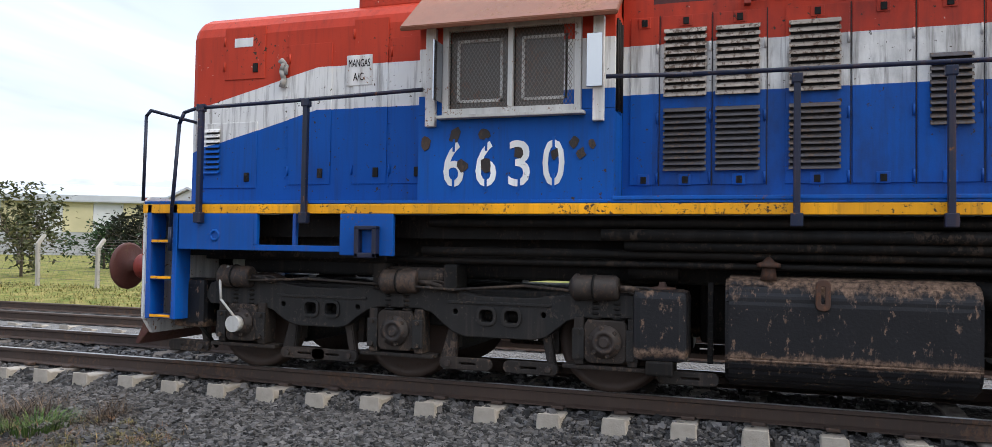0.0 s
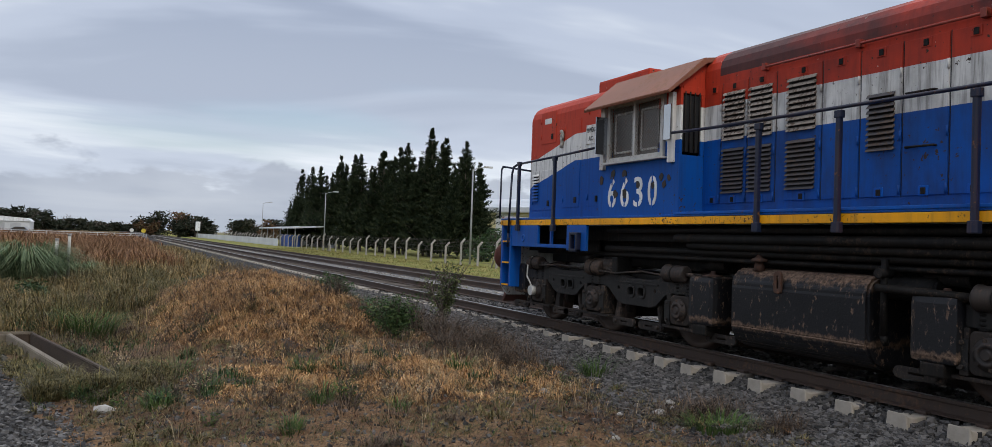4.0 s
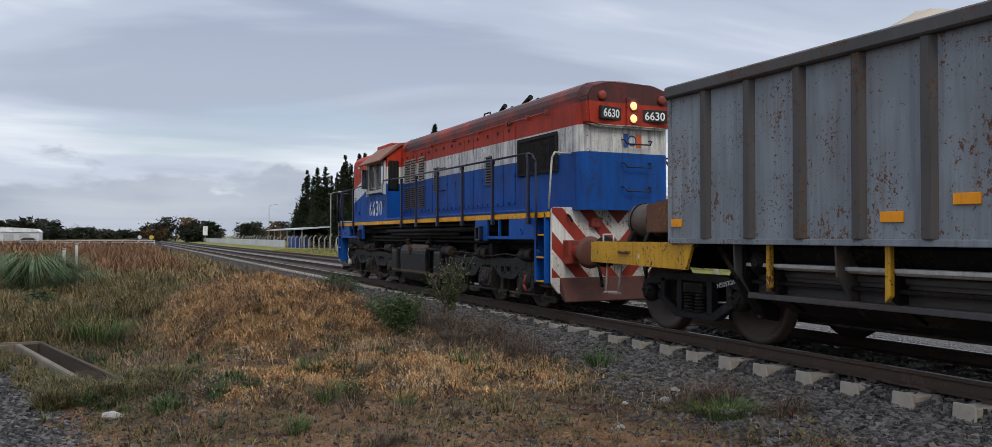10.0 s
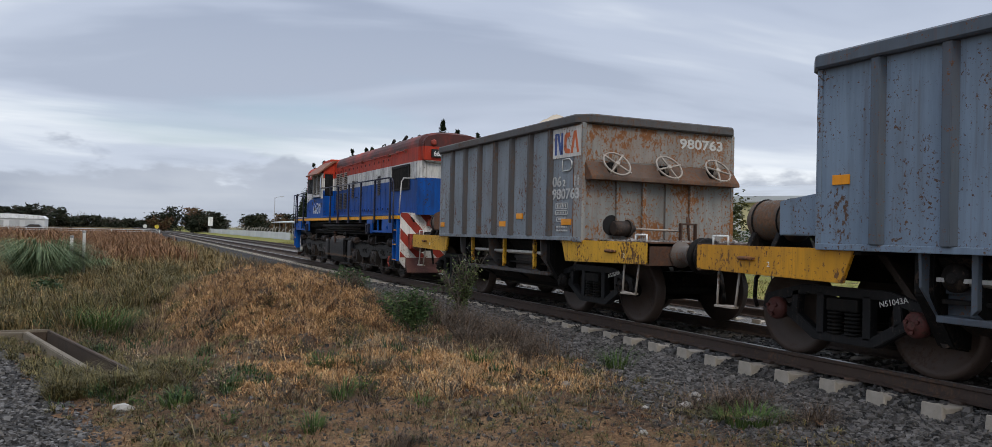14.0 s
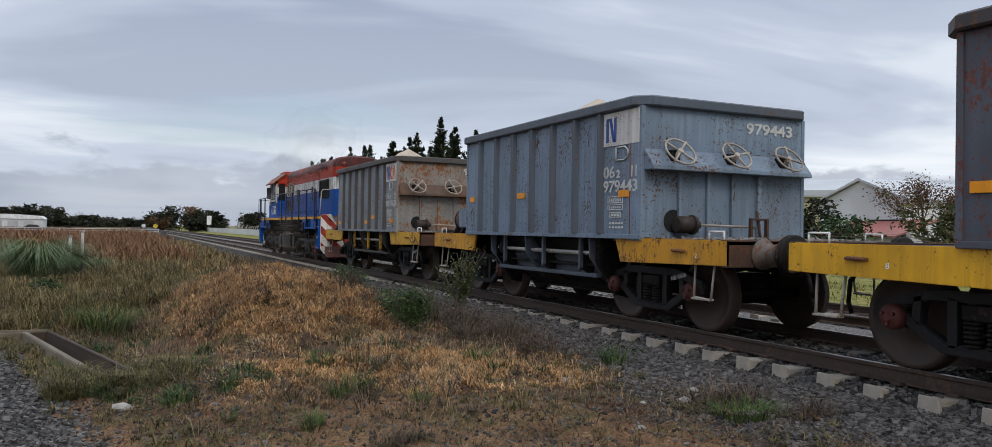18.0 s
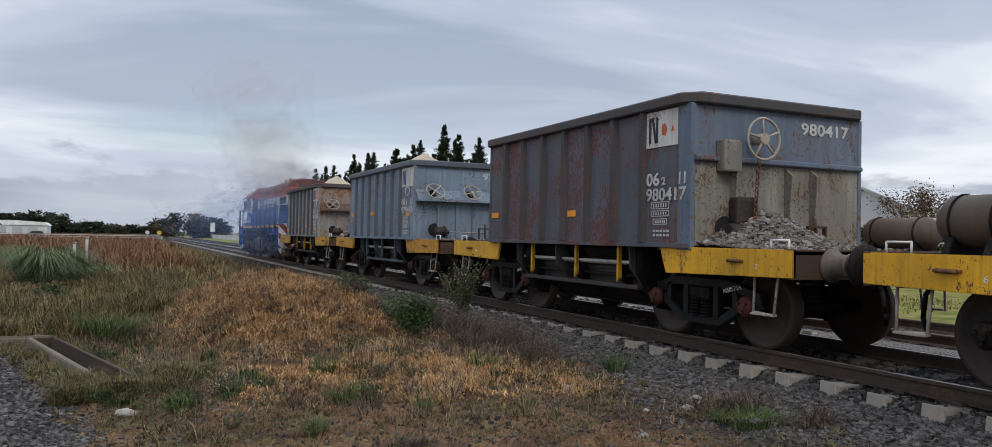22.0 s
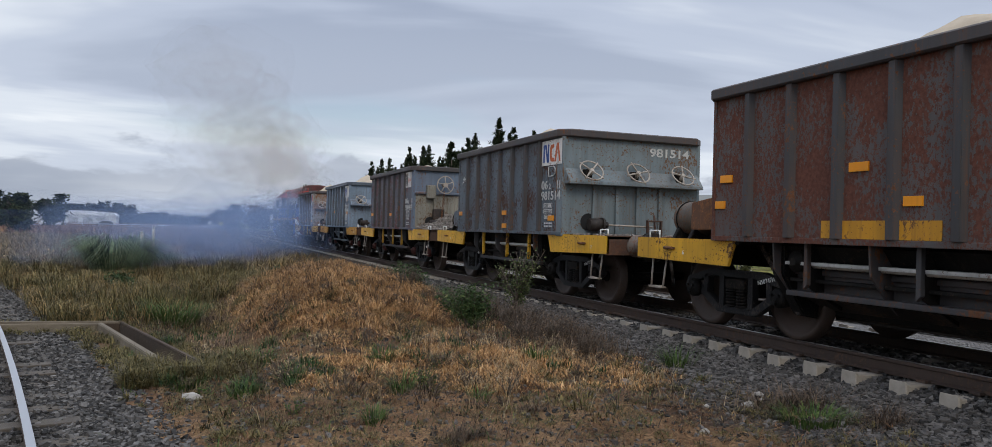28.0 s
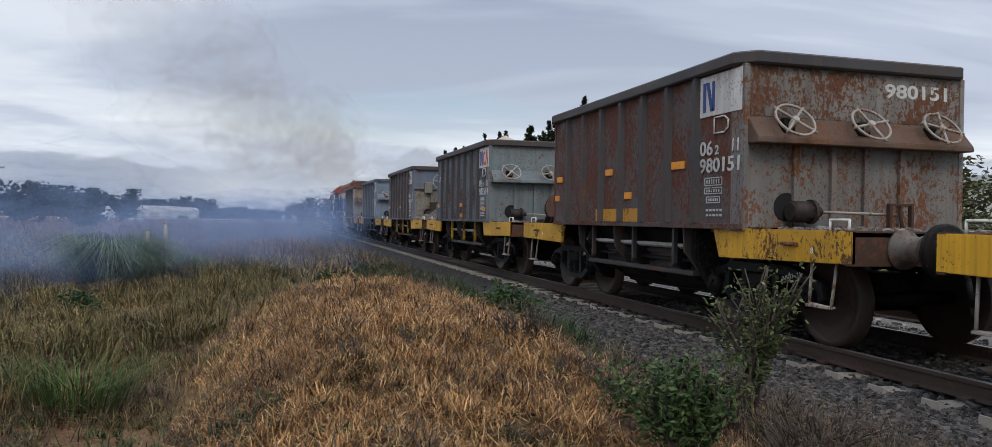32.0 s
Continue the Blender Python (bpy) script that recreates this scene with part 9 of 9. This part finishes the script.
# ---- fence, lamps, signs ----
fence = root("fence", "wire fence on concrete posts with bent tops", "fence")
post_mesh = None
for k in range(62):
    y = 15.7 + 2.63 * k
    if post_mesh is None:
        bm = prism([(12.44, -0.55), (12.56, -0.55), (12.56, 1.08), (12.80, 1.38), (12.72, 1.44), (12.44, 1.12)], "y", -0.055, 0.055, None, 0.008)
        post_mesh = part("post", bm, CONCRETE, fence)
        post_mesh.location = (0, y, 0)
    else:
        again(post_mesh, fence, pose(0, y, rnd.uniform(-0.05, 0.02), rnd.uniform(-1, 1), rnd.uniform(-1, 1), 0))
brace = None
for y in (21.0, 36.75, 76.2):
    for s in (-1, 1):
        p = part("brace", bar([(12.5, y, 0.85), (12.5, y + s * 0.75, -0.35)], 0.05, 6), CONCRETE, fence)
wire_mat = painted("fence_wire", (0.12, 0.11, 0.10), 0.5, 0.2)
for z in (0.02, 0.32, 0.62, 0.92, 1.10):
    part("wire", tube((12.5, 10, z), (12.5, 178, z), 0.006, 5), wire_mat, fence)
for x, z in ((12.62, 1.20), (12.70, 1.30), (12.76, 1.38)):
    part("wire", tube((x, 10, z), (x, 178, z), 0.006, 5), wire_mat, fence)
verts, faces = [], []
for k in range(420):
    y0 = 12 + 0.22 * k
    for s in (-1, 1):
        i = len(verts)
        verts += [(12.5, y0 - 0.003, -0.3), (12.5, y0 + 0.003, -0.3), (12.5, y0 + s * 0.8 + 0.003, 1.05), (12.5, y0 + s * 0.8 - 0.003, 1.05)]
        faces.append((i, i + 1, i + 2, i + 3))
mesh_wire = new("chain_link", mesh_of("chain_link", np.array(verts), np.array(faces), wire_mat))
mesh_wire.parent = fence
mesh_wire["label"] = "sagging chain link mesh"
LAMPGREY = painted("lamp_post_grey", (0.30, 0.31, 0.31), 0.45, 0.1)
lamp = root("street_lamp", "grey steel street lamp with one arm", "lamp", "street lamps along the fence", m=pose(14, 43.9, -0.4))
part("pole", tube((0, 0, 0), (0, 0, 6.65), 0.075, 12, None, 0.045), LAMPGREY, lamp)
part("arm", bar([(0, 0, 6.55), (0.35, 0, 6.75), (1.0, 0, 6.85)], 0.03, 8), LAMPGREY, lamp)
part("lamp_head", box((0.85, -0.11, 6.80), (1.45, 0.11, 6.93), 0.03), painted("lamp_head_pale", (0.55, 0.56, 0.56), 0.4, 0.0), lamp)
for y in (84.7, 125.8):
    copy_thing(lamp, pose(14, y, -0.4))
SIGNBLACK = painted("sign_black", (0.012, 0.013, 0.014), 0.45, 0.0, chips=0.1)
diamond = root("diamond_sign", "black diamond sign on a white post", "sign", m=pose(7.0, 21.3, -0.4))
part("post", box((-0.045, -0.045, -0.1), (0.045, 0.045, 2.12), 0.008), painted("white_post", (0.62, 0.62, 0.60), 0.5, 0.1), diamond)
part("plate", box((-0.37, -0.37, -0.012), (0.37, 0.37, 0.012), 0.004, None, Matrix.Translation((-0.02, -0.062, 1.76)) @ Matrix.Rotation(radians(40), 4, "Z") @ Matrix.Rotation(radians(90), 4, "X") @ Matrix.Rotation(radians(45), 4, "Z")), SIGNBLACK, diamond)
signal = root("signal_post", "white trackside signal box on a thin post", "signal", m=pose(10.3, 190, -0.4))
part("post", tube((0, 0, 0), (0, 0, 2.6), 0.06, 8), LAMPGREY, signal)
part("box", box((-0.5, -0.3, 1.9), (0.5, 0.3, 4.0), 0.05), painted("white_box", (0.72, 0.73, 0.72), 0.5, 0.0), signal)
for x, y, c in ((-2.6, 150, (0.60, 0.45, 0.05)), (-4.2, 165, (0.65, 0.65, 0.62))):
    sg = root("track_sign", "small round sign beside the far track", "sign", "far track signs", m=pose(x, y, -0.4))
    part("post", tube((0, 0, 0), (0, 0, 1.5), 0.05, 8), LAMPGREY, sg)
    part("disc", tube((0, -0.06, 1.5), (0, -0.03, 1.5), 0.38, 16), painted("sign_face", c, 0.5, 0.0), sg)
for x, y, h in ((-9.2, 23.2, 1.45), (-9.5, 22.4, 1.3)):
    mk = root("marker_post", "short weathered marker post in the grass", "post", m=pose(x, y, -0.4))
    part("shaft", tube((0, 0, 0), (0, 0, h), 0.045, 8), painted("post_pale", (0.45, 0.44, 0.40), 0.6, 0.1), mk)
    part("cap", tube((0, 0, h), (0, 0, h + 0.06), 0.055, 8), LAMPGREY, mk)
pole = root("utility_pole", "leaning wooden utility pole by the road", "pole", m=pose(-32.4, 90, -0.5, 0, -2.5, 0))
part("shaft", tube((0, 0, 0), (0, 0, 6.7), 0.13, 10, None, 0.09), BARK, pole)
part("crossarm", box((-0.7, -0.05, 6.1), (0.7, 0.05, 6.2), 0.01), BARK, pole)
for k in range(3):
    part("insulator", tube((-0.6 + 0.6 * k, 0, 6.2), (-0.6 + 0.6 * k, 0, 6.34), 0.04, 8), WHITE, pole)

# ---- buildings ----
CREAM = mineral("cream_cladding", (0.50, 0.45, 0.26), (0.58, 0.52, 0.32), 1.2, 0.6, bump=0.1)
PALE = mineral("pale_cladding", (0.55, 0.56, 0.57), (0.64, 0.65, 0.66), 1.2, 0.55, bump=0.1)
GREYWALL = mineral("grey_block_wall", (0.36, 0.37, 0.38), (0.46, 0.47, 0.48), 1.5, 0.8, bump=0.2)
ROOFMETAL = mineral("ribbed_metal_roof", (0.40, 0.42, 0.44), (0.50, 0.52, 0.54), 0.8, 0.45, bump=0.1)
REDROOF = mineral("red_sheet_roof", (0.25, 0.075, 0.065), (0.33, 0.11, 0.09), 1.5, 0.6, bump=0.1)
ware = root("warehouse", "long pale warehouse with cream and white wall panels", "building", m=pose(36, 108, -0.4, 0, 0, math.degrees(math.atan2(52 - 108, 66 - 36))))
LONG = 62.0
part("lower_wall", box((0, 0, 0), (LONG, 0.3, 2.7)), GREYWALL, ware)
for k in range(20):
    part("wall_panel", box((LONG / 20 * k + 0.02, -0.05 if k % 2 else 0.0, 2.702), (LONG / 20 * (k + 1) - 0.02, 0.25, 6.0), 0.02), CREAM if k % 2 else PALE, ware)
part("rear_wall", box((0, 24, 0), (LONG, 24.3, 6.0)), GREYWALL, ware)
for x in (0.0, LONG - 0.3):
    part("gable_wall", prism([(0.31, 0), (23.99, 0), (23.99, 6.0), (12, 8.4), (0.31, 6.0)], "x", x, x + 0.3), PALE, ware)
part("roof", prism([(-0.5, 5.95), (12, 8.5), (24.8, 5.95), (24.8, 6.15), (12, 8.75), (-0.5, 6.75), (-0.55, 6.0)], "x", -0.4, LONG + 0.4), ROOFMETAL, ware)
part("gutter", box((-0.4, -0.62, 6.0), (LONG + 0.4, -0.5, 6.2), 0.02), GREYWALL, ware)
shed = root("white_shed", "white gabled metal shed behind the fence", "building", m=pose(44, 34.5, -0.4))
part("front_wall", prism([(0, 0), (8, 0), (8, 4.4), (4, 6.0), (0, 4.4)], "x", 0, 0.25), PALE, shed)
part("side_wall", box((0.26, 7.75, 0), (16, 8, 4.4)), CREAM, shed)
part("side_wall", box((0.26, 0, 0), (16, 0.25, 4.4)), PALE, shed)
part("roof", prism([(-0.3, 4.35), (4, 6.05), (8.3, 4.35), (8.3, 4.5), (4, 6.25), (-0.3, 4.5)], "x", -0.3, 16), ROOFMETAL, shed)
# Black sheet on the wall, painted as a doorway's inner shade.
part("doorway", box((-0.02, 0.6, 0), (0.02, 3.0, 3.0)), OPENING_SHADE, shed)
low_house = root("red_roof_hut", "low hut with a red sheet roof", "building", m=pose(40, 32.5, -0.4))
part("wall", box((0, 0, 0), (4, 6, 1.7)), GREYWALL, low_house)
part("roof", prism([(-0.4, 1.65), (4.4, 2.9), (4.4, 3.0), (-0.4, 1.75)], "y", -0.4, 6.4), REDROOF, low_house)
hangar = root("white_hangar", "long white hangar across the field", "building", m=pose(-56, 262, -0.5))
part("wall", box((0, 0, 0), (27, 12, 3.0), 0.05), PALE, hangar)
part("roof", prism([(-0.3, 2.95), (27.3, 2.95), (26.2, 3.9), (20, 4.3), (8, 4.3), (1, 3.9)], "y", -0.3, 12.3), painted("white_roof", (0.72, 0.73, 0.74), 0.5, 0.0), hangar)
for k in range(6):
    part("door", box((2 + 4 * k, -0.06, 0), (4.6 + 4 * k, 0.0, 2.4)), GREYWALL, hangar)
white_wall = root("panel_wall", "white concrete panel wall beside the station", "wall", m=pose(12.4, 104, -0.4))
for k in range(44):
    part("panel", box((0, 3.0 * k + 0.03, 0), (0.12, 3.0 * k + 2.97, 1.15 + 0.02 * (k % 3)), 0.01), PALE, white_wall)
canopy = root("station_canopy", "white platform canopy on thin columns", "building", m=pose(13.2, 98, -0.4))
part("roof", prism([(0, 2.55), (7, 3.1), (7, 3.25), (0, 2.7)], "y", 0, 26), PALE, canopy)
for k in range(6):
    part("column", tube((0.4, 0.5 + 5 * k, 0), (0.4, 0.5 + 5 * k, 2.6), 0.07, 8), LAMPGREY, canopy)
part("back_wall", box((5.5, 0, 0), (5.7, 26, 2.9)), GREYWALL, canopy)
skip = root("blue_container", "blue metal container behind the fence", "container", m=pose(13.4, 101.5, -0.4))
part("body", box((0, 0, 0), (1.6, 5, 1.65), 0.04), painted("container_blue", (0.02, 0.10, 0.42), 0.5, 0.1), skip)
part("rim", box((-0.05, -0.05, 1.6), (1.65, 5.05, 1.72), 0.02), painted("container_rim", (0.02, 0.09, 0.36), 0.5, 0.1), skip)


def parked_car(x, y, turn, colour):
    c = root("parked_car", "small parked car beside the far road", "car", "cars by the road", m=pose(x, y, -0.45, 0, 0, turn))
    paint_ = painted("car_paint", colour, 0.3, 0.0, chips=0.0, dirt=0.1)
    part("body", prism([(-2.0, 0.3), (2.0, 0.3), (2.05, 0.75), (1.2, 0.9), (0.75, 1.42), (-0.9, 1.45), (-1.7, 0.95), (-2.05, 0.85)], "y", -0.8, 0.8, None, 0.08), paint_, c)
    part("glazing", prism([(1.05, 0.93), (0.68, 1.36), (-0.85, 1.38), (-1.5, 0.95)], "y", -0.81, 0.81), PANE, c)
    for sx in (-1.25, 1.25):
        for sy in (-0.75, 0.75):
            part("wheel", tube((sx, sy - 0.09, 0.3), (sx, sy + 0.09, 0.3), 0.3, 14), GRIMY, c)
    return c


parked_car(-33, 168, 10, (0.7, 0.7, 0.7))
parked_car(-24, 178, -5, (0.08, 0.09, 0.11))
parked_car(-41, 172, 5, (0.35, 0.03, 0.03))
rail_fence = root("road_railing", "low pale road railing across the field", "railing", m=pose(-62, 150, -0.4))
for k in range(24):
    part("post", box((2.6 * k, -0.05, 0), (2.6 * k + 0.12, 0.05, 0.95)), PALE, rail_fence)
for z in (0.5, 0.85):
    part("rail", box((0, -0.04, z), (60, 0.04, z + 0.09)), PALE, rail_fence)

# ---- exhaust smoke: thin shells, drifting ----
scene.cycles.transparent_max_bounces = 96


def thin(name, colour, alpha):
    n = Nodes(name)
    n.put(n.b.inputs["Alpha"], n.math("MULTIPLY", n.ramp(n.noise(n.shifted(), 0.55, 5, 0.6, 0.4), (0.36, 0.0), (0.66, 1.0)), alpha))
    n.b.inputs["Specular IOR Level"].default_value = 0.0
    return n.done(colour, 1.0)


HAZE = thin("blue_exhaust_haze", (0.27, 0.38, 0.62), 0.040)
PLUME = thin("brown_exhaust_smoke", (0.46, 0.395, 0.34), 0.024)


def puff(label, mat_, rx, ry, rz, seed):
    """A soft cloud of nested, uneven shells."""
    r = random.Random(seed)
    o = root("smoke_puff", label, "smoke", "exhaust smoke")
    for k in range(6):
        s = 0.40 + 0.12 * k
        bm = bmesh.new()
        bmesh.ops.create_icosphere(bm, subdivisions=3, radius=1.0)
        ph = Vector((r.uniform(0, 50), r.uniform(0, 50), r.uniform(0, 50)))
        for v in bm.verts:
            d = s * (1 + 0.55 * noise.noise(v.co * 1.6 + ph) + 0.25 * noise.noise(v.co * 3.7 + ph))
            v.co = Vector((v.co.x * rx, v.co.y * ry, v.co.z * rz)) * d
        for f in bm.faces:
            f.smooth = True
        part("shell", bm, mat_, o)
    return o


SMOKE = []
rnd = random.Random(77)
for k in range(16):
    te = 20.6 + 0.62 * k
    SMOKE.append((puff("thin blue exhaust haze drifting over the grass", HAZE, rnd.uniform(3.0, 4.6), rnd.uniform(3.0, 4.8), rnd.uniform(1.2, 2.2), 500 + k), te, -rnd.uniform(0.7, 1.4), -rnd.uniform(1.0, 2.9), rnd.uniform(0.2, 0.9), 1.6))
for k in range(11):
    te = 17.0 + 1.15 * k
    SMOKE.append((puff("faint brown exhaust smoke above the train", PLUME, rnd.uniform(1.6, 2.6), rnd.uniform(1.6, 2.8), rnd.uniform(1.5, 2.6), 540 + k), te, -rnd.uniform(0.2, 0.9), rnd.uniform(-0.5, 0.5), rnd.uniform(4.6, 6.4), 2.5))


# ---- what moves ----
def travelled(t):
    """Metres of the locomotive's rear headstock along the track."""
    u = t / 10
    return -13.2566 + 17.0739 * u + 4.7548 * u**2 - 2.6815 * u**3 + 0.8772 * u**4 - 0.095 * u**5


def motions():
    steps = [0.5 * i for i in range(65)]
    for ob, off in [(loco, 0.0)] + wagons:
        walk(ob, [(t, pose(0, travelled(t) + off, 0)) for t in steps])
    for ob, te, vx, vy, z, settle in SMOKE:
        rows = []
        for t in [0.5 * i for i in range(65)]:
            u = t - te
            if u <= 0:
                rows.append((t, pose(0, travelled(t) + 5.5, 3.0 - 9.0 * min(1.0, -u / 0.8))))
            else:
                k = 1 - math.exp(-u / settle)
                rows.append((t, pose(vx * u - 1.5 * k, travelled(te) + 5.5 - 2.0 * k + vy * u, 3.4 + (z - 3.4) * k, 0, 0, 4 * u)))
        walk(ob, rows)
    fine = [0.2 * i for i in range(161)]
    for ob, (x, y, z), r, off in SPIN:
        walk(ob, [(t, Matrix.Translation((x, y, z)) @ Matrix.Rotation(-(travelled(t) - travelled(0)) / r + 0.7 * y, 4, "X")) for t in fine])


motions()
